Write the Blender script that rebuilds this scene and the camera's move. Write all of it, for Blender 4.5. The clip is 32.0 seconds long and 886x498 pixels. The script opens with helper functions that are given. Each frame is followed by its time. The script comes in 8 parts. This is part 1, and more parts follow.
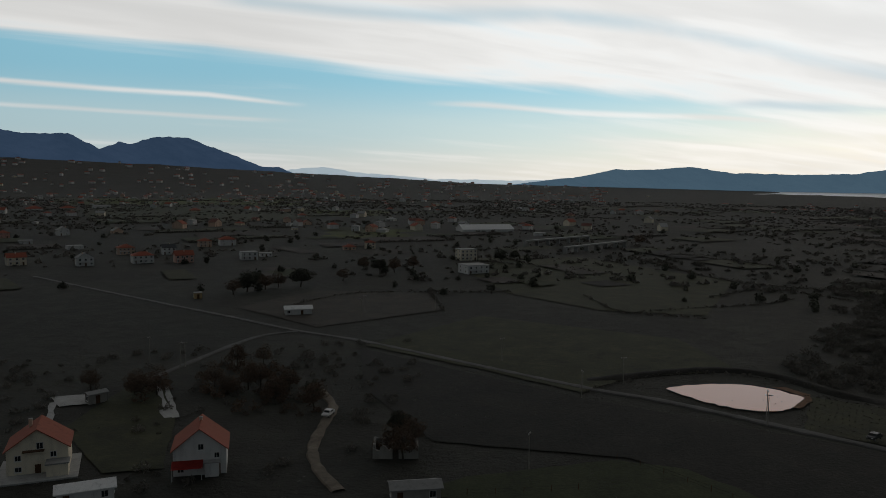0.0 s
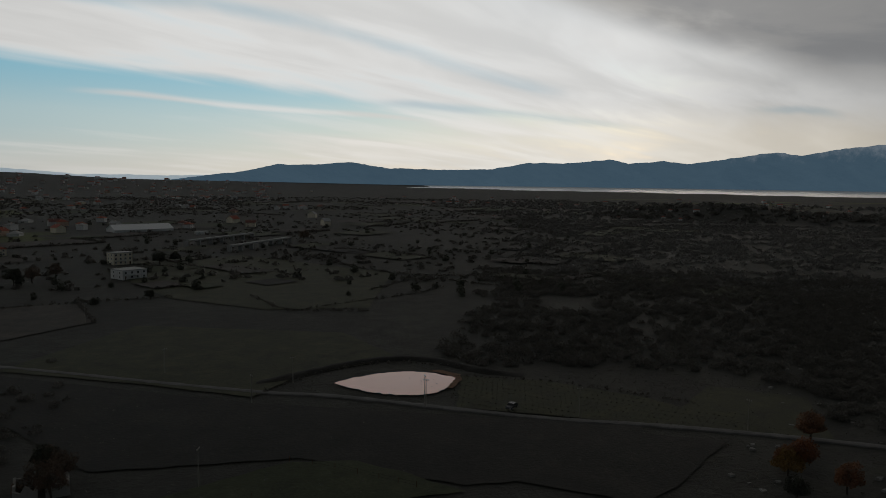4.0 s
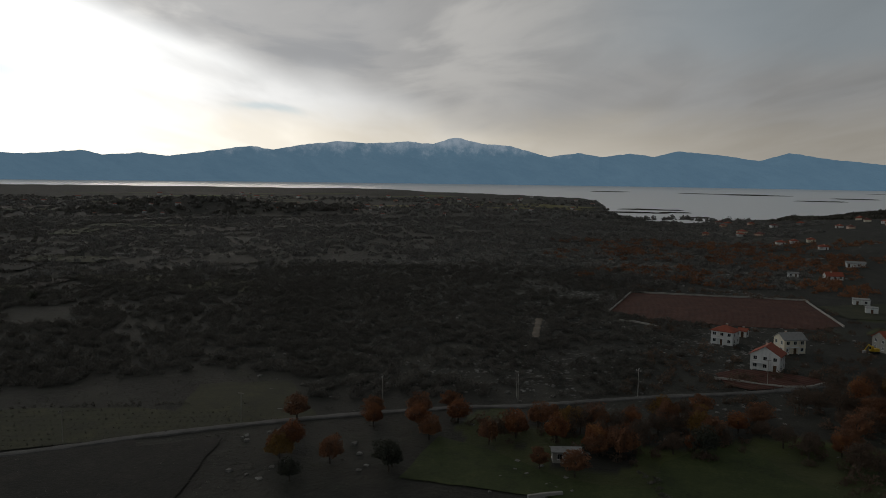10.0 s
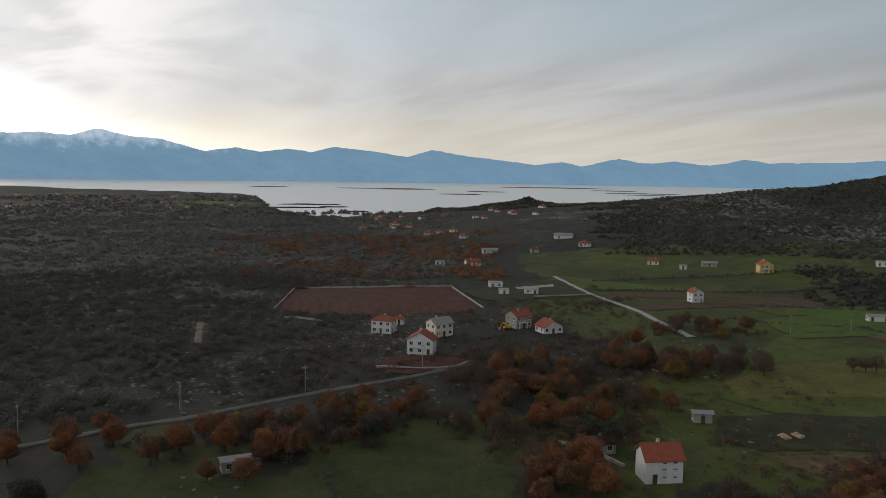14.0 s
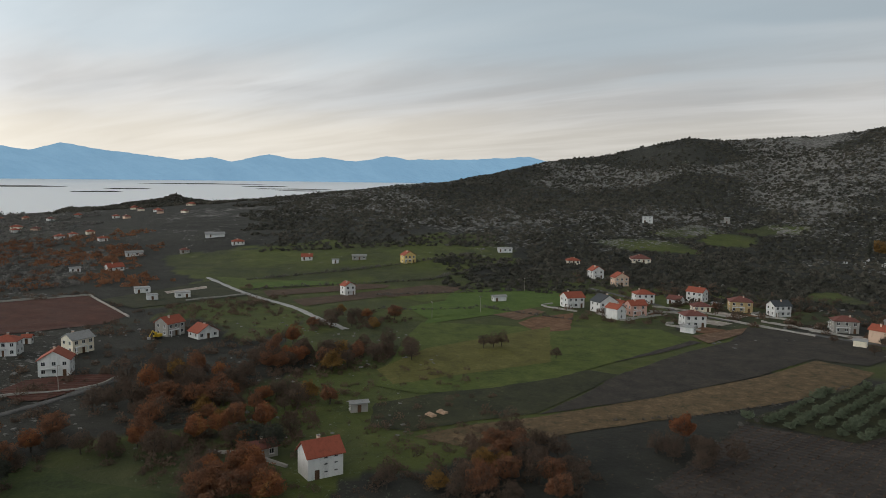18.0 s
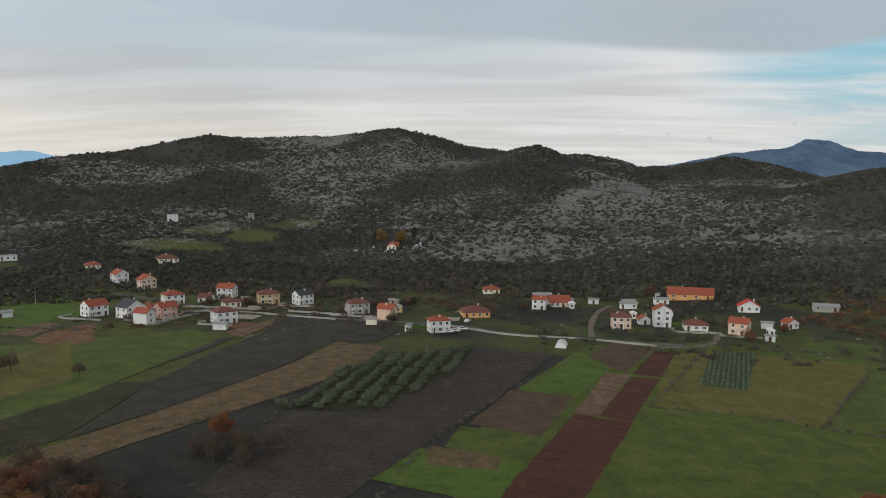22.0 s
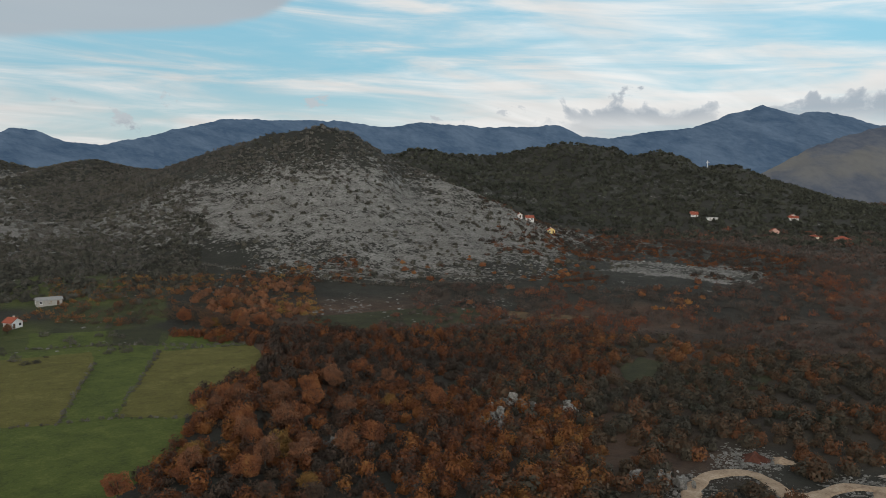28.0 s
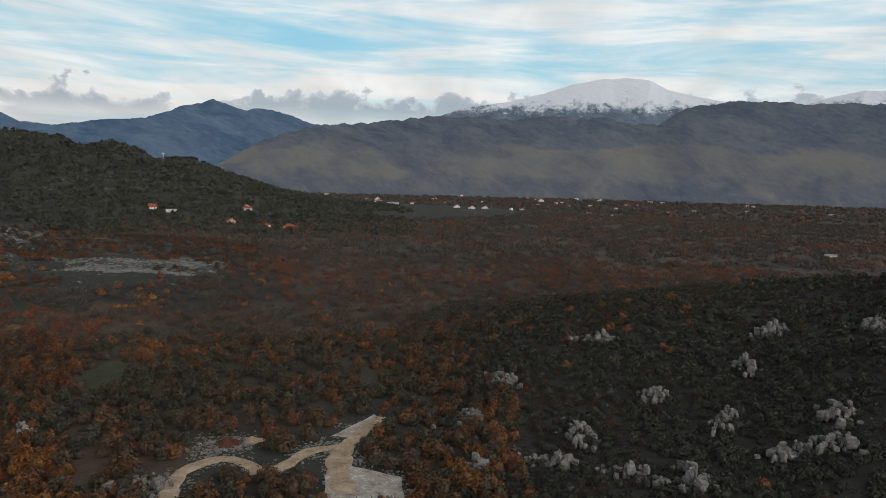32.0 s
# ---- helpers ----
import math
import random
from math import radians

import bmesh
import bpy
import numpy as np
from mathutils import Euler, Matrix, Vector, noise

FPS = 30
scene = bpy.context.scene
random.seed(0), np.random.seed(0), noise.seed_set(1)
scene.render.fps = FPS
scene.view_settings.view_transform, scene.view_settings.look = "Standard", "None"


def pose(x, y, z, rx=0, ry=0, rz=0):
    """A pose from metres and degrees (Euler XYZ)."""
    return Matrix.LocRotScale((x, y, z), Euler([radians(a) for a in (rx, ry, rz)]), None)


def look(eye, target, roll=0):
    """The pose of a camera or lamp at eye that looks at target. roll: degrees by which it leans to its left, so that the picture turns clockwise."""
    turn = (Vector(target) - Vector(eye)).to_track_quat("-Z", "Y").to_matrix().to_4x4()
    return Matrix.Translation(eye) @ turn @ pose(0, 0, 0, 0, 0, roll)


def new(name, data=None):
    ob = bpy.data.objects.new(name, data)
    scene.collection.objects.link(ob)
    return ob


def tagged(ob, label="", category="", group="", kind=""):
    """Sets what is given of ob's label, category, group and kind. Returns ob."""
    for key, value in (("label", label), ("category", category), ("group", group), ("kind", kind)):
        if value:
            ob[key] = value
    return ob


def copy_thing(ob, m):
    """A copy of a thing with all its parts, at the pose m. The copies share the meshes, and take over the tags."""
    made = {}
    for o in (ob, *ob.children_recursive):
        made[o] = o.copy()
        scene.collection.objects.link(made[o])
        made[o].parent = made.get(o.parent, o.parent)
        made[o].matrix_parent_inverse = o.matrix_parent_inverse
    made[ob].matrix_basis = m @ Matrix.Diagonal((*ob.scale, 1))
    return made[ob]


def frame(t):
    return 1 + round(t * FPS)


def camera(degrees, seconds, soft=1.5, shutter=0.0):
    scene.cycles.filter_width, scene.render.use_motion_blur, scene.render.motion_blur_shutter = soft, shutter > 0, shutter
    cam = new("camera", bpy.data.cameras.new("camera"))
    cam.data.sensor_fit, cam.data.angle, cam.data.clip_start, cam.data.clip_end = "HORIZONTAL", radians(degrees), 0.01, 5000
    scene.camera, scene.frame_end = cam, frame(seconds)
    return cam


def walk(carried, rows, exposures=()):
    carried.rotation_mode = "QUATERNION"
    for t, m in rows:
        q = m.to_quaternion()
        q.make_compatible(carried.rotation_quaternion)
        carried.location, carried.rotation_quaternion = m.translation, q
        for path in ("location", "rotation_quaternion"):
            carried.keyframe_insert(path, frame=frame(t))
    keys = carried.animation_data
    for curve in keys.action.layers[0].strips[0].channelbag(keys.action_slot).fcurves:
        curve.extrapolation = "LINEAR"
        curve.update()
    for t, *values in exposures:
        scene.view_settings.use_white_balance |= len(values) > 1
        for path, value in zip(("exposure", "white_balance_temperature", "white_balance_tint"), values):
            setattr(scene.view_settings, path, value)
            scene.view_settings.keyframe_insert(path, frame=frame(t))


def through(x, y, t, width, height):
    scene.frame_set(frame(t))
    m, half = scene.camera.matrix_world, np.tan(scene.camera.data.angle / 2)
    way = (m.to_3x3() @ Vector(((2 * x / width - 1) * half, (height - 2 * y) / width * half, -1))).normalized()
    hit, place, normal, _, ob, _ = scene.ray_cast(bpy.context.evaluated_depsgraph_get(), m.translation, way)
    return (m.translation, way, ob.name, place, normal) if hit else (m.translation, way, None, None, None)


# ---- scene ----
# ---- camera and its way ----
cam = camera(59.88, 32.0, soft=0.6)
# seconds, place, heading clockwise from +y, tilt, lean
PATH = [
    (0, -0.00, -0.00, 55.00, 0.00, -5.26, 0.69), (0.5, 0.03, 0.02, 55.14, 2.94, -5.28, 0.65), (1, 0.07, 0.04, 55.33, 5.93, -5.30, 0.65),
    (1.5, 0.12, 0.06, 55.55, 8.88, -5.32, 0.67), (2, 0.18, 0.09, 55.80, 11.99, -5.33, 0.64), (2.5, 0.24, 0.13, 56.06, 15.12, -5.36, 0.58),
    (3, 0.30, 0.17, 56.32, 18.26, -5.40, 0.49), (3.5, 0.37, 0.22, 56.57, 21.45, -5.40, 0.58), (5.5, 0.64, 0.52, 57.39, 33.88, -5.40, 0.64),
    (6, 0.72, 0.62, 57.59, 36.94, -5.42, 0.68), (6.5, 0.80, 0.72, 57.78, 40.09, -5.40, 0.65), (7, 0.88, 0.82, 57.96, 43.20, -5.43, 0.65),
    (7.5, 0.96, 0.92, 58.13, 46.31, -5.46, 0.68), (8, 1.04, 1.01, 58.30, 49.43, -5.48, 0.70), (8.5, 1.12, 1.09, 58.45, 52.54, -5.47, 0.67),
    (9, 1.19, 1.18, 58.59, 55.63, -5.49, 0.71), (9.5, 1.26, 1.27, 58.73, 58.75, -5.51, 0.73), (10, 1.33, 1.36, 58.85, 61.85, -5.54, 0.76),
    (10.5, 1.41, 1.44, 58.98, 65.00, -5.56, 0.75), (11, 1.50, 1.51, 59.11, 68.10, -5.58, 0.77), (11.5, 1.61, 1.57, 59.24, 71.22, -5.58, 0.79),
    (12, 1.73, 1.61, 59.39, 74.37, -5.61, 0.78), (12.5, 1.89, 1.64, 59.55, 77.45, -5.62, 0.76), (13, 2.09, 1.65, 59.72, 80.55, -5.62, 0.73),
    (13.5, 2.31, 1.64, 59.90, 83.65, -5.60, 0.77), (14, 2.53, 1.63, 60.08, 86.74, -5.60, 0.80), (14.5, 2.76, 1.61, 60.26, 89.85, -5.61, 0.80),
    (16.5, 3.35, 1.46, 60.93, 102.22, -5.61, 0.69), (17, 3.40, 1.40, 61.08, 105.46, -5.64, 0.74), (17.5, 3.41, 1.33, 61.23, 108.77, -5.60, 0.76),
    (18, 3.41, 1.26, 61.38, 112.19, -5.60, 0.82), (18.5, 3.40, 1.18, 61.52, 115.96, -5.57, 0.84), (19, 3.40, 1.12, 61.65, 120.22, -5.54, 0.77),
    (19.5, 3.40, 1.06, 61.77, 124.54, -5.52, 0.73), (20, 3.44, 1.02, 61.88, 128.91, -5.52, 0.71), (20.5, 3.49, 0.99, 61.97, 133.27, -5.51, 0.72),
    (21, 3.56, 0.99, 62.05, 137.66, -5.47, 0.75), (21.5, 3.65, 0.99, 62.11, 142.06, -5.44, 0.77), (22, 3.73, 1.00, 62.17, 146.47, -5.41, 0.79),
    (22.5, 3.82, 1.01, 62.23, 150.91, -5.39, 0.81), (23, 3.90, 1.02, 62.29, 155.31, -5.39, 0.84), (23.5, 3.97, 1.01, 62.36, 159.71, -5.38, 0.81),
    (24, 4.02, 0.98, 62.44, 164.12, -5.35, 0.77), (24.5, 4.06, 0.95, 62.54, 168.50, -5.36, 0.78), (26.5, 4.14, 0.71, 63.02, 186.28, -5.33, 0.74),
    (27, 4.14, 0.63, 63.14, 190.99, -5.32, 0.72), (27.5, 4.14, 0.54, 63.26, 195.81, -5.32, 0.81), (28, 4.14, 0.43, 63.36, 200.64, -5.31, 0.88),
    (28.5, 4.14, 0.30, 63.46, 205.47, -5.32, 0.91), (29, 4.13, 0.14, 63.56, 210.30, -5.32, 0.99), (29.5, 4.11, -0.04, 63.66, 215.15, -5.30, 1.02),
    (30, 4.09, -0.23, 63.76, 220.02, -5.30, 1.05), (30.5, 4.07, -0.41, 63.85, 224.84, -5.27, 1.13), (31, 4.05, -0.58, 63.93, 229.71, -5.24, 1.23),
    (31.5, 4.04, -0.72, 63.99, 234.55, -5.22, 1.31), (32, 4.03, -0.82, 64.04, 239.47, -5.19, 1.34),
]


def heading(x, y, z, yaw, tilt, lean):
    a, b = radians(yaw), radians(tilt)
    return look((x, y, z), (x + 100 * math.sin(a) * math.cos(b), y + 100 * math.cos(a) * math.cos(b), z + 100 * math.sin(b)), lean)


EXPOSURES = [(0, -1.47), (1, -1.62), (3, -1.82), (6, -1.72), (8, -1.50), (9, -1.32), (10, -1.08), (11, -0.8), (12, -0.42), (13, -0.12), (14.5, 0.08), (17, 0.30), (20, 0.56), (24, 0.64), (32, 0.62)]
walk(cam, [(row[0], heading(*row[1:])) for row in PATH], EXPOSURES)

# ---- world: dusk sky with streaked cloud, brightest where the sun goes down ----
SUN_AZ, SUN_EL = 47.0, 9.0
world = bpy.data.worlds.new("world")
scene.world = world
world.use_nodes = True
wt = world.node_tree
wt.nodes.clear()


class Net:
    """Short hand for building node trees."""

    def __init__(self, tree):
        self.t = tree

    def node(self, kind, **kw):
        n = self.t.nodes.new(kind)
        for k, v in kw.items():
            setattr(n, k, v)
        return n

    def put(self, socket, v):
        if isinstance(v, (int, float, tuple, list)):
            socket.default_value = v
        else:
            self.t.links.new(v, socket)

    def math(self, op, a, b=0.0, clamp=False):
        n = self.node("ShaderNodeMath", operation=op, use_clamp=clamp)
        self.put(n.inputs[0], a), self.put(n.inputs[1], b)
        return n.outputs[0]

    def mix(self, f, a, b):
        n = self.node("ShaderNodeMix", data_type="RGBA")
        self.put(n.inputs[0], f)
        self.put(n.inputs[6], a if not isinstance(a, tuple) else (*a, 1)), self.put(n.inputs[7], b if not isinstance(b, tuple) else (*b, 1))
        return n.outputs[2]

    def ramp(self, f, stops, smooth=True):
        n = self.node("ShaderNodeValToRGB")
        n.color_ramp.interpolation = "EASE" if smooth else "LINEAR"
        while len(n.color_ramp.elements) < len(stops):
            n.color_ramp.elements.new(0.5)
        for e, (p, c) in zip(n.color_ramp.elements, stops):
            e.position = p
            e.color = (c, c, c, 1) if isinstance(c, (int, float)) else (*c, 1)
        self.put(n.inputs[0], f)
        return n.outputs[0]

    def noise(self, vec, scale, detail=4.0, rough=0.55, distort=0.0):
        n = self.node("ShaderNodeTexNoise")
        if vec is not None:
            self.put(n.inputs["Vector"], vec)
        n.inputs["Scale"].default_value, n.inputs["Detail"].default_value = scale, detail
        n.inputs["Roughness"].default_value, n.inputs["Distortion"].default_value = rough, distort
        return n.outputs[0]

    def xyz(self, x, y, z=0.0):
        n = self.node("ShaderNodeCombineXYZ")
        self.put(n.inputs[0], x), self.put(n.inputs[1], y), self.put(n.inputs[2], z)
        return n.outputs[0]


w = Net(wt)
sep = w.node("ShaderNodeSeparateXYZ")
w.put(sep.inputs[0], w.node("ShaderNodeTexCoord").outputs["Generated"])
dx, dy, dz = sep.outputs
up = w.math("MAXIMUM", dz, 0.0)
turn = w.math("ADD", w.math("DIVIDE", w.math("ARCTAN2", dx, dy), 2 * math.pi), 0.25)      # 0..1 from az -90 to 270
turn = w.math("FRACT", w.math("ADD", turn, 1.0))
flat = w.math("ADD", up, 0.10)
px, py = w.math("DIVIDE", dx, flat), w.math("DIVIDE", dy, flat)
# streaks run from the north-west to the south-east, along the light
ca, sa = math.cos(radians(28)), math.sin(radians(28))
along = w.math("ADD", w.math("MULTIPLY", px, ca), w.math("MULTIPLY", py, sa))
across = w.math("SUBTRACT", w.math("MULTIPLY", py, ca), w.math("MULTIPLY", px, sa))
streak = w.noise(w.xyz(w.math("MULTIPLY", along, 0.24), w.math("MULTIPLY", across, 0.62)), 1.0, 8.0, 0.55, 0.9)
fine = w.noise(w.xyz(w.math("MULTIPLY", along, 0.5), w.math("MULTIPLY", across, 1.7), 3.0), 1.3, 4.0, 0.5, 0.4)
billow = w.noise(w.xyz(w.math("MULTIPLY", along, 0.6), across, 7.0), 0.6, 4.5, 0.5, 0.35)
cloud = w.math("ADD", w.math("MULTIPLY", streak, 0.62), w.math("MULTIPLY", fine, 0.38))


def by_az(stops):
    return [(((a + 90) % 360) / 360, c) for a, c in stops]


# height above the horizon, 1.0 at 20 degrees
rise = w.math("MULTIPLY", w.math("ARCSINE", dz), 180 / math.pi / 20)


def skyline(stops):
    """An edge in the cloud: bearing and height in degrees."""
    return w.ramp(turn, by_az([(a, e / 20) for a, e in stops]), False)


def span(stops):
    return w.ramp(turn, by_az(stops), False)


torn = w.math("ADD", w.math("MULTIPLY", w.math("SUBTRACT", streak, 0.5), 0.16), w.math("MULTIPLY", w.math("SUBTRACT", fine, 0.5), 0.10))


def ribbon(stops, half, wander, ends):
    """A thin band of cloud or clear sky along an edge."""
    off = w.math("ABSOLUTE", w.math("ADD", w.math("SUBTRACT", rise, skyline(stops)), w.math("MULTIPLY", torn, wander)))
    a0, a1 = stops[0][0], stops[-1][0]
    fade = span([(a0 - ends, 0.0), (a0, 1.0), (a1 - ends * 0.6, 1.0), (a1 + ends * 0.3, 0.0)])
    return w.math("MULTIPLY", w.ramp(off, [(0.0, 1.0), (half / 20, 0.0)]), fade)


# thin level wisps in the clear quarter of the sky
level_n = w.noise(w.xyz(w.math("ADD", w.math("MULTIPLY", turn, 24.0), w.math("MULTIPLY", rise, 3.0)), w.math("MULTIPLY", rise, 11.0), 5.0), 1.0, 7.0, 0.56, 0.5)
clear_az = span([(150, 0.0), (172, 1.0), (262, 1.0)])
cover = w.ramp(turn, by_az([(-60, 0.40), (-25, 0.40), (5, 0.42), (32, 0.60), (60, 0.98), (140, 0.98), (163, 0.75), (175, 0.60), (200, 0.60), (212, 0.66), (262, 0.66)]))
low = w.ramp(up, [(0.0, 0.13), (0.06, 0.04), (0.13, 0.0), (0.24, 0.06), (0.5, 0.16)])
cloud = w.math("ADD", w.math("MULTIPLY", cloud, w.math("SUBTRACT", 1.0, clear_az)), w.math("MULTIPLY", level_n, clear_az))
level = w.math("ADD", cloud, w.math("SUBTRACT", w.math("ADD", cover, low), 0.60))
amount = w.ramp(level, [(0.34, 0.0), (0.66, 1.0)])
patch = w.math("MULTIPLY", span([(163, 0.0), (170, 0.8), (186, 1.0), (200, 0.7), (209, 0.5), (262, 0.6)]), w.ramp(rise, [(0.18, 0.0), (0.27, 0.65), (0.5, 1.0)]))
amount = w.math("MULTIPLY", amount, w.math("SUBTRACT", 1.0, w.math("MULTIPLY", patch, w.ramp(level_n, [(0.42, 0.85), (0.70, 0.0)]))))
# high bank of cloud whose lower edge sinks towards the sunset
edge = skyline([(-60, 8.4), (-24, 8.2), (-17, 8.2), (-10, 7.7), (-4, 6.9), (2.4, 6.4), (11, 5.6), (21, 4.6), (27, 4.2), (36, 3.1), (48, 1.9), (56, 0.6), (62, 0.0), (138, 0.0), (150, 20.0), (262, 20.0)])
bank = w.ramp(w.math("ADD", w.math("SUBTRACT", rise, edge), w.math("MULTIPLY", torn, 0.8)), [(0.0, 0.0), (0.06, 1.0)])
bank = w.math("MULTIPLY", bank, w.ramp(fine, [(0.50, 1.0), (0.72, 0.72)]))
amount = w.math("MAXIMUM", amount, bank)
for stops, half, share in (([(-30, 5.9), (-24, 5.75), (-17, 5.7), (-11, 5.13)], 0.30, 0.85), ([(-30, 4.4), (-24, 4.25), (-12, 3.95)], 0.22, 0.6), ([(2.3, 5.4), (10.6, 4.8), (20.7, 4.27), (24, 4.0)], 0.35, 0.8)):
    amount = w.math("MAXIMUM", amount, w.math("MULTIPLY", ribbon(stops, half, 0.2, 4.0), share))
# clear rifts in the bank
rift = ribbon([(-14, 12.1), (-8, 11.8), (0, 11.6), (8, 11.6), (15, 10.6), (22.5, 8.8), (27, 7.4), (31.5, 6.2), (33, 5.9)], 0.85, 0.45, 3.0)
rift = w.math("MAXIMUM", rift, w.math("MULTIPLY", ribbon([(22, 5.4), (28, 4.7), (31.4, 4.4), (36.5, 3.8), (38, 3.6)], 0.45, 0.3, 3.0), 0.8))
rift = w.math("MAXIMUM", rift, w.math("MULTIPLY", ribbon([(47.5, 4.5), (49.5, 4.9), (51.5, 4.2)], 0.7, 0.9, 1.5), 0.75))
rift = w.math("MULTIPLY", rift, w.ramp(streak, [(0.35, 0.35), (0.55, 1.0)]))
sky = w.node("ShaderNodeTexSky", sky_type="NISHITA", sun_disc=False, sun_elevation=radians(SUN_EL), sun_rotation=radians(SUN_AZ), altitude=60)
sky_dim = w.node("ShaderNodeMix", data_type="RGBA", blend_type="MULTIPLY")
sky_dim.inputs[0].default_value = 1.0
w.put(sky_dim.inputs[6], sky.outputs[0]), w.put(sky_dim.inputs[7], (0.075, 0.075, 0.075, 1))
blue = w.ramp(up, [(0.0, (0.62, 0.66, 0.66)), (0.06, (0.43, 0.60, 0.67)), (0.13, (0.24, 0.51, 0.65)), (0.45, (0.15, 0.40, 0.60))])
clear = w.mix(0.2, blue, sky_dim.outputs[2])
# cloud body: pale, greyer in the thick deck
deck = w.ramp(turn, by_az([(-60, 0.15), (20, 0.1), (45, 0.5), (62, 0.9), (110, 0.85), (150, 0.75), (175, 0.35), (200, 0.1), (260, 0.1)]))
high = w.ramp(up, [(0.03, 0.0), (0.10, 0.35), (0.26, 1.0)])
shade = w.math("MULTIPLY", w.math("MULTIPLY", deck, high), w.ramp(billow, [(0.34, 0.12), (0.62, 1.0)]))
body = w.mix(shade, (0.70, 0.695, 0.68), (0.33, 0.39, 0.445))
texture = w.ramp(fine, [(0.3, 0.86), (0.7, 1.06)])
body_t = w.node("ShaderNodeMix", data_type="RGBA", blend_type="MULTIPLY")
body_t.inputs[0].default_value = 1.0
w.put(body_t.inputs[6], body), w.put(body_t.inputs[7], texture)
whole = w.mix(amount, clear, body_t.outputs[2])
whole = w.mix(w.math("MULTIPLY", rift, 0.75), whole, (0.36, 0.47, 0.53))
# grey deck that closes in from the right of the bright wedge
brow = skyline([(-60, 20.0), (22, 17.0), (30.7, 12.1), (37, 9.9), (41.8, 8.4), (46, 7.3), (50, 5.7), (54, 5.4), (59, 4.1), (62.5, 2.9), (66, 2.2), (72, 1.4), (80, 0.0), (262, 0.0)])
deck_in = w.ramp(w.math("ADD", w.math("SUBTRACT", rise, brow), w.math("MULTIPLY", torn, 0.7)), [(0.0, 0.0), (0.13, 1.0)])
lump = w.noise(w.xyz(w.math("MULTIPLY", turn, 26.0), w.math("MULTIPLY", rise, 4.2), 9.0), 1.0, 6.0, 0.52, 0.5)
deck_body = w.ramp(lump, [(0.34, (0.38, 0.385, 0.395)), (0.47, (0.48, 0.475, 0.47)), (0.64, (0.66, 0.645, 0.62))])
whole = w.mix(w.math("MULTIPLY", deck_in, span([(20, 0.9), (64, 0.9), (76, 0.45), (95, 0.0), (262, 0.0)])), whole, deck_body)
# heavy grey sheet over the hills, with a sharp lower edge
sheet_az = span([(116, 0.0), (134, 0.75), (160, 0.95), (189, 1.0), (192, 0.0)])
sheet_low = skyline([(112, 14.0), (128, 10.6), (134.6, 9.9), (152, 9.6), (160, 8.9), (171, 8.0), (176.8, 8.8), (184, 9.7), (187.8, 10.7), (190, 12.2), (192, 14.0)])
sheet_el = w.ramp(w.math("ADD", w.math("SUBTRACT", rise, sheet_low), w.math("MULTIPLY", torn, 0.22)), [(-0.0, 0.0), (0.035, 1.0)])
whole = w.mix(w.math("MULTIPLY", sheet_az, sheet_el), whole, w.mix(billow, (0.30, 0.355, 0.405), (0.41, 0.465, 0.505)))
# warm band low over the sunset
warm_az = w.ramp(turn, by_az([(-20, 0.0), (25, 0.45), (60, 1.0), (100, 0.75), (130, 0.4), (155, 0.0)]))
warm_el = w.ramp(w.math("ADD", up, w.math("MULTIPLY", torn, 0.25)), [(0.0, 1.0), (0.04, 1.0), (0.10, 0.0)])
whole = w.mix(w.math("MULTIPLY", w.math("MULTIPLY", warm_az, warm_el), 0.52), whole, (0.95, 0.84, 0.65))
# cool veil in the thick deck
veil = w.ramp(turn, by_az([(66, 0.0), (86, 0.62), (125, 0.75), (150, 0.3), (165, 0.0)]))
whole = w.mix(w.math("MULTIPLY", veil, w.ramp(w.math("ADD", up, w.math("MULTIPLY", torn, 0.5)), [(0.09, 0.0), (0.17, 1.0)])), whole, (0.45, 0.545, 0.61))
# grey heaps of cloud low over the far mountains
heap = w.noise(w.xyz(w.math("MULTIPLY", turn, 150.0), w.math("MULTIPLY", rise, 10.0), 2.0), 1.0, 7.0, 0.58, 0.3)
heap_top = skyline([(203, 2.6), (209, 4.6), (212, 5.6), (215, 6.1), (219, 5.5), (221, 4.7), (225, 5.4), (231.5, 6.4), (236, 5.9), (243, 6.0), (248, 6.5), (254, 5.9), (262, 6.0)])
under = w.math("ADD", w.math("SUBTRACT", heap_top, rise), w.math("MULTIPLY", w.math("SUBTRACT", heap, 0.5), 0.26))
heaps = w.math("MULTIPLY", w.ramp(under, [(0.0, 0.0), (0.018, 1.0)]), span([(204, 0.0), (210, 0.85), (218, 0.9), (221, 0.5), (225, 0.85), (262, 0.8)]))
heaps = w.math("MULTIPLY", heaps, w.ramp(rise, [(0.19, 0.45), (0.26, 1.0)]))
stray_az = span([(158, 0.0), (162, 1.0), (210, 1.0), (214, 0.0)])
stray_el = w.ramp(rise, [(0.12, 0.0), (0.16, 1.0), (0.28, 1.0), (0.32, 0.0)])
stray = w.math("MULTIPLY", w.ramp(heap, [(0.60, 0.0), (0.67, 1.0)]), w.math("MULTIPLY", stray_az, stray_el))
puff = w.math("MAXIMUM", heaps, w.math("MULTIPLY", stray, 0.85))
whole = w.mix(puff, whole, w.mix(w.ramp(w.math("ADD", under, w.math("MULTIPLY", heap, 0.06)), [(0.03, 0.0), (0.075, 1.0)]), (0.45, 0.48, 0.51), (0.28, 0.325, 0.375)))
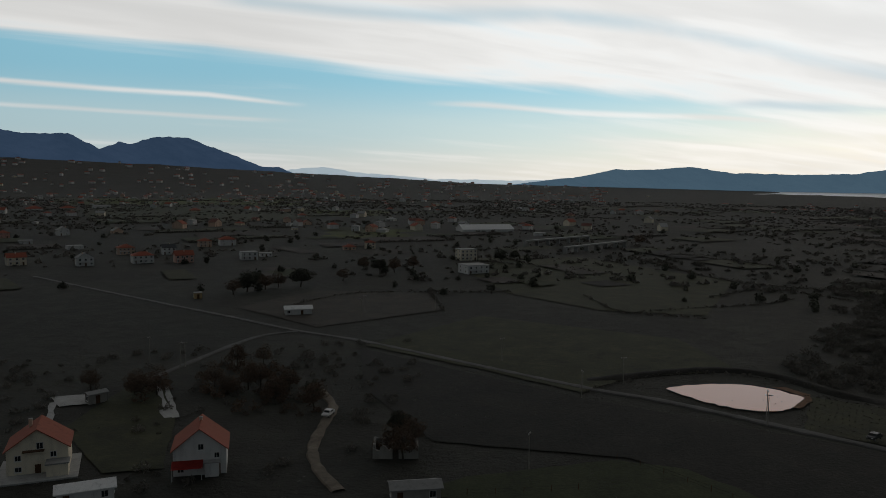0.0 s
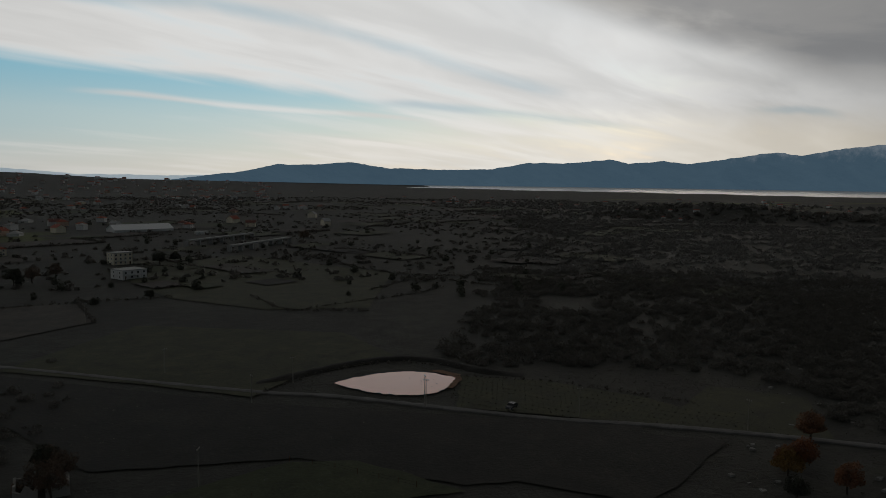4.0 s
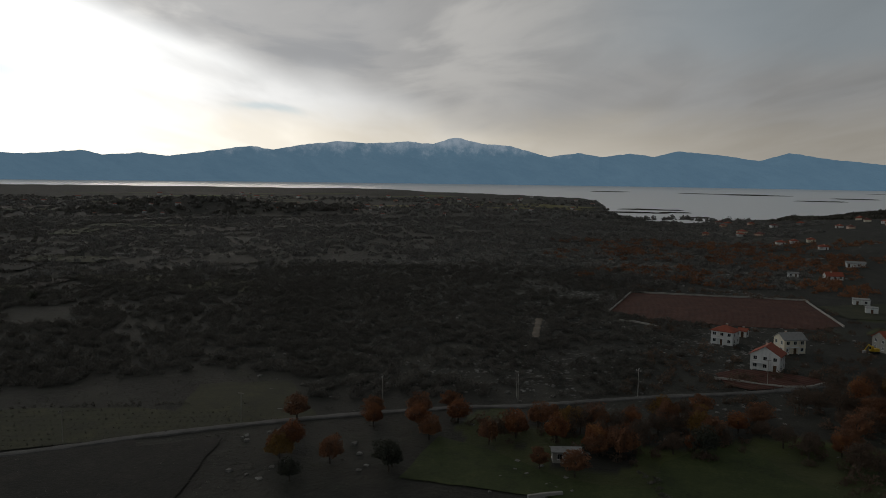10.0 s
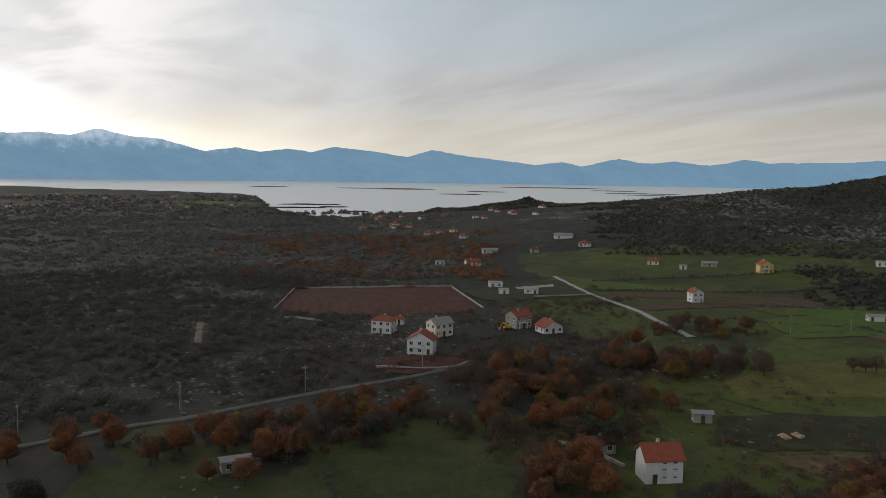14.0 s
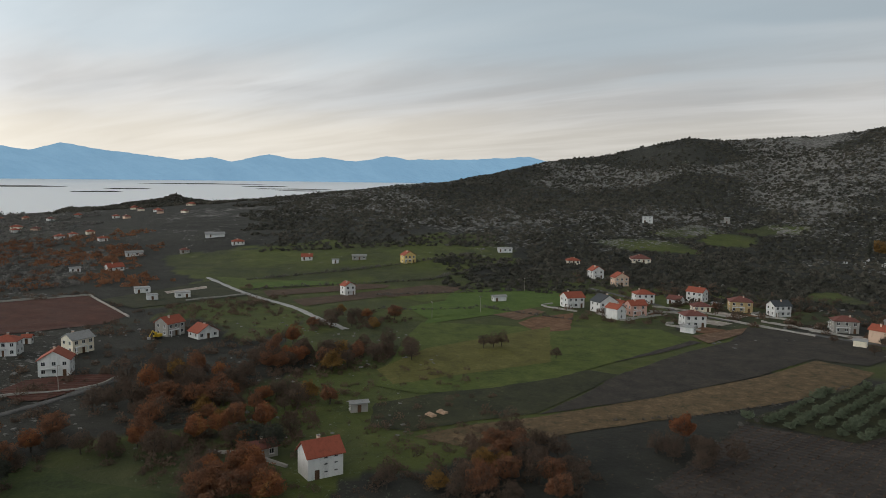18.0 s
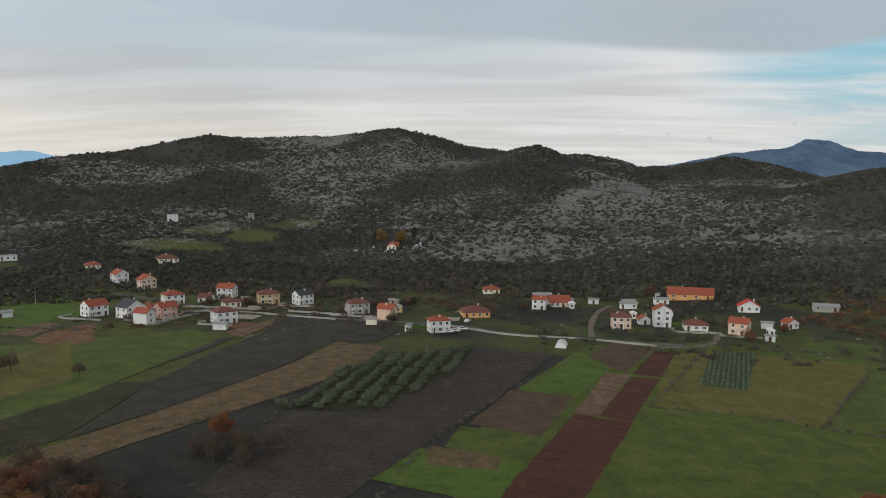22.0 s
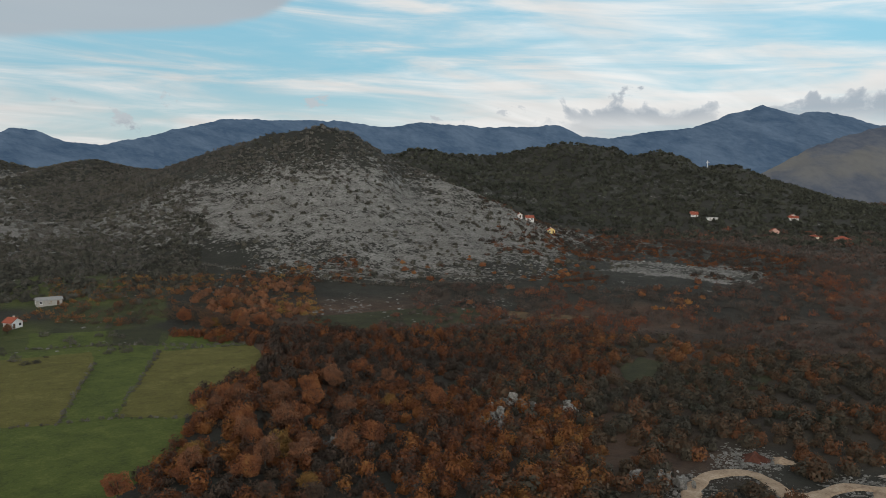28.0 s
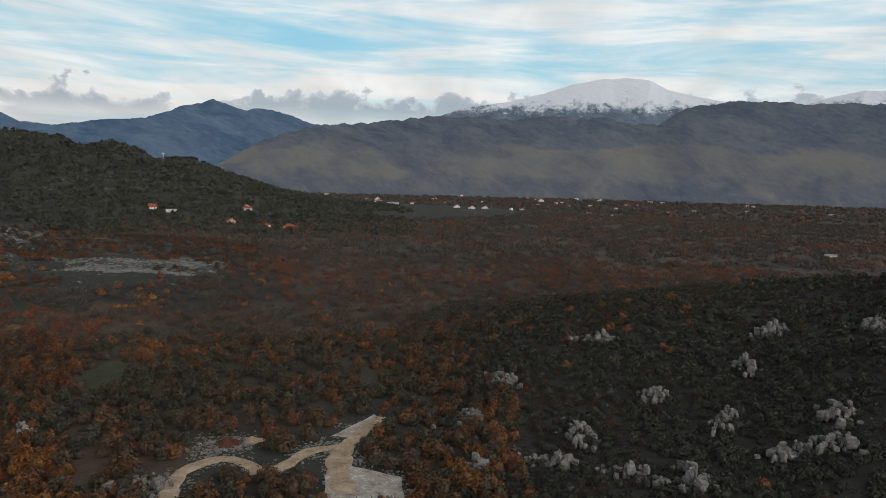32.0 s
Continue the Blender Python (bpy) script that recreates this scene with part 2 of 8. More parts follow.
glow = w.ramp(turn, by_az([(-70, 1.9), (-20, 3.1), (15, 3.7), (36, 3.9), (50, 2.8), (58, 2.0), (72, 1.4), (90, 0.90), (125, 0.68), (180, 0.76), (230, 0.86), (262, 0.84)]))
glow_deck = w.ramp(turn, by_az([(-70, 1.9), (20, 2.2), (40, 2.1), (54, 1.80), (62, 1.48), (72, 1.22), (90, 0.88), (125, 0.68), (180, 0.76), (230, 0.86), (262, 0.84)]))
glow = w.math("ADD", w.math("MULTIPLY", glow, w.math("SUBTRACT", 1.0, deck_in)), w.math("MULTIPLY", glow_deck, deck_in))
strength = w.math("MULTIPLY", glow, w.ramp(up, [(0.0, 0.9), (0.2, 1.0), (0.42, 0.62), (1.0, 0.37)]))
bg = w.node("ShaderNodeBackground")
w.put(bg.inputs[0], whole), w.put(bg.inputs[1], strength)
w.put(w.node("ShaderNodeOutputWorld").inputs[0], bg.outputs[0])

sun = new("sun", bpy.data.lights.new("sun", "SUN"))
sun.data.energy, sun.data.angle, sun.data.color = 0.5, radians(20), (1.0, 0.86, 0.70)
sx, sy = math.sin(radians(SUN_AZ)), math.cos(radians(SUN_AZ))
sun.matrix_world = look((sx * 400, sy * 400, 400 * math.tan(radians(SUN_EL)) + 300), (0, 0, 300))

# ---- materials ----
def material(name, rough=0.9):
    m = bpy.data.materials.new(name)
    m.use_nodes = True
    n = Net(m.node_tree)
    b = m.node_tree.nodes["Principled BSDF"]
    b.inputs["Roughness"].default_value = rough
    b.inputs["Specular IOR Level"].default_value = 0.25
    return m, n, b


def place_of(n):
    return n.node("ShaderNodeNewGeometry").outputs["Position"]


def bump(n, b, height, strength, distance):
    k = n.node("ShaderNodeBump")
    k.inputs["Strength"].default_value, k.inputs["Distance"].default_value = strength, distance
    n.put(k.inputs["Height"], height)
    n.put(b.inputs["Normal"], k.outputs[0])


def earth(name, low, mid, high, size=9.0, grain=0.7, relief=0.15, rows=None):
    """Soil or turf: two scales of mottling, with relief; rows: (direction, spacing, depth of tone) of plough lines."""
    m, n, b = material(name)
    pos = place_of(n)
    big, small = n.noise(pos, 1 / size, 5, 0.6, 0.4), n.noise(pos, 1 / grain, 4, 0.65)
    f = n.math("ADD", n.math("MULTIPLY", big, 0.45), n.math("ADD", n.math("MULTIPLY", small, 0.3), n.math("MULTIPLY", n.noise(pos, 1 / (grain * 3.4), 3, 0.6, 0.8), 0.25)))
    col = n.ramp(f, [(0.39, low), (0.5, mid), (0.61, high)])
    height = small
    if rows:
        a, gap, tone = rows
        s = n.node("ShaderNodeSeparateXYZ")
        n.put(s.inputs[0], pos)
        u = n.math("ADD", n.math("MULTIPLY", s.outputs[0], math.cos(radians(a))), n.math("MULTIPLY", s.outputs[1], -math.sin(radians(a))))
        u = n.math("ADD", u, n.math("MULTIPLY", n.noise(pos, 0.25), 0.8))
        wave = n.math("ADD", n.math("MULTIPLY", n.math("SINE", n.math("MULTIPLY", u, 2 * math.pi / gap)), 0.5), 0.5)
        col = n.mix(n.math("MULTIPLY", wave, tone), col, low)
        height = n.math("ADD", small, wave)
    n.put(b.inputs["Base Color"], col)
    bump(n, b, height, 0.7, relief)
    return m


M = {}
M["grass"] = earth("grass", (0.042, 0.056, 0.011), (0.066, 0.088, 0.016), (0.096, 0.114, 0.026))
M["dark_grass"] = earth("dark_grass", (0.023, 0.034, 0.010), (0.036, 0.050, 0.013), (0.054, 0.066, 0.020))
M["bright_grass"] = earth("bright_grass", (0.042, 0.070, 0.011), (0.064, 0.106, 0.015), (0.090, 0.128, 0.026))
M["olive_grass"] = earth("olive_grass", (0.070, 0.066, 0.016), (0.102, 0.096, 0.023), (0.142, 0.126, 0.038))
M["dull_grass"] = earth("dull_grass", (0.020, 0.023, 0.011), (0.033, 0.036, 0.016), (0.052, 0.052, 0.024))
M["dry_grass"] = earth("dry_grass", (0.052, 0.046, 0.022), (0.108, 0.074, 0.038), (0.165, 0.112, 0.06), 4)
M["straw"] = earth("straw", (0.085, 0.050, 0.030), (0.135, 0.082, 0.050), (0.20, 0.135, 0.085), 4, 0.7, 0.2, (-22, 4.2, 0.22))
M["red_soil"] = earth("red_soil", (0.048, 0.018, 0.012), (0.072, 0.026, 0.0165), (0.100, 0.041, 0.027), 7, 0.8, 0.2, (22, 2.2, 0.18))
M["red_brown"] = earth("red_brown", (0.09, 0.045, 0.025), (0.14, 0.075, 0.04), (0.2, 0.12, 0.07), 5)
M["brown_soil"] = earth("brown_soil", (0.055, 0.036, 0.024), (0.085, 0.056, 0.036), (0.125, 0.08, 0.05), 6, 0.8, 0.2, (30, 2.2, 0.5))
M["vine_soil"] = earth("vine_soil", (0.030, 0.025, 0.021), (0.046, 0.039, 0.034), (0.070, 0.058, 0.049), 9, 0.9, 0.2, (55, 2.0, 0.15))
M["heath"] = earth("heath", (0.025, 0.022, 0.018), (0.040, 0.035, 0.028), (0.060, 0.050, 0.038), 8)
# ploughed soil taken near black, with the low dusk light put into its colour
M["dusk_plough"] = earth("dusk_plough", (0.007, 0.007, 0.0058), (0.0118, 0.0115, 0.0092), (0.020, 0.019, 0.0145), 16, 0.8, 0.2)
# darker copy of the grass: the backlit plain's dimness is put into its green
M["dusk_grass"] = earth("dusk_grass", (0.016, 0.022, 0.008), (0.026, 0.034, 0.011), (0.040, 0.046, 0.017))
M["cabbage"] = earth("cabbage", (0.03, 0.05, 0.028), (0.05, 0.085, 0.045), (0.085, 0.13, 0.075), 3, 0.6, 0.3, (12, 2.4, 0.8))
M["gravel"] = earth("gravel", (0.20, 0.17, 0.14), (0.33, 0.29, 0.25), (0.50, 0.46, 0.41), 3, 0.5, 0.2)
M["concrete"] = earth("concrete", (0.28, 0.28, 0.27), (0.36, 0.36, 0.35), (0.44, 0.44, 0.43), 4, 0.4, 0.02)
M["asphalt"] = earth("asphalt", (0.068, 0.067, 0.064), (0.095, 0.093, 0.09), (0.13, 0.127, 0.122), 6, 0.4, 0.02)
M["concrete_road"] = earth("concrete_road", (0.24, 0.24, 0.23), (0.32, 0.32, 0.31), (0.4, 0.4, 0.39), 6, 0.4, 0.02)
M["dirt"] = earth("dirt", (0.09, 0.075, 0.058), (0.14, 0.118, 0.092), (0.20, 0.17, 0.135), 5, 0.5, 0.08)
M["quarry_track"] = earth("quarry_track", (0.22, 0.16, 0.11), (0.33, 0.25, 0.175), (0.45, 0.36, 0.27), 5, 0.5, 0.12)


def ground_material():
    m, n, b = material("ground")
    pos = place_of(n)
    big, mid, small = n.noise(pos, 1 / 60, 4, 0.55, 0.5), n.noise(pos, 1 / 9, 5, 0.65, 0.3), n.noise(pos, 1 / 1.1, 4, 0.7)
    turf = n.ramp(n.math("ADD", n.math("MULTIPLY", big, 0.5), n.math("MULTIPLY", mid, 0.5)),
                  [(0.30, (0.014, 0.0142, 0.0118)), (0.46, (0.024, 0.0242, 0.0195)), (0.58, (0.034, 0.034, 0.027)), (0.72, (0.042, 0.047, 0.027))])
    meadow = n.node("ShaderNodeAttribute", attribute_name="meadow").outputs["Fac"]
    green = n.ramp(mid, [(0.3, (0.044, 0.056, 0.014)), (0.5, (0.066, 0.082, 0.018)), (0.7, (0.092, 0.102, 0.028))])
    turf = n.mix(meadow, turf, green)
    litter = n.node("ShaderNodeAttribute", attribute_name="litter").outputs["Fac"]
    turf = n.mix(litter, turf, n.ramp(mid, [(0.3, (0.045, 0.030, 0.022)), (0.7, (0.090, 0.058, 0.040))]))
    rock = n.node("ShaderNodeAttribute", attribute_name="rock").outputs["Fac"]
    speck = n.noise(pos, 1 / 2.4, 4, 0.62, 0.6)
    lime = n.ramp(n.math("ADD", n.math("MULTIPLY", small, 0.6), n.math("MULTIPLY", mid, 0.4)),
                  [(0.35, (0.044, 0.042, 0.036)), (0.44, (0.110, 0.106, 0.097)), (0.53, (0.165, 0.160, 0.150)), (0.64, (0.26, 0.255, 0.242))])
    s = n.node("ShaderNodeSeparateXYZ")
    n.put(s.inputs[0], pos)
    beds = n.noise(n.xyz(n.math("MULTIPLY", s.outputs[0], 0.03), n.math("MULTIPLY", s.outputs[1], 0.03), n.math("MULTIPLY", s.outputs[2], 0.22)), 1.0, 5, 0.6, 0.6)
    broken = n.math("ADD", n.math("MULTIPLY", beds, 0.30), n.math("ADD", n.math("MULTIPLY", mid, 0.20), n.math("MULTIPLY", speck, 0.50)))
    edge = n.ramp(n.math("ADD", rock, n.math("MULTIPLY", n.math("SUBTRACT", broken, 0.5), 3.9)), [(0.46, 0.0), (0.66, 1.0)])
    n.put(b.inputs["Base Color"], n.mix(edge, turf, lime))
    bump(n, b, n.math("ADD", small, n.math("MULTIPLY", mid, 2.0)), 0.8, 0.5)
    return m


M["ground"] = ground_material()


def leaf_material(name, dark, light, through=0.25, turn=None):
    m, n, b = material(name, 0.75)
    tint = n.node("ShaderNodeAttribute", attribute_name="tint").outputs["Fac"]
    isle = n.node("ShaderNodeNewGeometry").outputs["Random Per Island"]
    own = n.node("ShaderNodeObjectInfo").outputs["Random"]
    f = n.math("ADD", n.math("MULTIPLY", tint, 0.72), n.math("ADD", n.math("MULTIPLY", isle, 0.2), n.math("MULTIPLY", own, 0.2)))
    middle = turn if isinstance(turn, list) else [turn or (0.55, tuple((p + q) / 2 for p, q in zip(dark, light)))]
    n.put(b.inputs["Base Color"], n.ramp(f, [(0.1, dark), *middle, (1.0, light)]))
    b.inputs["Specular IOR Level"].default_value = 0.1
    thin = n.node("ShaderNodeBsdfTranslucent")
    n.put(thin.inputs[0], b.inputs["Base Color"].links[0].from_socket)
    both = n.node("ShaderNodeMixShader")
    both.inputs[0].default_value = through
    n.put(both.inputs[1], b.outputs[0]), n.put(both.inputs[2], thin.outputs[0])
    n.put(m.node_tree.nodes["Material Output"].inputs[0], both.outputs[0])
    return m


M["leaf_russet"] = leaf_material("leaf_russet", (0.120, 0.070, 0.050), (0.28, 0.130, 0.066))
M["leaf_orange"] = leaf_material("leaf_orange", (0.135, 0.062, 0.039), (0.32, 0.165, 0.062), turn=(0.6, (0.235, 0.098, 0.046)))
M["leaf_yellow"] = leaf_material("leaf_yellow", (0.14, 0.085, 0.03), (0.28, 0.165, 0.055))
M["leaf_brown"] = leaf_material("leaf_brown", (0.070, 0.054, 0.043), (0.140, 0.098, 0.072))
M["leaf_green"] = leaf_material("leaf_green", (0.036, 0.039, 0.031), (0.080, 0.082, 0.063))
M["leaf_olive"] = leaf_material("leaf_olive", (0.085, 0.102, 0.065), (0.18, 0.21, 0.14))
M["leaf_scrub"] = leaf_material("leaf_scrub", (0.082, 0.077, 0.068), (0.150, 0.140, 0.124))
# paler grey than the near scrub: distance haze is mixed into the leaf colour
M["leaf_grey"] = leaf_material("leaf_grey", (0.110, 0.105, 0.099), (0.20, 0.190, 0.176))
M["leaf_wood"] = leaf_material("leaf_wood", (0.050, 0.043, 0.037), (0.25, 0.150, 0.050), turn=[(0.34, (0.070, 0.052, 0.041)), (0.46, (0.108, 0.050, 0.030)), (0.60, (0.165, 0.066, 0.030)), (0.76, (0.215, 0.090, 0.034)), (0.90, (0.235, 0.118, 0.040))])
M["leaf_valley"] = leaf_material("leaf_valley", (0.074, 0.068, 0.062), (0.24, 0.096, 0.046), turn=[(0.45, (0.100, 0.080, 0.069)), (0.62, (0.116, 0.074, 0.060)), (0.78, (0.170, 0.070, 0.044))])
M["leaf_mixed"] = leaf_material("leaf_mixed", (0.058, 0.055, 0.045), (0.24, 0.155, 0.052), turn=[(0.35, (0.080, 0.070, 0.053)), (0.55, (0.104, 0.072, 0.048)), (0.70, (0.165, 0.075, 0.040)), (0.86, (0.205, 0.100, 0.042))])
M["leaf_hill"] = leaf_material("leaf_hill", (0.050, 0.050, 0.041), (0.118, 0.110, 0.090))
M["bark"] = earth("bark", (0.035, 0.028, 0.022), (0.06, 0.05, 0.04), (0.09, 0.075, 0.06), 0.6, 0.1, 0.02)
M["limestone"] = earth("limestone", (0.07, 0.067, 0.06), (0.155, 0.151, 0.141), (0.26, 0.256, 0.244), 2.0, 0.3, 0.12)


def paint(name, colour, worn=0.14, rough=0.85):
    """Rendered or painted wall with faint streaks and stains."""
    m, n, b = material(name, rough)
    pos = place_of(n)
    s = n.node("ShaderNodeSeparateXYZ")
    n.put(s.inputs[0], pos)
    streaky = n.noise(n.xyz(s.outputs[0], s.outputs[1], n.math("MULTIPLY", s.outputs[2], 0.25)), 0.9, 5, 0.6)
    f = n.math("ADD", n.math("MULTIPLY", streaky, 0.6), n.math("MULTIPLY", n.noise(pos, 6.0, 3), 0.4))
    n.put(b.inputs["Base Color"], n.ramp(f, [(0.3, tuple(c * (1 - 2 * worn) for c in colour)), (0.55, colour), (0.8, tuple(min(1, c * (1 + worn * 0.5)) for c in colour))]))
    bump(n, b, n.noise(pos, 8.0, 3), 0.3, 0.01)
    return m


WALLS = dict(white=(0.60, 0.595, 0.58), cream=(0.70, 0.63, 0.50), yellow=(0.60, 0.45, 0.18), ochre=(0.45, 0.33, 0.17), pink=(0.56, 0.34, 0.28),
             peach=(0.58, 0.42, 0.32), orange=(0.60, 0.33, 0.13), stone=(0.30, 0.285, 0.26))
for key, c in WALLS.items():
    M["wall_" + key] = paint("wall_" + key, c)


def tiles(name, colour):
    m, n, b = material(name, 0.8)
    pos = place_of(n)
    own = n.node("ShaderNodeNewGeometry").outputs["Random Per Island"]
    f = n.math("ADD", n.math("MULTIPLY", n.noise(pos, 1.2, 5, 0.65), 0.6), n.math("ADD", n.math("MULTIPLY", n.noise(pos, 8.0, 2), 0.25), n.math("MULTIPLY", own, 0.15)))
    n.put(b.inputs["Base Color"], n.ramp(f, [(0.25, tuple(c * 0.55 for c in colour)), (0.5, colour), (0.8, tuple(c * 1.35 for c in colour))]))
    bump(n, b, n.noise(pos, 6.0, 2), 0.5, 0.03)
    return m


ROOFS = dict(red=(0.27, 0.075, 0.045), bright=(0.42, 0.05, 0.04), brown=(0.155, 0.062, 0.05), grey=(0.26, 0.26, 0.255), dark=(0.055, 0.06, 0.066),
             flat=(0.33, 0.33, 0.32), light=(0.74, 0.74, 0.73))
for key, c in ROOFS.items():
    M["roof_" + key] = tiles("roof_" + key, c)
M["trim"] = paint("trim", (0.6, 0.6, 0.59), 0.08)
M["frame"] = paint("frame", (0.55, 0.54, 0.52), 0.08, 0.5)
M["timber"] = paint("timber", (0.10, 0.055, 0.03), 0.25)
M["pole_wood"] = paint("pole_wood", (0.30, 0.28, 0.25), 0.2)
M["brick_clay"] = paint("brick_clay", (0.46, 0.32, 0.22), 0.2)
M["digger_yellow"] = paint("digger_yellow", (0.55, 0.36, 0.03), 0.2, 0.5)
M["render_grey"] = paint("render_grey", (0.30, 0.30, 0.29), 0.2)
m, n, b = material("glass", 0.12)
b.inputs["Base Color"].default_value, b.inputs["Specular IOR Level"].default_value = (0.02, 0.024, 0.028, 1), 0.5
M["glass"] = m
m, n, b = material("metal", 0.4)
b.inputs["Base Color"].default_value, b.inputs["Metallic"].default_value = (0.4, 0.4, 0.41, 1), 0.8
M["metal"] = m
m, n, b = material("rubber", 0.8)
b.inputs["Base Color"].default_value = (0.02, 0.02, 0.02, 1)
M["rubber"] = m
m, n, b = material("car_paint", 0.25)
b.inputs["Base Color"].default_value = (0.05, 0.05, 0.055, 1)
M["car_dark"] = m
m, n, b = material("car_white", 0.25)
b.inputs["Base Color"].default_value = (0.6, 0.6, 0.6, 1)
M["car_white"] = m


def water(name, body, rough, wave, size):
    m, n, b = material(name, rough)
    b.inputs["Base Color"].default_value = (*body, 1)
    b.inputs["IOR"].default_value, b.inputs["Specular IOR Level"].default_value = 1.33, 0.5
    bump(n, b, n.noise(place_of(n), 1 / size, 4, 0.6), wave, size * 0.12)
    return m


# near-white body colour paints in the sky's sheen on the lake's waves
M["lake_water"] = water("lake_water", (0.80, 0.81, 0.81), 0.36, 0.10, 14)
# the red body colour paints in the pond's pink reflection
M["pond_water"] = water("pond_water", (0.72, 0.26, 0.15), 0.06, 0.03, 2.0)


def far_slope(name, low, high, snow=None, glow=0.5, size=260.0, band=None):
    """Far mountains, haze put into their blue colour and glow; snow: the height where it lies."""
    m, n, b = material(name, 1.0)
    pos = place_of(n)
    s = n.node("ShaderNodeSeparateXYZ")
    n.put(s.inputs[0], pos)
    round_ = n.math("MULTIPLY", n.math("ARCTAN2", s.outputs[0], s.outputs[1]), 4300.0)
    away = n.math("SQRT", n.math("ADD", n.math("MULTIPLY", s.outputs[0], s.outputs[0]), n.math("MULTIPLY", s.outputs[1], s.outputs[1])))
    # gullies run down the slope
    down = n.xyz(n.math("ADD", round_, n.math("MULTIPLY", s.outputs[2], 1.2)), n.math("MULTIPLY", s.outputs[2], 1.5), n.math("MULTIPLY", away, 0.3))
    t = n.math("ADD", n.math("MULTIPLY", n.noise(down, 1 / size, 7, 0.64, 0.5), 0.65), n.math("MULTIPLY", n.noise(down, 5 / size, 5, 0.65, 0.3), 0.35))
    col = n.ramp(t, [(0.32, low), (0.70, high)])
    if band:
        z0, z1, tone = band
        wide = n.noise(down, 1 / 520, 4, 0.5, 0.4)
        at = n.math("ADD", n.math("DIVIDE", n.math("SUBTRACT", s.outputs[2], z0), z1 - z0), n.math("MULTIPLY", n.math("SUBTRACT", n.noise(down, 1 / 300, 5, 0.6), 0.5), 1.6))
        share = n.math("MULTIPLY", n.ramp(at, [(0.0, 0.25), (0.3, 1.0), (0.7, 0.9), (1.0, 0.0)]), n.ramp(wide, [(0.36, 0.1), (0.62, 0.62)]))
        col = n.mix(share, col, tone)
    if snow:
        h = n.math("ADD", n.math("DIVIDE", n.math("SUBTRACT", s.outputs[2], snow[0]), snow[1]), n.math("MULTIPLY", n.math("SUBTRACT", n.noise(pos, 1 / 70, 7, 0.72), 0.5), 2.0))
        col = n.mix(n.math("MULTIPLY", n.ramp(h, [(0.25, 0.0), (0.75, 1.0)] if snow[2] > 0.6 else [(-0.0, 0.0), (1.0, 1.0)]), snow[2]), col, (0.62, 0.66, 0.72))
    # dimmed base plus emission: the slope glows to stand for distance haze
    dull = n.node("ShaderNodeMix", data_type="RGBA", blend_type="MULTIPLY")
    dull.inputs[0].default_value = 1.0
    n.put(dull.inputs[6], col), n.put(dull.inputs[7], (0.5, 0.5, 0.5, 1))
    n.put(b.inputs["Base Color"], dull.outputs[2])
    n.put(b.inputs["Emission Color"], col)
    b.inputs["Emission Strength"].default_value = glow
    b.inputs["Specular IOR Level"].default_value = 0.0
    bump(n, b, t, 0.6, 30.0)
    return m


# ---- the ground ----
def az_point(az, d):
    """A point of the plan, d metres from the origin, az degrees clockwise from +y."""
    return d * math.sin(radians(az)), d * math.cos(radians(az))


def value_noise(x, y, seed=0):
    """Smooth noise in 0..1 on arrays."""
    xi, yi = np.floor(x).astype(np.int64), np.floor(y).astype(np.int64)
    fx, fy = x - xi, y - yi
    fx, fy = fx * fx * (3 - 2 * fx), fy * fy * (3 - 2 * fy)

    def h(a, b):
        n = (a * 374761393 + b * 668265263 + seed * 1442695041) & 0xFFFFFFFF
        n = ((n ^ (n >> 13)) * 1274126177) & 0xFFFFFFFF
        return ((n ^ (n >> 16)) & 0xFFFF) / 65535.0

    return (h(xi, yi) * (1 - fx) + h(xi + 1, yi) * fx) * (1 - fy) + (h(xi, yi + 1) * (1 - fx) + h(xi + 1, yi + 1) * fx) * fy


def fbm(x, y, size, seed=0, octaves=4):
    total, amp, norm = 0.0, 1.0, 0.0
    for k in range(octaves):
        total = total + amp * value_noise(x / size * 2 ** k, y / size * 2 ** k, seed + k)
        norm += amp
        amp *= 0.5
    return total / norm


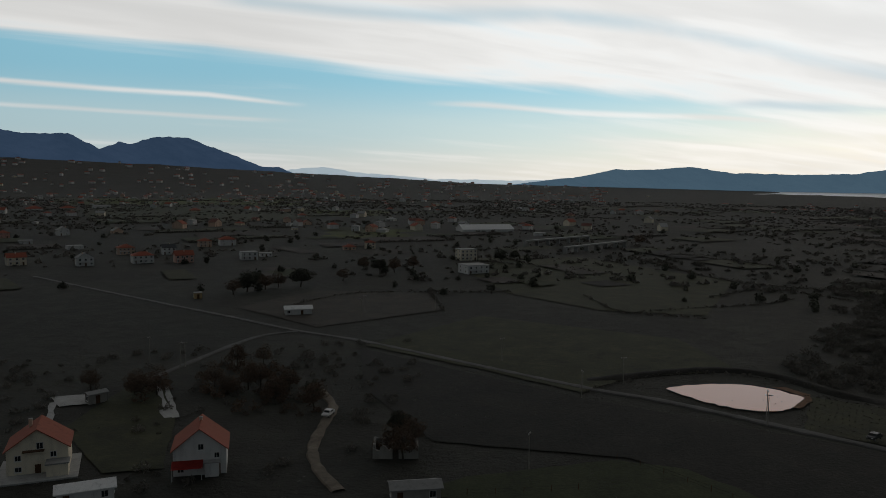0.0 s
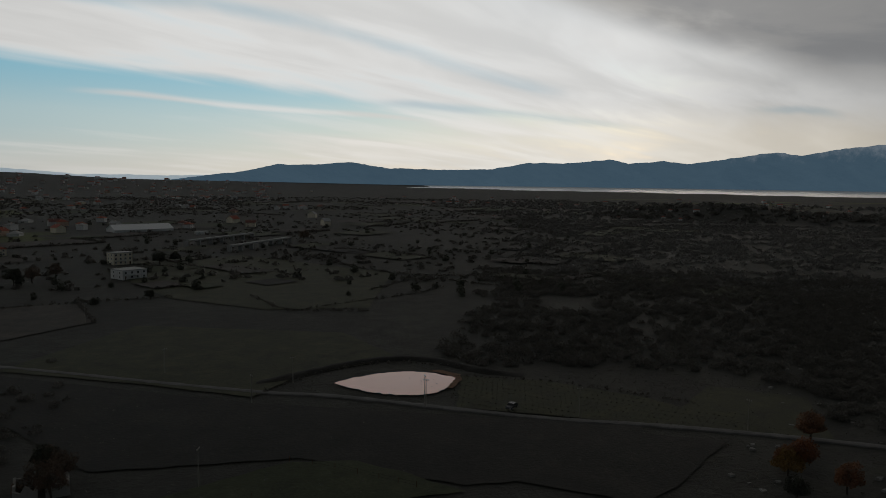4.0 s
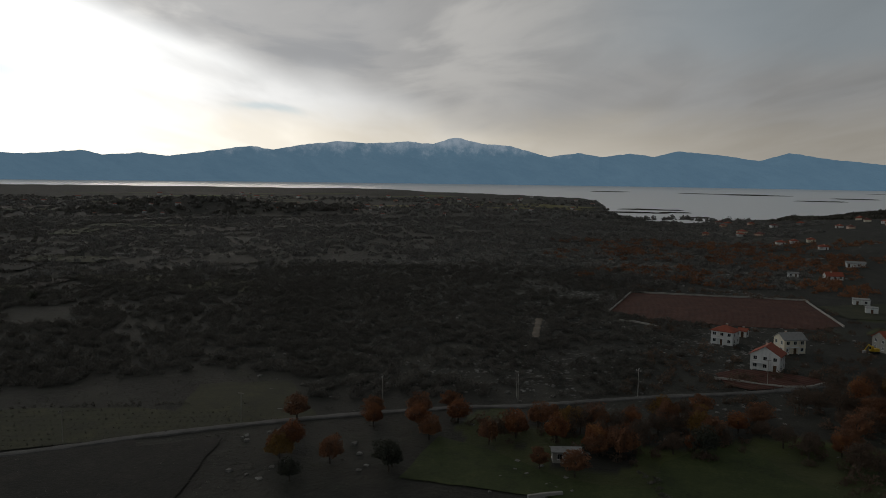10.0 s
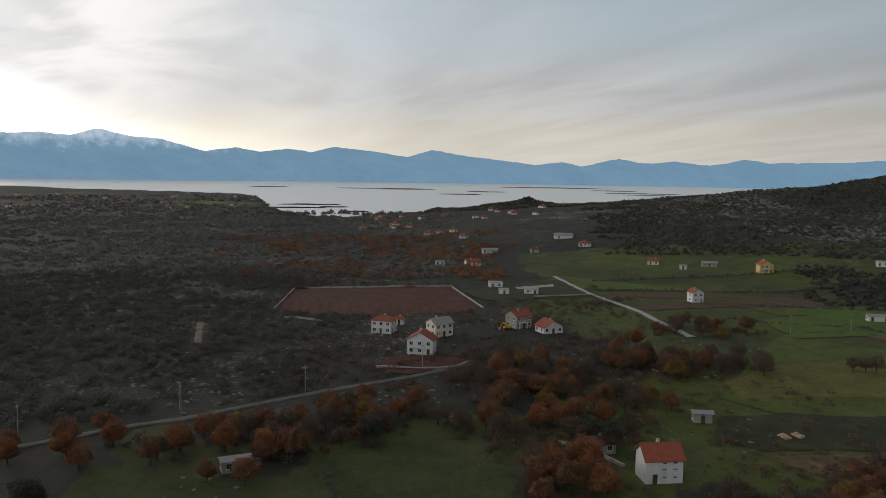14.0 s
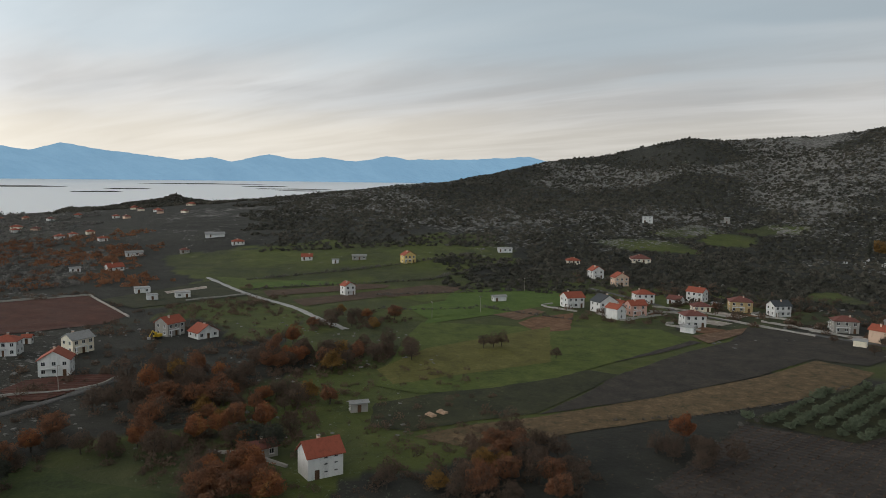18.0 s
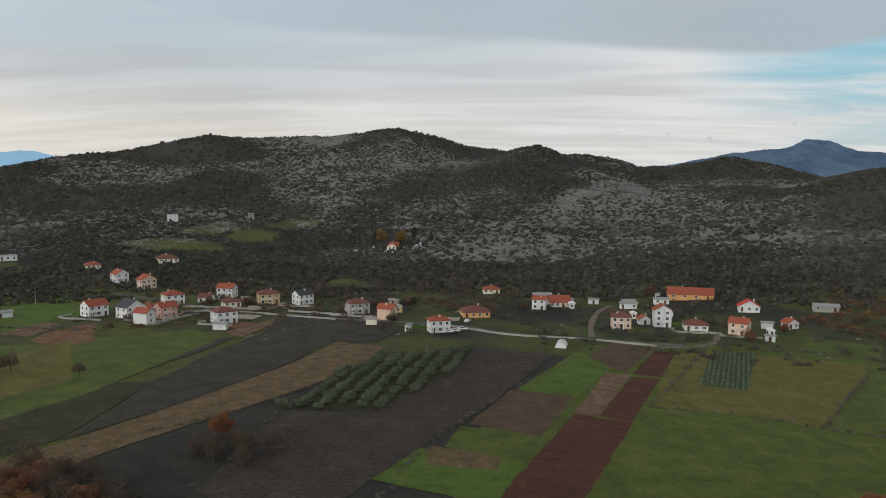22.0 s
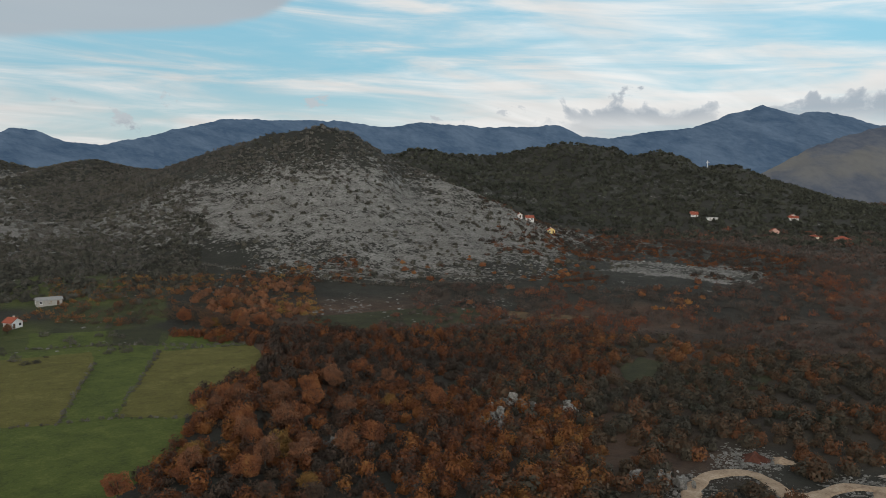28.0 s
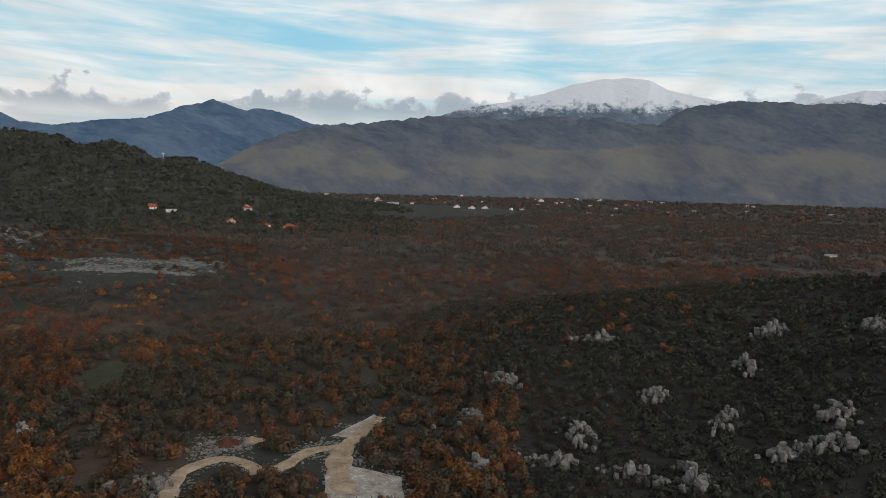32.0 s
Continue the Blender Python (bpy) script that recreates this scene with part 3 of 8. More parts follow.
# Hills as ridge lines: (azimuth, rise above eye level in degrees, distance), the width of the flanks and their hollowness.
EYE_Z = 62.0
RIDGES = [
    ([(98, -2.25, 1000), (100, -2.05, 960), (104.4, -1.65, 930), (110.8, -0.72, 900), (112.9, -0.62, 900), (115, -0.75, 950)], 330, 1.15),
    ([(115, -0.75, 980), (116.6, 0.15, 1000), (120, 0.9, 1050), (124.1, 1.45, 1080), (126.6, 2.05, 1100), (129.7, 2.72, 1080), (132, 2.5, 1100),
      (135.8, 2.75, 1100), (138.5, 2.82, 1090), (140.7, 3.1, 1080), (143, 3.43, 1060), (145.5, 2.95, 1060), (148, 2.1, 1060)], 570, 1.35),
    ([(148, 2.1, 1060), (150.9, 1.9, 980), (153.2, 2.25, 940), (154.6, 1.5, 960), (158, 1.6, 1080), (160.3, 0.9, 1120), (163, 0.9, 1080),
      (166.6, 1.6, 980), (168.6, 1.2, 960), (170.6, 0.6, 930), (172.6, 0.15, 900), (175.9, 0.95, 860), (178.8, 0.3, 830), (180.2, 0.15, 800)], 470, 1.25),
    ([(180.2, 0.15, 800), (182.2, 0.95, 720), (184.9, 2.0, 680), (187.6, 3.05, 640), (191.2, 3.6, 615), (192.9, 3.25, 620), (194.5, 2.4, 640),
      (196.3, 1.6, 650), (198.4, 0.7, 640), (201, -0.4, 625), (204, -1.75, 610), (207.5, -3.4, 600), (211, -4.9, 590)], 235, 1.25),
    ([(194.5, 1.3, 1150), (196.2, 1.55, 1180), (198.5, 2.1, 1200), (200.8, 1.7, 1250), (203.7, 1.6, 1280), (206.2, 2.12, 1300), (209.1, 2.7, 1300),
      (212.7, 2.35, 1320), (214, 1.8, 1330), (215.9, 2.15, 1330), (217.4, 1.8, 1340), (218.7, 0.95, 1350), (221.1, 1.15, 1360), (223.6, 0.1, 1380),
      (227.6, -1.05, 1420), (231.7, -1.6, 1450), (234.5, -1.85, 1480)], 420, 1.2),
    ([(91.6, -2.2, 1160), (92.9, -1.88, 1160), (94.2, -2.2, 1160)], 95, 0.8),
    ([(39.5, -2.4, 1300), (43.6, -2.05, 1250), (47, -2.3, 1230), (51.6, -2.65, 1200), (54, -2.9, 1200)], 110, 1.0),
    ([(262, -6.6, 320), (268.5, -5.6, 300), (280, -1.5, 280), (292, 1.0, 280)], 150, 1.25),
    ([(296, 1.7, 4300), (316, 1.4, 4300), (330, 0.95, 4200), (336.8, 0.72, 4200), (348.2, 0.2, 4400), (356.4, -0.15, 4600), (361, -0.45, 4800)], 1900, 1.4),
]
BUILT_RIDGES = []
for line, width, hollow in RIDGES:
    BUILT_RIDGES.append(([(*az_point(a, d), EYE_Z + 1.5 + d * math.tan(radians(e))) for a, e, d in line], width, hollow))


def ground_z(x, y):
    """Height of the ground, on arrays."""
    x, y = np.asarray(x, float), np.asarray(y, float)
    z = np.zeros_like(x)
    for pts, width, hollow in BUILT_RIDGES:
        best, crest, total = np.full_like(x, 1e9), np.zeros_like(x), np.zeros_like(x)
        for (ax, ay, az), (bx, by, bz) in zip(pts, pts[1:]):
            ux, uy = bx - ax, by - ay
            k = np.clip(((x - ax) * ux + (y - ay) * uy) / (ux * ux + uy * uy), 0, 1)
            d = np.hypot(x - ax - k * ux, y - ay - k * uy)
            share = (d * d + 60.0) ** -3
            crest += share * (az + k * (bz - az))
            total += share
            best = np.minimum(best, d)
        crest = crest / total
        z = np.maximum(z, np.maximum(crest, 0) * np.clip(1 - best / width, 0, 1) ** hollow)
    rough = (fbm(x, y, 70, 3, 5) - 0.5) * 2
    return z + rough * np.clip(z, 0, 60) * 0.06


def mesh_object(name, verts, faces, mat, parent=None, label="", smooth=False):
    me = bpy.data.meshes.new(name)
    me.from_pydata([tuple(v) for v in verts], [], [tuple(f) for f in faces])
    me.materials.append(mat)
    if smooth:
        me.polygons.foreach_set("use_smooth", [True] * len(me.polygons))
    me.update()
    ob = new(name, me)
    if parent is not None:
        ob.parent = parent
    if label:
        ob["label"] = label
    return ob


def big_mesh(name, verts, faces, mat, attributes=None, smooth=False):
    """One mesh from arrays; faces all of one size."""
    me = bpy.data.meshes.new(name)
    nv, (nf, k) = len(verts), faces.shape
    me.vertices.add(nv), me.loops.add(nf * k), me.polygons.add(nf)
    me.vertices.foreach_set("co", np.ascontiguousarray(verts, np.float32).ravel())
    me.loops.foreach_set("vertex_index", np.ascontiguousarray(faces, np.int32).ravel())
    me.polygons.foreach_set("loop_start", np.arange(0, nf * k, k, dtype=np.int32))
    me.polygons.foreach_set("use_smooth", np.full(nf, smooth))
    me.materials.append(mat)
    for key, values in (attributes or {}).items():
        a = me.attributes.new(key, "FLOAT", "POINT")
        a.data.foreach_set("value", np.ascontiguousarray(values, np.float32))
    me.update(calc_edges=True)
    me.validate()
    return new(name, me)


def inside(x, y, poly):
    """Which points lie in the polygon."""
    r = np.zeros(np.shape(x), bool)
    for (ax, ay), (bx, by) in zip(poly, poly[1:] + poly[:1]):
        cross = ((ay > y) != (by > y)) & (x < (bx - ax) * (y - ay) / (by - ay + 1e-12) + ax)
        r ^= cross
    return r


def sector(a0, d0, a1, d1, n=10):
    """A piece of ground between two bearings and two distances."""
    arc = [a0 + (a1 - a0) * k / n for k in range(n + 1)]
    return [az_point(a, d0) for a in arc] + [az_point(a, d1) for a in reversed(arc)]


def rock_share(x, y, z):
    """How much bare limestone shows, 0..1."""
    az = np.degrees(np.arctan2(x, y)) % 360
    d = np.hypot(x, y)
    patch = fbm(x, y, 130, 21, 4)
    share = np.clip(z / 25, 0, 1) * (0.10 + 0.62 * np.clip((patch - 0.44) * 5, 0, 1)) * np.where((az > 195) & (az < 240) & (d > 800), 0.4, 1)
    wx, wy = x + (fbm(x, y, 60, 77, 3) - 0.5) * 90, y + (fbm(x, y, 60, 78, 3) - 0.5) * 90
    scree = inside(wx, wy, sector(183.5, 408, 210.5, 700)) & (z > 0.25)
    soft = np.clip((az - 184.5) / 2.5, 0, 1) * np.clip((211 - az) / 3, 0, 1)
    share = np.where(scree, np.maximum(share, soft * (0.56 + 0.9 * (patch - 0.5)) * np.clip(1.1 - (z - 60) / 40, 0.2, 1)), share)
    share = np.where(inside(wx, wy, sector(136, 520, 172, 760)) & (z > 2), np.maximum(share, 0.28 + 0.6 * np.clip((patch - 0.38) * 4, 0, 1)), share)
    share = np.where((az > 239) & (az < 300) & (d < 420) & (z > 0.5), 0.05 + 0.5 * np.clip((patch - 0.45) * 5, 0, 1), share)
    share = np.where(inside(wx, wy, sector(211.5, 455, 223, 525)), 0.50 + 1.6 * (patch - 0.5), share)
    share = np.where(inside(wx, wy, sector(189, 340, 208, 430)) & (z < 3), 0.30 + 0.6 * (patch - 0.45), share)
    # extra pale stone lightens the far plain in place of haze
    share = np.where(inside(wx, wy, sector(28, 560, 88, 1300)), 0.14 + 0.9 * np.clip(patch - 0.5, 0, 1), share)
    share = np.where(inside(wx, wy, sector(55, 200, 88, 640)), 0.10 + 0.9 * np.clip(patch - 0.5, 0, 1), share)
    return np.clip(np.where((az > 300) | (az < 20), 0, share), 0, 1)


def build_ground():
    rings = np.concatenate([[3, 12, 25, 40], np.geomspace(55, 420, 95), np.geomspace(424, 1500, 130), np.geomspace(1520, 4960, 46)])
    az = np.concatenate([np.arange(-34, 274, 0.3), np.arange(274, 326, 4.0)])
    a, r = np.meshgrid(np.radians(az), rings)
    x, y = r * np.sin(a), r * np.cos(a)
    z = ground_z(x.ravel(), y.ravel()).reshape(x.shape)
    verts = np.concatenate([np.stack([x, y, z], -1).reshape(-1, 3), [[0, 0, 0]]])
    nr, na = x.shape
    i, j = np.meshgrid(np.arange(nr - 1), np.arange(na), indexing="ij")
    k = (j + 1) % na
    quads = np.stack([i * na + j, (i + 1) * na + j, (i + 1) * na + k, i * na + k], -1).reshape(-1, 4)
    ring = np.stack([np.full(na, nr * na), np.arange(na), (np.arange(na) + 1) % na], -1)
    tris = np.concatenate([quads[:, [0, 1, 2]], quads[:, [0, 2, 3]], ring])
    vx, vy, vz = verts.T
    meadow = np.zeros(len(verts))
    sway_x, sway_y = (fbm(vx, vy, 45, 61, 4) - 0.5), (fbm(vx, vy, 45, 62, 4) - 0.5)
    for poly in MEADOWS:
        reach = 22 if poly in HILL_MEADOWS else 110
        meadow = np.maximum(meadow, inside(vx + sway_x * reach, vy + sway_y * reach, poly))
    patchy = np.clip(fbm(vx, vy, 28, 33, 4) * 4 - 1.5, 0, 1)
    meadow = np.maximum(meadow * (0.55 + 0.45 * patchy), 0.75 * patchy * inside(vx, vy, sector(122, 270, 180, 440, 12)))
    litter = np.clip(fbm(vx, vy, 50, 88, 3) * 3 - 0.9, 0, 1) * inside(vx, vy, sector(186, 120, 275, 1500, 20)) * (vz < 3)
    ob = big_mesh("ground", verts, tris, M["ground"], {"rock": rock_share(vx, vy, vz), "meadow": meadow, "litter": litter}, smooth=True)
    return tagged(ob, "plain and hills of rough grass, scrub soil and pale limestone", "ground", kind="structure")


HILL_MEADOWS = [[(477.5, -308.5), (481.8, -338.0), (469.0, -362.0), (444.4, -369.7), (417.5, -354.2), (432.3, -333.2), (447.2, -313.3), (466.1, -307.3)],
                [(487.9, -370.6), (504.8, -398.2), (475.9, -407.4), (464.5, -386.7)],
                [(501.6, -395.6), (509.4, -433.6), (491.3, -435.7), (468.8, -412.5), (475.9, -407.4)],
                [(459.6, -386.2), (479.4, -430.9), (456.4, -446.1), (432.1, -410.2), (441.4, -385.4)],
                [(482.1, -445.7), (489.5, -478.8), (456.1, -499.8), (450.8, -479.9), (463.6, -453.2)],
                [(294.6, -314.1), (310.1, -340.7), (306.0, -353.9), (274.5, -339.0), (266.2, -326.1), (280.5, -314.5)]]
MEADOWS = [*HILL_MEADOWS, sector(154, 690, 160, 750, 4),
           sector(104, 480, 116, 560, 4), sector(96, 420, 112, 520, 4), sector(147, 420, 153, 460, 4), sector(334, 1500, 350, 1900, 4), sector(345, 1100, 356, 1300, 4),
           sector(352, 700, 358, 820, 4), sector(97, 205, 127, 420, 8), sector(112, 255, 134, 440, 8), sector(92, 300, 108, 560, 6), sector(64, 130, 100, 175, 6), sector(97, 152, 118, 218, 6)]
build_ground()


def jittered(poly, step=3.2, wander=0.35, closed=True, seed=1):
    """Breaks long sides up and lets them wander a little."""
    rnd = random.Random(seed + len(poly))
    res = []
    for (ax, ay), (bx, by) in zip(poly, poly[1:] + (poly[:1] if closed else [])):
        l = math.hypot(bx - ax, by - ay)
        n = max(3, min(44, int(l / step)))
        amount = min(wander, 0.09 * l)
        for k in range(n):
            res.append((ax + (bx - ax) * k / n + (rnd.uniform(-amount, amount) if k else 0), ay + (by - ay) * k / n + (rnd.uniform(-amount, amount) if k else 0)))
    if not closed:
        res.append(poly[-1])
    return res


def sheet(name, poly, z, mat):
    bm = bmesh.new()
    face = bm.faces.new([bm.verts.new((x, y, z)) for x, y in poly])
    bmesh.ops.triangulate(bm, faces=[face], ngon_method="EAR_CLIP")
    for f in bm.faces:
        if f.normal.z < 0:
            f.normal_flip()
    me = bpy.data.meshes.new(name)
    bm.to_mesh(me)
    bm.free()
    me.materials.append(mat)
    return new(name, me)


FIELD_WORDS = dict(dark_grass="short dark green pasture between the tree belts", grass="short green grass pasture, grazed and damp", bright_grass="fresh green sown field with young shoots", olive_grass="olive-green rough pasture with worn patches",
                   dusk_grass="grass field with a fence, its green dimmed for the dusk", dull_grass="dull brown-green rough grass in late autumn", dry_grass="tan field of dry standing grass", straw="bleached straw-coloured bare strip",
                   red_soil="ploughed field of dark red soil", red_brown="reddish-brown turned soil plot", brown_soil="brown tilled garden soil with faint rows",
                   vine_soil="dark vineyard soil in long rows", heath="dark brown fallow strip of dead weeds", dusk_plough="ploughed field beside the road, its dark soil dimmed further for the dusk",
                   cabbage="rows of blue-green cabbages in dark soil", gravel="pale stony gravel ground", concrete="pale concrete paving")


def field(kind, z, poly):
    ob = sheet("field" if kind not in ("gravel", "concrete") else "pavement", jittered(poly, seed=int(z * 1000)), z, M[kind])
    tagged(ob, FIELD_WORDS[kind], "field" if kind not in ("gravel", "concrete") else "paving", kind="structure")


def smooth_line(line, step=4.0):
    """A curve through the points."""
    p = [Vector((*q, 0)) for q in line]
    p = [p[0] * 2 - p[1]] + p + [p[-1] * 2 - p[-2]]
    res = []
    for a, b, c, d in zip(p, p[1:], p[2:], p[3:]):
        n = max(2, int((c - b).length / step))
        for k in range(n):
            u = k / n
            res.append(0.5 * (2 * b + (c - a) * u + (2 * a - 5 * b + 4 * c - d) * u * u + (3 * b - a - 3 * c + d) * u ** 3))
    return res + [p[-2]]


ROAD_WORDS = dict(asphalt="narrow worn pale asphalt lane", dirt="rutted brown dirt track", concrete_road="pale concrete village road", quarry_track="fresh sandy track cut through limestone rubble")
ROADS = [0]
ROAD_POINTS = []


def road(kind, width, line):
    pts = smooth_line(line, 2.0)
    ROAD_POINTS.extend((p.x, p.y, width) for p in pts)
    ROADS[0] += 1
    z = 0.30 + 0.010 * ROADS[0]
    rnd = random.Random(ROADS[0])
    verts, faces = [], []
    for k, p in enumerate(pts):
        d = (pts[min(k + 1, len(pts) - 1)] - pts[max(k - 1, 0)]).normalized()
        side = Vector((-d.y, d.x, 0))
        wv = width / 2 * (1 + rnd.uniform(-0.22, 0.22))
        for s, h in ((-1.25, -0.28), (-1, -0.04), (-0.3, 0.02), (0.3, 0.02), (1, -0.04), (1.25, -0.28)):
            verts.append(p + side * s * wv + Vector((0, 0, z + h)))
        if k:
            o = 6 * k
            faces += [(o - 6 + j, o - 5 + j, o + 1 + j, o + j) for j in range(5)]
    ob = mesh_object("road", verts, faces, M[kind])
    for f in ob.data.polygons:
        if f.normal.z < 0:
            f.flip()
    tagged(ob, ROAD_WORDS[kind], "road", kind="structure")


# ---- lake and pond ----
# where the near shore lies: bearing and distance
NEAR_SHORE = [(15, 4300), (17, 3870), (24.2, 3770), (29.6, 3464), (36.9, 3267), (50, 3065), (57.6, 2903), (60.4, 2560), (68.6, 2290), (71.8, 2143), (73.2, 1800),
              (74, 1300), (76.5, 1080), (83, 1030), (87.4, 1160), (93.5, 1215), (97.4, 1340), (101.7, 1810), (108.4, 2160), (114, 2700), (122, 4000)]
lake_az = np.arange(15, 122, 0.1)
lake_near = np.interp(lake_az, [p[0] for p in NEAR_SHORE], [p[1] for p in NEAR_SHORE])
lake_near *= 1 + 0.10 * (fbm(lake_az, lake_az * 0, 1.3, 5, 5) - 0.5)
LAKE = [az_point(a, d) for a, d in zip(lake_az[::4], lake_near[::4])] + [az_point(a, 4945) for a in range(121, 14, -4)]
a_ = np.radians(lake_az)
steps = np.linspace(0, 1, 12)[:, None]
r_ = lake_near[None] + (4945 - lake_near[None]) * steps
verts_ = np.stack([r_ * np.sin(a_), r_ * np.cos(a_), np.full(r_.shape, 0.3)], -1).reshape(-1, 3)
na_ = len(a_)
i_, j_ = np.meshgrid(np.arange(11), np.arange(na_ - 1), indexing="ij")
faces_ = np.stack([i_ * na_ + j_, (i_ + 1) * na_ + j_, (i_ + 1) * na_ + j_ + 1, i_ * na_ + j_ + 1], -1).reshape(-1, 4)
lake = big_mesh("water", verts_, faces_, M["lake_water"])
tagged(lake, "wide lake under the evening sky, its sheen put into the pale colour", "lake", kind="structure")
POND = [(59.4, 199.2), (66.0, 202.9), (74.2, 204.5), (82.5, 203.4), (89.3, 198.7), (92.6, 191.3), (87.3, 184.4), (82.0, 180.3), (76.2, 179.8), (70.8, 182.0), (65.0, 187.6), (61.5, 193.8)]
pond = sheet("water", jittered(POND, 1.5, 0.5), 0.38, M["pond_water"])
tagged(pond, "pond mirroring the sky, its pink sheen put into the water colour", "pond", kind="structure")


def islet(az, d, long, deep, seed):
    rnd = random.Random(seed)
    cx, cy = az_point(az, d)
    pts = []
    for k in range(26):
        a = 2 * math.pi * k / 26
        r = 1 + rnd.uniform(-0.35, 0.3)
        u, v = math.cos(a) * long * r, math.sin(a) * deep * r
        t = radians(-az)
        pts.append((cx + u * math.cos(t) - v * math.sin(t), cy + u * math.sin(t) + v * math.cos(t)))
    n = len(pts)
    verts = [(x, y, 0.1) for x, y in pts] + [(cx + (x - cx) * 0.8, cy + (y - cy) * 0.8, 1.4 + rnd.uniform(-0.3, 0.8)) for x, y in pts]
    faces = [(k, (k + 1) % n, n + (k + 1) % n, n + k) for k in range(n)] + [tuple(range(n, 2 * n))]
    tagged(mesh_object("islet", verts, faces, M["heath"]), "low dark reed islet in the lake", "islet")


for k, (a, d, l, q) in enumerate([(74, 3050, 70, 40), (82, 2950, 160, 40), (84, 2850, 90, 35), (90, 2600, 70, 30), (95, 3600, 260, 80), (99, 3100, 90, 40), (101, 2700, 120, 30),
                                  (104, 2480, 160, 40), (107, 2260, 130, 35), (77, 1430, 60, 14), (75.6, 1300, 50, 12), (78.6, 1330, 24, 8), (80, 1180, 22, 8), (83.5, 1120, 20, 7), (88, 2250, 60, 25)]):
    islet(a, d, l, q, k)

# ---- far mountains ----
# the blues carry aerial haze, not the rock's own tone
M["mt_haze_blue"] = far_slope("mt_haze_blue", (0.088, 0.156, 0.222), (0.104, 0.178, 0.246), None, 1.4)
M["mt_haze_snow"] = far_slope("mt_haze_snow", (0.088, 0.156, 0.222), (0.104, 0.178, 0.246), (165, 150, 0.36), 1.4, 220)
M["mt_haze_west"] = far_slope("mt_haze_west", (0.088, 0.156, 0.222), (0.104, 0.178, 0.246), None, 1.4)
M["mt_haze_pale"] = far_slope("mt_haze_pale", (0.70, 0.85, 0.95), (0.80, 0.93, 1.0), None, 1.2)
M["mt_haze_navy"] = far_slope("mt_haze_navy", (0.050, 0.092, 0.165), (0.068, 0.115, 0.20), None, 1.1)
M["mt_haze_slate"] = far_slope("mt_haze_slate", (0.030, 0.052, 0.085), (0.066, 0.095, 0.135), None, 0.7, 160)
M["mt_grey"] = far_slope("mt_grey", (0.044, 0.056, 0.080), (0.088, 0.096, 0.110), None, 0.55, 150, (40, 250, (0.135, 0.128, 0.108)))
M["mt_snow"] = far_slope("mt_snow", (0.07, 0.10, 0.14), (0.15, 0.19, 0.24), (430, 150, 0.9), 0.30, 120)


def mountain(label, mat, dist, deep, line, foot=-1.2, seed=0):
    """A far range from its skyline: bearings and rises, in degrees seen from the plain; deep: how far its foot lies in front."""
    az = np.arange(line[0][0], line[-1][0] + 0.01, 0.12)
    el = np.interp(az, [p[0] for p in line], [p[1] for p in line])
    rows = 40
    k = np.linspace(0, 1, rows)[:, None]
    rough = sum((value_noise(az * f + 0 * az, 0 * az + 3.7, seed + i) - 0.5) * g for i, (f, g) in enumerate(((1.6, 0.16), (4.1, 0.10), (9, 0.05))))
    crest = EYE_Z + dist * np.tan(np.radians(el))
    teeth = dist * np.radians(rough)[None, :] * (0.45 if dist > 4800 else 1.3 if dist < 4200 else 0.8)
    base = -6.0 if foot < 0 else EYE_Z + (dist - deep) * math.tan(radians(foot))
    run = dist * np.radians(az)[None, :] + 90 * k
    gully = fbm(run + 0 * k, k * deep * 0.3 + 0 * run, 210, seed + 9, 6) - 0.5
    d = dist - deep * (1 - k) + gully * min(deep, 420) * 0.5 * np.sin(np.pi * k)
    z = base + (crest[None, :] - base) * (k ** 1.35 * 0.75 + k * 0.25) + gully * (110 if dist < 4200 else 50) * np.sin(np.pi * k) * (k ** 0.5) + teeth * k ** 7
    a = np.radians(az)[None, :] + 0 * k
    verts = np.stack([d * np.sin(a), d * np.cos(a), z], -1).reshape(-1, 3)
    na = len(az)
    i, j = np.meshgrid(np.arange(rows - 1), np.arange(na - 1), indexing="ij")
    quads = np.stack([i * na + j, i * na + j + 1, (i + 1) * na + j + 1, (i + 1) * na + j], -1).reshape(-1, 4)
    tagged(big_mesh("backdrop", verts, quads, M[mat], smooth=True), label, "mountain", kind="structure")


mountain("dark blue mountains beyond the plain", "mt_haze_navy", 4700, 300, [(318, 2.2), (325, 3.0), (330.2, 2.74), (331.8, 2.52), (334.1, 2.62), (336, 1.61), (337.2, 2.1), (337.9, 1.96),
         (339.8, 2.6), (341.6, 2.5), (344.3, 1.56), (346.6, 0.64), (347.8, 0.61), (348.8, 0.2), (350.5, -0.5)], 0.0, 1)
mountain("very pale distant hills on the horizon", "mt_haze_pale", 4930, 60, [(347.5, 0.2), (348.8, 0.42), (351.2, 0.66), (353.1, 0.32), (359.3, -0.15), (4.8 + 360, -0.2), (369, -0.1), (372, -0.4)], -0.8, 2)
mountain("blue lakeside range under the sunset", "mt_haze_west", 4900, 60, [(5, -0.5), (8, -0.1), (10.1, 0.2), (12.5, 0.72), (14.1, 0.66), (17.8, 0.9), (20.5, 0.5), (24, 0.44), (28, 0.5), (30.9, 1.0),
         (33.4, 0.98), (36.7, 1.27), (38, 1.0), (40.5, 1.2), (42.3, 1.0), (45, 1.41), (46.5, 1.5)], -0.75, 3)
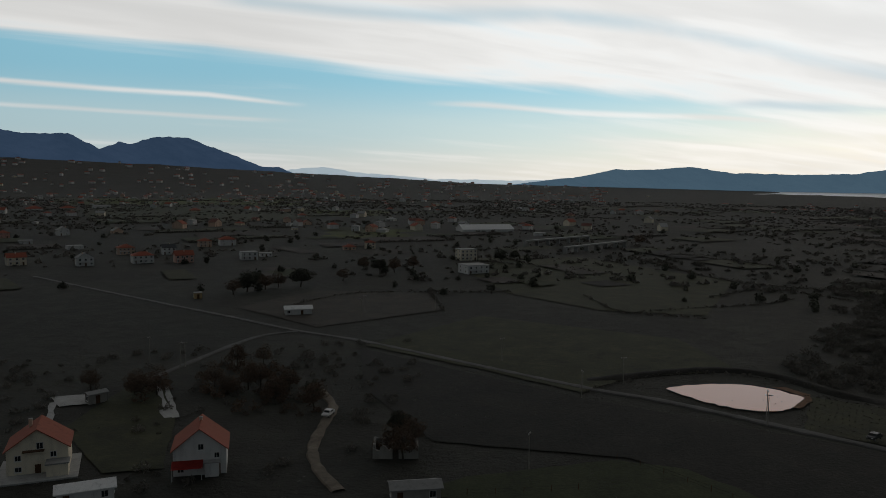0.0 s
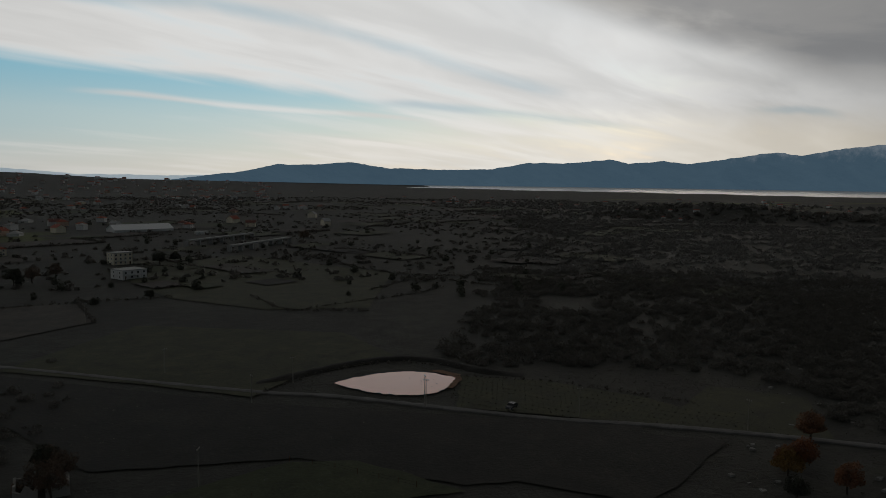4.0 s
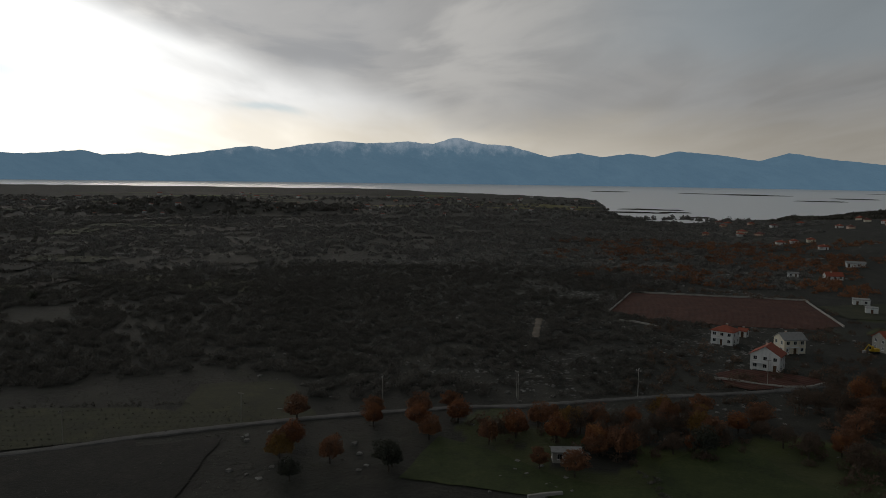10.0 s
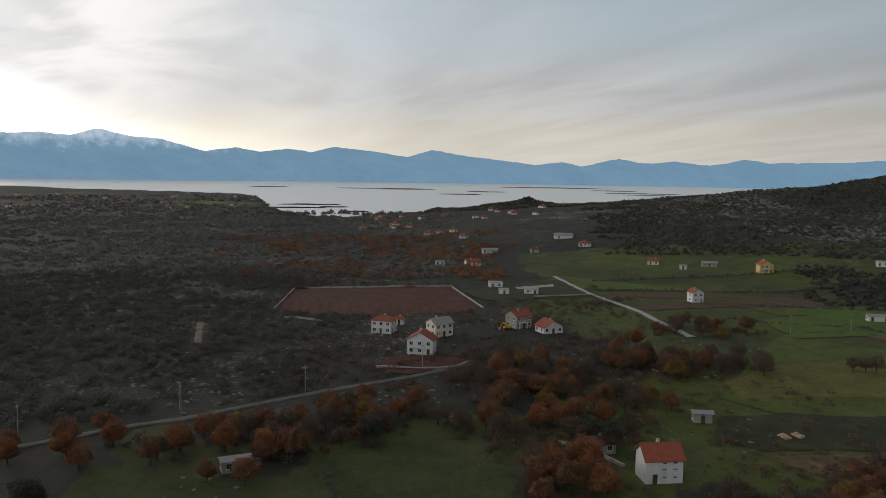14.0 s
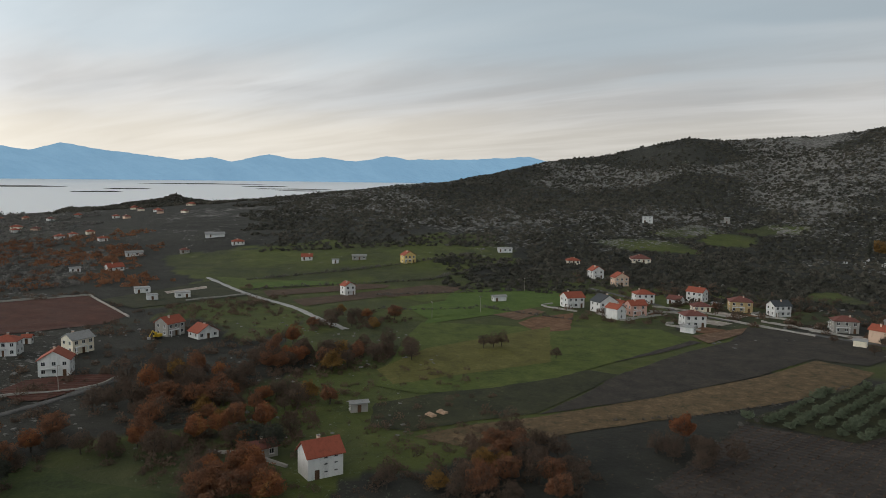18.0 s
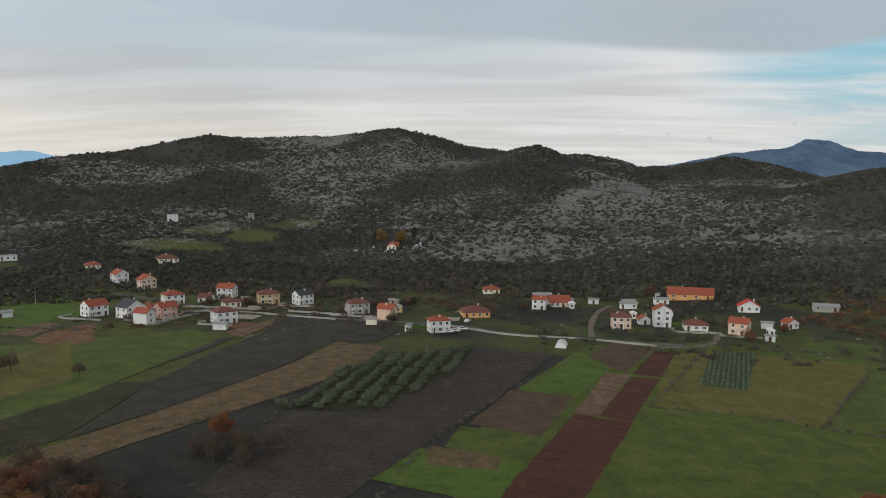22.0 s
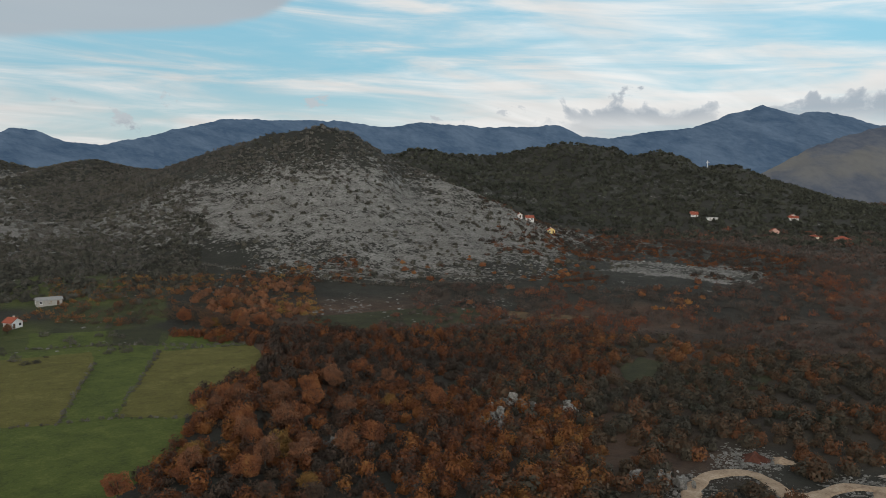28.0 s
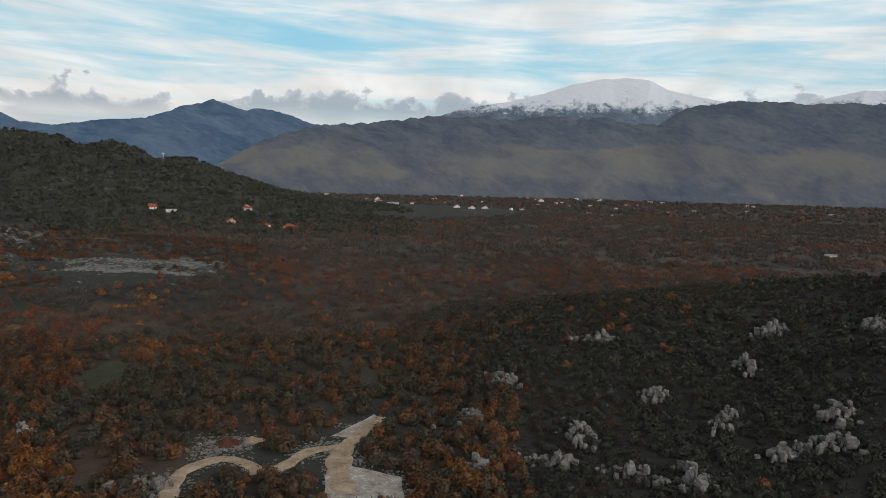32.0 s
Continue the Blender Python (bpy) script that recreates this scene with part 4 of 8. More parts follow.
mountain("blue range with snow-dusted tops behind the lake", "mt_haze_snow", 4900, 70, [(44, 1.1), (45, 1.41), (47.8, 1.84), (49.4, 1.6), (51.8, 2.02), (54.4, 2.3), (56, 2.14), (58.9, 2.36), (61, 2.16),
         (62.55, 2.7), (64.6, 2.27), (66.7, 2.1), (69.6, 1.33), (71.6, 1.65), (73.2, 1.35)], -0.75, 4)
mountain("blue range of even peaks behind the lake", "mt_haze_blue", 4910, 60, [(71, 1.45), (71.6, 1.65), (73.2, 1.35), (75.3, 1.63), (77, 1.41), (78.6, 1.82), (80.7, 1.62), (84, 1.17), (85.8, 1.7), (87.8, 1.33),
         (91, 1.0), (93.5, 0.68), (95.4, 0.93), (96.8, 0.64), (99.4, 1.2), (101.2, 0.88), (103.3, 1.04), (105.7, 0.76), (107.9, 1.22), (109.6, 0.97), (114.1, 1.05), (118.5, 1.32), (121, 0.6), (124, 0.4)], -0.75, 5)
mountain("dark blue mountains behind the rocky hills", "mt_haze_slate", 4300, 900, [(160, 0.6), (163, 1.05), (166.6, 1.86), (170.1, 2.2), (171.3, 2.77), (172.8, 2.67), (174.6, 2.0), (176.7, 1.83), (179.4, 2.5), (181.1, 3.0),
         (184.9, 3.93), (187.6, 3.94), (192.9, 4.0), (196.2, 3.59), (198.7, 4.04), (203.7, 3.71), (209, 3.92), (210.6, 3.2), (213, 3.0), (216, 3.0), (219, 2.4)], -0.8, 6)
mountain("slate-blue mountain beyond the valley", "mt_haze_slate", 4600, 1000, [(208, 2.6), (212.7, 3.04), (215.8, 3.53), (218.5, 3.83), (220.8, 4.7), (222.8, 5.2), (224.9, 4.6), (226.3, 4.75), (228, 4.4), (229.8, 3.7),
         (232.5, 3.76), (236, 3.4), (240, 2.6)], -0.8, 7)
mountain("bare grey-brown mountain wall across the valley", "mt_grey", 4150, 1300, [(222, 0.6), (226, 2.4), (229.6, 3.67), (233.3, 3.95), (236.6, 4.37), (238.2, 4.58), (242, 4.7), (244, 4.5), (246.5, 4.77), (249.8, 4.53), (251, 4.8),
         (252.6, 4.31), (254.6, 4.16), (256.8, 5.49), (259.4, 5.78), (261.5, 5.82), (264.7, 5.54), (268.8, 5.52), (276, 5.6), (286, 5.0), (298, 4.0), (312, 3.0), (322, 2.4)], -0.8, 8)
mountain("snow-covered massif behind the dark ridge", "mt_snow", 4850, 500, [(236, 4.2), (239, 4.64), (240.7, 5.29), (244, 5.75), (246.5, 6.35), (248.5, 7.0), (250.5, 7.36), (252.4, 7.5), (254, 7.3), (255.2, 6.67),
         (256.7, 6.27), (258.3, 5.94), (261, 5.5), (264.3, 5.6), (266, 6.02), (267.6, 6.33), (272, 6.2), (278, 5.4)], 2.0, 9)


# ---- fields and roads ----
field("grass", 0.054, [(76.4, -131.4), (96.2, -151.9), (107.9, -197.9), (114.5, -265.1), (77, -295.4), (26.1, -302), (-29.2, -295.6), (-31.3, -251.6), (-2, -204), (20, -143.8), (48, -124.8)])
field("grass", 0.058, [(56.8, -117.4), (69.3, -201.7), (44, -209.6), (15, -210.3), (-2.7, -205.7), (-0.9, -179.7), (20, -143.8), (22, -128.4)])
field("olive_grass", 0.062, [(69.3, -202.9), (76.4, -284.1), (25.8, -293.4), (23.5, -274.3), (21.8, -227), (28, -209.3), (44.2, -210.8)])
field("grass", 0.066, [(27.7, -210.5), (23.5, -274.3), (5.5, -286.3), (14.6, -211.5)])
field("olive_grass", 0.070, [(14.3, -211.6), (3.5, -287), (-29.5, -289.1), (-32, -257.5), (-16, -224.6), (-2.7, -205.7)])
field("grass", 0.074, [(47.4, -303.6), (50.6, -333.5), (22.6, -334), (22, -305.7)])
field("dull_grass", 0.078, [(19.7, -304.2), (19.3, -364.5), (0.3, -351.9), (3.6, -297)])
field("grass", 0.082, [(1.5, -297.7), (-1.8, -326), (-22.8, -313.8), (-25.2, -294.2)])
field("cabbage", 0.086, [(64.8, -233.3), (73.2, -282), (59.8, -290), (51.5, -235.6)])
field("olive_grass", 0.090, [(71.5, -211.4), (83.3, -268.9), (74.1, -279.5), (65.5, -233)])
field("red_soil", 0.094, [(71.7, -112.7), (84, -184), (68.5, -185.6), (56.8, -117.4)])
field("red_soil", 0.098, [(77.9, -186.1), (84.8, -230.2), (76.9, -232.9), (68.7, -185.6)])
field("red_soil", 0.102, [(85.9, -233.8), (91.2, -271.3), (83.5, -270.9), (77.2, -235.2)])
field("straw", 0.106, [(84.1, -184.5), (93.4, -229.6), (85.9, -232.2), (77.9, -186.1)])
field("bright_grass", 0.110, [(106.5, -195.2), (108.8, -244.6), (98.9, -248), (93.8, -231), (90.1, -200.1)])
field("brown_soil", 0.114, [(107.3, -247.8), (108.5, -274.9), (92.7, -273.9), (88.2, -233)])
field("bright_grass", 0.118, [(99.7, -118.4), (102.8, -139.4), (78.7, -145.8), (72.4, -121.9)])
field("dry_grass", 0.122, [(100.6, -138.7), (100.8, -142.2), (84, -145.5), (81, -137.5), (94.4, -131.6)])
field("grass", 0.126, [(97.9, -143.1), (103.1, -157.9), (83.5, -160.9), (79.9, -145.4)])
field("brown_soil", 0.130, [(102, -160.4), (108.8, -194.5), (90.4, -198.8), (83.4, -162.2)])
field("dull_grass", 0.134, [(150.3, -141.7), (164.7, -195.1), (147.1, -237.1), (132.3, -197.1), (127.5, -155)])
field("vine_soil", 0.138, [(124, -93.9), (131.3, -109.2), (147.7, -139.2), (127.5, -155), (133, -198.2), (145.8, -235.8), (117.9, -242.6), (107.3, -184.4), (102.5, -142.6), (97.8, -105.9), (107.4, -91.4)])
field("dry_grass", 0.142, [(167.5, -59.0), (170.7, -76.7), (170.5, -93.4), (174.6, -132.8), (182.4, -179.5), (192.4, -213.1), (173.5, -217.3), (162.8, -193.6), (158.5, -162.8), (157.7, -135.3), (157.8, -116.0), (157.0, -95.0), (152.4, -70.7)])
field("dull_grass", 0.146, [(195.2, -58.0), (199.5, -78.7), (205.5, -109.4), (208.2, -131.2), (198.8, -138.0), (186.2, -117.1), (173.3, -95.0), (173.4, -76.5), (171.0, -60.3), (177.8, -51.2)])
field("heath", 0.150, [(172.1, -94.3), (183.8, -115.5), (198.8, -138.0), (215.3, -174.7), (226.0, -207.1), (245.2, -233.4), (227.2, -252.1), (188.4, -250.4), (180.6, -223.0), (194.3, -213.7), (183.0, -178.7), (174.6, -132.8)])
field("vine_soil", 0.152, [(218.3, -123.6), (227.2, -158.1), (235.7, -191.6), (227.8, -195.1), (217.9, -166.4), (208.3, -125.0)])
field("grass", 0.154, [(211.9, -63.4), (267, -91.2), (297.2, -109.8), (273.7, -148.9), (252.6, -195.4), (231.5, -192.6), (202, -117.9), (198.5, -93.6), (199.7, -72.3)])
field("red_brown", 0.158, [(283.1, -146.9), (292.2, -159.3), (295.9, -181.5), (263.2, -159.7), (263, -145.2)])
field("straw", 0.162, [(305.9, -145), (316.4, -167.9), (302.3, -170.8), (288.3, -149.7)])
field("bright_grass", 0.166, [(323, -121.9), (348.4, -146.5), (345.6, -217.6), (312.9, -190.7), (317.4, -154.9), (306, -139.6)])
field("grass", 0.170, [(367.7, -115.7), (379.6, -154.6), (371.5, -176.1), (348.4, -146.5), (343.4, -127.6)])
field("grass", 0.174, [(515.8, -35.5), (585.4, -44.6), (592.7, -113.6), (488.1, -161.9), (451.7, -187.6), (415.1, -172.3), (407, -47.6), (457.6, -44)])
field("brown_soil", 0.178, [(367.9, -69.8), (402.7, -174.1), (381.4, -161.5), (349.3, -71.4)])
field("bright_grass", 0.182, [(292.7, -108.6), (365.7, -151.6), (386.7, -241.7), (320.5, -190.9), (302.7, -143.9)])
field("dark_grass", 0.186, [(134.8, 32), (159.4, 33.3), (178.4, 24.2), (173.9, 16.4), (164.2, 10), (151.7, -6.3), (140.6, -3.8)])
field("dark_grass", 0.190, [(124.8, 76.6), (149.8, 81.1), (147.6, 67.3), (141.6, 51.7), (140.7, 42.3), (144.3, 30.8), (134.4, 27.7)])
field("olive_grass", 0.194, [(229, -68.9), (251.5, -94.2), (271.6, -155.4), (219.9, -126), (211.3, -68.3)])
field("red_soil", 0.198, [(388.4, 100.0), (408.4, 21.1), (346.2, 3.5), (332.2, 12.4), (323.1, 39.7), (320.0, 72.9), (330.8, 93.9)])
field("dull_grass", 0.202, [(394.4, 15.1), (444.5, -39.8), (388.6, -56.9), (365.9, 0.8)])
field("gravel", 0.206, [(411.7, -13.8), (425.5, -35.2), (417.1, -35.1), (404, -14.9)])
field("grass", 0.210, [(597.2, -94.4), (557.2, -147.5), (508.8, -189.8), (437.5, -163.4), (425.3, -67.4), (503.5, -65.9)])
field("brown_soil", 0.214, [(400.3, -60.7), (411.7, -136), (391.7, -124.4), (382.7, -60.7)])
field("dusk_plough", 0.218, [(-26.6, 244.1), (35.4, 189.7), (79.9, 160.7), (114, 137.3), (96.9, 116), (61.7, 122.9), (37.3, 148.4), (-1.4, 156.5), (-20.1, 196)])
field("dusk_plough", 0.222, [(59.6, 172.3), (96.7, 146), (124.7, 122.4), (97.6, 107), (87, 103.5), (49.7, 144.6)])
field("dusk_grass", 0.226, [(-5, 129), (4.9, 137.7), (34.6, 147.1), (47.3, 142.4), (54.7, 131.4), (60.6, 120.6)])
field("dull_grass", 0.230, [(-25.3, 247.9), (15.1, 304.5), (82.2, 264.3), (86.9, 220.8), (52.5, 210.8), (36.4, 194.8), (10.9, 218.6)])
field("dull_grass", 0.234, [(94.9, 193.3), (115.3, 179.2), (130.4, 155.2), (133.3, 141), (146.7, 137.7), (141, 119.1), (120.4, 135), (81.3, 167.2)])
field("dull_grass", 0.238, [(-81.8, 161.8), (-81.3, 193), (-71.3, 193.5), (-60.4, 170.5), (-51.9, 140), (-62.2, 137)])
field("dull_grass", 0.242, [(153.7, 158.5), (169.6, 139.6), (147.2, 113.4), (126.5, 130.9), (121.8, 138.4)])
field("dull_grass", 0.246, [(-614.8, 1318.7), (-226.7, 1314.7), (-172.1, 1042.3), (-252.8, 893.6), (-455, 975)])
field("heath", 0.250, [(-85.7, 317.9), (-61, 368.6), (-6.2, 363.9), (-0.6, 317), (-46, 277.6)])
field("dull_grass", 0.254, [(5.9, 484.6), (95.5, 548), (160.2, 418.8), (108.1, 311.2), (66.3, 321.7), (31.8, 366.9)])
field("dull_grass", 0.258, [(272.5, 348.6), (304.1, 361.6), (301.4, 338.1), (273.3, 315.7)])
field("dull_grass", 0.262, [(270.5, 303.4), (313.8, 308.6), (317, 272.8), (285.4, 260.7)])
field("dull_grass", 0.266, [(-136.3, -208), (-170.1, -214.2), (-190.6, -194.1), (-167.3, -181.1), (-141, -189.6)])
field("olive_grass", 0.270, [(-703.1, -562.9), (-803, -563.7), (-774.4, -508.8), (-666.4, -503.4)])
field("dry_grass", 0.274, [(-137.8, -334.6), (-188.8, -372.7), (-206.3, -338.3), (-180.6, -296.9), (-152.3, -307.7)])
field("dull_grass", 0.278, [(-58.2, -349.2), (-79.7, -401.3), (-145.9, -367.4), (-135.4, -311.2), (-99.9, -293.4), (-61.1, -314.3)])
field("concrete", 0.282, [(-71.7, 194.5), (-70.9, 195.6), (-59.4, 170.5), (-60.8, 169.7)])
field("concrete", 0.286, [(-93.8, 180.1), (-92.4, 181.1), (-85.1, 163.6), (-86.6, 163.5)])
field("concrete", 0.290, [(-96.2, 184.8), (-88.9, 187.5), (-84, 180), (-90, 177.1)])
field("concrete", 0.294, [(-74.6, 196.5), (-74, 197.1), (-63.9, 176.8), (-64.7, 175.9)])
field("concrete", 0.298, [(-65.8, 175.4), (-62.8, 178.2), (-59.9, 171.3), (-62.6, 169.6)])
field("bright_grass", 0.298, [(426.4, -54.3), (441.4, -122.8), (460.8, -202.8), (415.5, -159.7), (410.3, -58.2)])
field("bright_grass", 0.300, [(332.0, -115.6), (349.0, -152.5), (322.8, -162.1), (311.2, -139.9), (303.1, -114.3)])
field("brown_soil", 0.301, [(380.3, -116.7), (395.7, -152.1), (380.9, -167.8), (366.0, -151.0), (361.2, -115.9)])
field("gravel", 0.296, [(-121.2, -102.9), (-128.5, -101.3), (-129.7, -88.4), (-121.0, -82.0), (-115.0, -87.4), (-111.2, -94.3)])
field("gravel", 0.297, [(-141.5, -117.5), (-162.0, -119.3), (-159.0, -115.3), (-143.6, -112.9)])
field("dull_grass", 0.303, [(-143.0, -218.7), (-158.4, -228.7), (-161.4, -217.2), (-141.8, -195.5), (-132.8, -198.5)])
field("straw", 0.302, [(238.3, -198.4), (243.9, -232.3), (234.3, -219.7), (225.3, -196)])
road("asphalt", 2.2, [(-218.2, 407.3), (-167.5, 365.3), (-115.8, 322.9), (-84.8, 298.2), (-53.1, 272), (-25, 253.5), (16.1, 218.2), (40, 198.4), (56.3, 187.8), (80.6, 165.7), (99.1, 149.6), (120.4, 135), (147.6, 112), (170.7, 87.6), (179.9, 74.5), (190.8, 62.8), (207.1, 45.1), (225.5, 22.4), (241.9, 7.2), (241.2, 7.4), (247.4, -2.3), (254.6, -16.3)])
road("asphalt", 1.9, [(-51.8, 269.7), (-63.8, 258.5), (-73.6, 224.6), (-78.9, 200.2)])
road("dirt", 1.9, [(-31, 194.7), (-25.9, 180.3), (-26, 170.2), (-26.1, 153), (-23.2, 141.2), (-17.8, 130.6)])
road("concrete_road", 2.4, [(458.6, -39.3), (394.2, -51.7), (349.1, -66.1), (321.9, -70.5), (291.9, -76.2)])
road("asphalt", 2.4, [(277.5, -228.3), (253.7, -238.3), (224, -247.4), (177.3, -265.3), (146.3, -265.5), (120.9, -274.5), (95.1, -282.6), (84.7, -285.9)])
road("asphalt", 2.4, [(277.5, -228.3), (307.7, -231.8), (355.1, -230.6), (370.3, -226.4)])
road("dirt", 2.2, [(118.3, -278.3), (128.7, -302.3), (138, -331.9), (140.8, -353.6)])
road("dirt", 2.2, [(92.3, -276.3), (81.4, -285.7), (77.1, -297.7), (80.6, -319.8)])
road("quarry_track", 3.0, [(-89, -112.9), (-97.2, -123), (-106.6, -129.5), (-116, -128.3), (-117, -121.7), (-115.1, -116.2), (-119.8, -113.8), (-130.9, -115.2), (-138.2, -111.1), (-150.4, -113.8), (-160.9, -116.3)])
road("quarry_track", 4.4, [(-138.2, -111.1), (-126.1, -102.9), (-115.5, -92.6)])
road("dirt", 2.2, [(260.2, 101.4), (295.8, 113.5)])

# ---- growing things ----
def puffs(centres, radius, tall, per, seed, leaf=0.55, thin=False):
    """Clumps of loose leaf triangles on uneven ellipsoids: vertices, faces and the owner of each vertex."""
    rng = np.random.default_rng(seed)
    n = len(centres)
    own = np.repeat(np.arange(n), per)
    d = rng.normal(size=(n * per, 3))
    d /= np.linalg.norm(d, axis=1)[:, None]
    d[:, 2] = np.abs(d[:, 2]) * 1.15 - 0.25
    lump = 0.72 + 0.38 * rng.random(n * per) + 0.22 * np.sin(d[:, 0] * 4 + own) * np.cos(d[:, 1] * 4 + own * 1.7)
    depth = np.where(rng.random(n * per) < 0.25, 0.6, 1.0)
    r = radius[own]
    c = np.stack([d[:, 0] * r, d[:, 1] * r, d[:, 2] * r * tall[own] + r * tall[own] * 0.55], -1) * (lump * depth)[:, None] + centres[own]
    t1 = np.cross(d, rng.normal(size=d.shape))
    t1 /= np.linalg.norm(t1, axis=1)[:, None] + 1e-9
    t2 = np.cross(d, t1) + 0.5 * rng.normal(size=d.shape)
    s = (r * leaf * (0.6 + 0.8 * rng.random(n * per)))[:, None]
    if thin:
        # bare twigs: slivers that point up and out
        t1 = d * 0.6 + np.array([0, 0, 0.4]) + 0.75 * rng.normal(size=d.shape)
        t1 /= np.linalg.norm(t1, axis=1)[:, None] + 1e-9
        t2 = np.cross(t1, rng.normal(size=d.shape))
        t2 /= np.linalg.norm(t2, axis=1)[:, None] + 1e-9
        t1, t2 = t1 * 0.85, t2 * 0.5
    v = np.stack([c + t1 * s, c - 0.5 * t1 * s + 0.8 * t2 * s, c - 0.5 * t1 * s - 0.8 * t2 * s], 1).reshape(-1, 3)
    f = np.arange(len(v)).reshape(-1, 3)
    return v, f, np.repeat(own, 3)


def growth(name, label, category, x, y, size, tall, per, mat, seed, tint=None, leaf=0.55, thin=False):
    x, y = np.asarray(x), np.asarray(y)
    rng = np.random.default_rng(seed)
    z = ground_z(x, y) - 0.15 * size
    v, f, own = puffs(np.stack([x, y, z], -1), np.asarray(size), np.asarray(tall), per, seed, leaf, thin)
    tint = rng.random(len(x)) if tint is None else tint
    return tagged(big_mesh(name, v, f, M[mat], {"tint": np.asarray(tint)[own]}), label, category, kind="stuff")


def strewn(poly, spacing, seed, keep=None, clump=0.0, size=40.0):
    """Points strewn over a piece of ground, about one per spacing squared; clump: how patchy."""
    rng = np.random.default_rng(seed)
    xs, ys = [p[0] for p in poly], [p[1] for p in poly]
    n = int((max(xs) - min(xs)) * (max(ys) - min(ys)) / spacing ** 2)
    x, y = rng.uniform(min(xs), max(xs), n), rng.uniform(min(ys), max(ys), n)
    amp = np.clip(np.hypot(x, y) * 0.16, 10, 180)
    ok = inside(x + (fbm(x, y, 55, seed + 70, 3) - 0.5) * amp, y + (fbm(x, y, 55, seed + 71, 3) - 0.5) * amp, poly)
    if clump:
        ok &= fbm(x, y, size, seed + 50, 3) + rng.uniform(-0.12, 0.12, n) > clump
    for other in keep or ():
        ok &= ~inside(x, y, other)
    x, y = x[ok], y[ok]
    ok = np.ones(len(x), bool)
    for rx, ry, rw in ROAD_POINTS:
        ok &= (x - rx) ** 2 + (y - ry) ** 2 > (rw * 0.5 + 1.6) ** 2
    return x[ok], y[ok]


def cone(bm, a, b, ra, rb, n=6):
    """A tapered limb between two points."""
    a, b = Vector(a), Vector(b)
    d = (b - a).normalized()
    u = d.orthogonal().normalized()
    v = d.cross(u)
    lo = [bm.verts.new(a + (u * math.cos(t) + v * math.sin(t)) * ra) for t in (2 * math.pi * k / n for k in range(n))]
    hi = [bm.verts.new(b + (u * math.cos(t) + v * math.sin(t)) * rb) for t in (2 * math.pi * k / n for k in range(n))]
    for k in range(n):
        bm.faces.new((lo[k], lo[(k + 1) % n], hi[(k + 1) % n], hi[k]))
    bm.faces.new(hi)
    bm.faces.new(lo[::-1])


def part(name, bm, mat, parent, label=""):
    me = bpy.data.meshes.new(name)
    bm.to_mesh(me)
    bm.free()
    me.materials.append(mat)
    ob = new(name, me)
    ob.parent = parent
    if label:
        ob["label"] = label
    return ob


TREE_KINDS = dict(russet=("leaf_russet", 2.5, 1.65, 3000, "broad oak with russet autumn leaves and dark limbs"), orange=("leaf_orange", 2.6, 1.55, 3000, "broad oak with bright orange autumn leaves"),
                  brown=("leaf_brown", 2.4, 1.7, 2200, "nearly bare brown tree with a few dead leaves"), green=("leaf_green", 2.5, 1.45, 2600, "dense dark green evergreen tree"),
                  yellow=("leaf_yellow", 2.5, 1.55, 2800, "oak with yellow autumn leaves"), olive=("leaf_olive", 1.5, 1.25, 900, "small grey-green olive tree in the grove"))
PROTO = {}


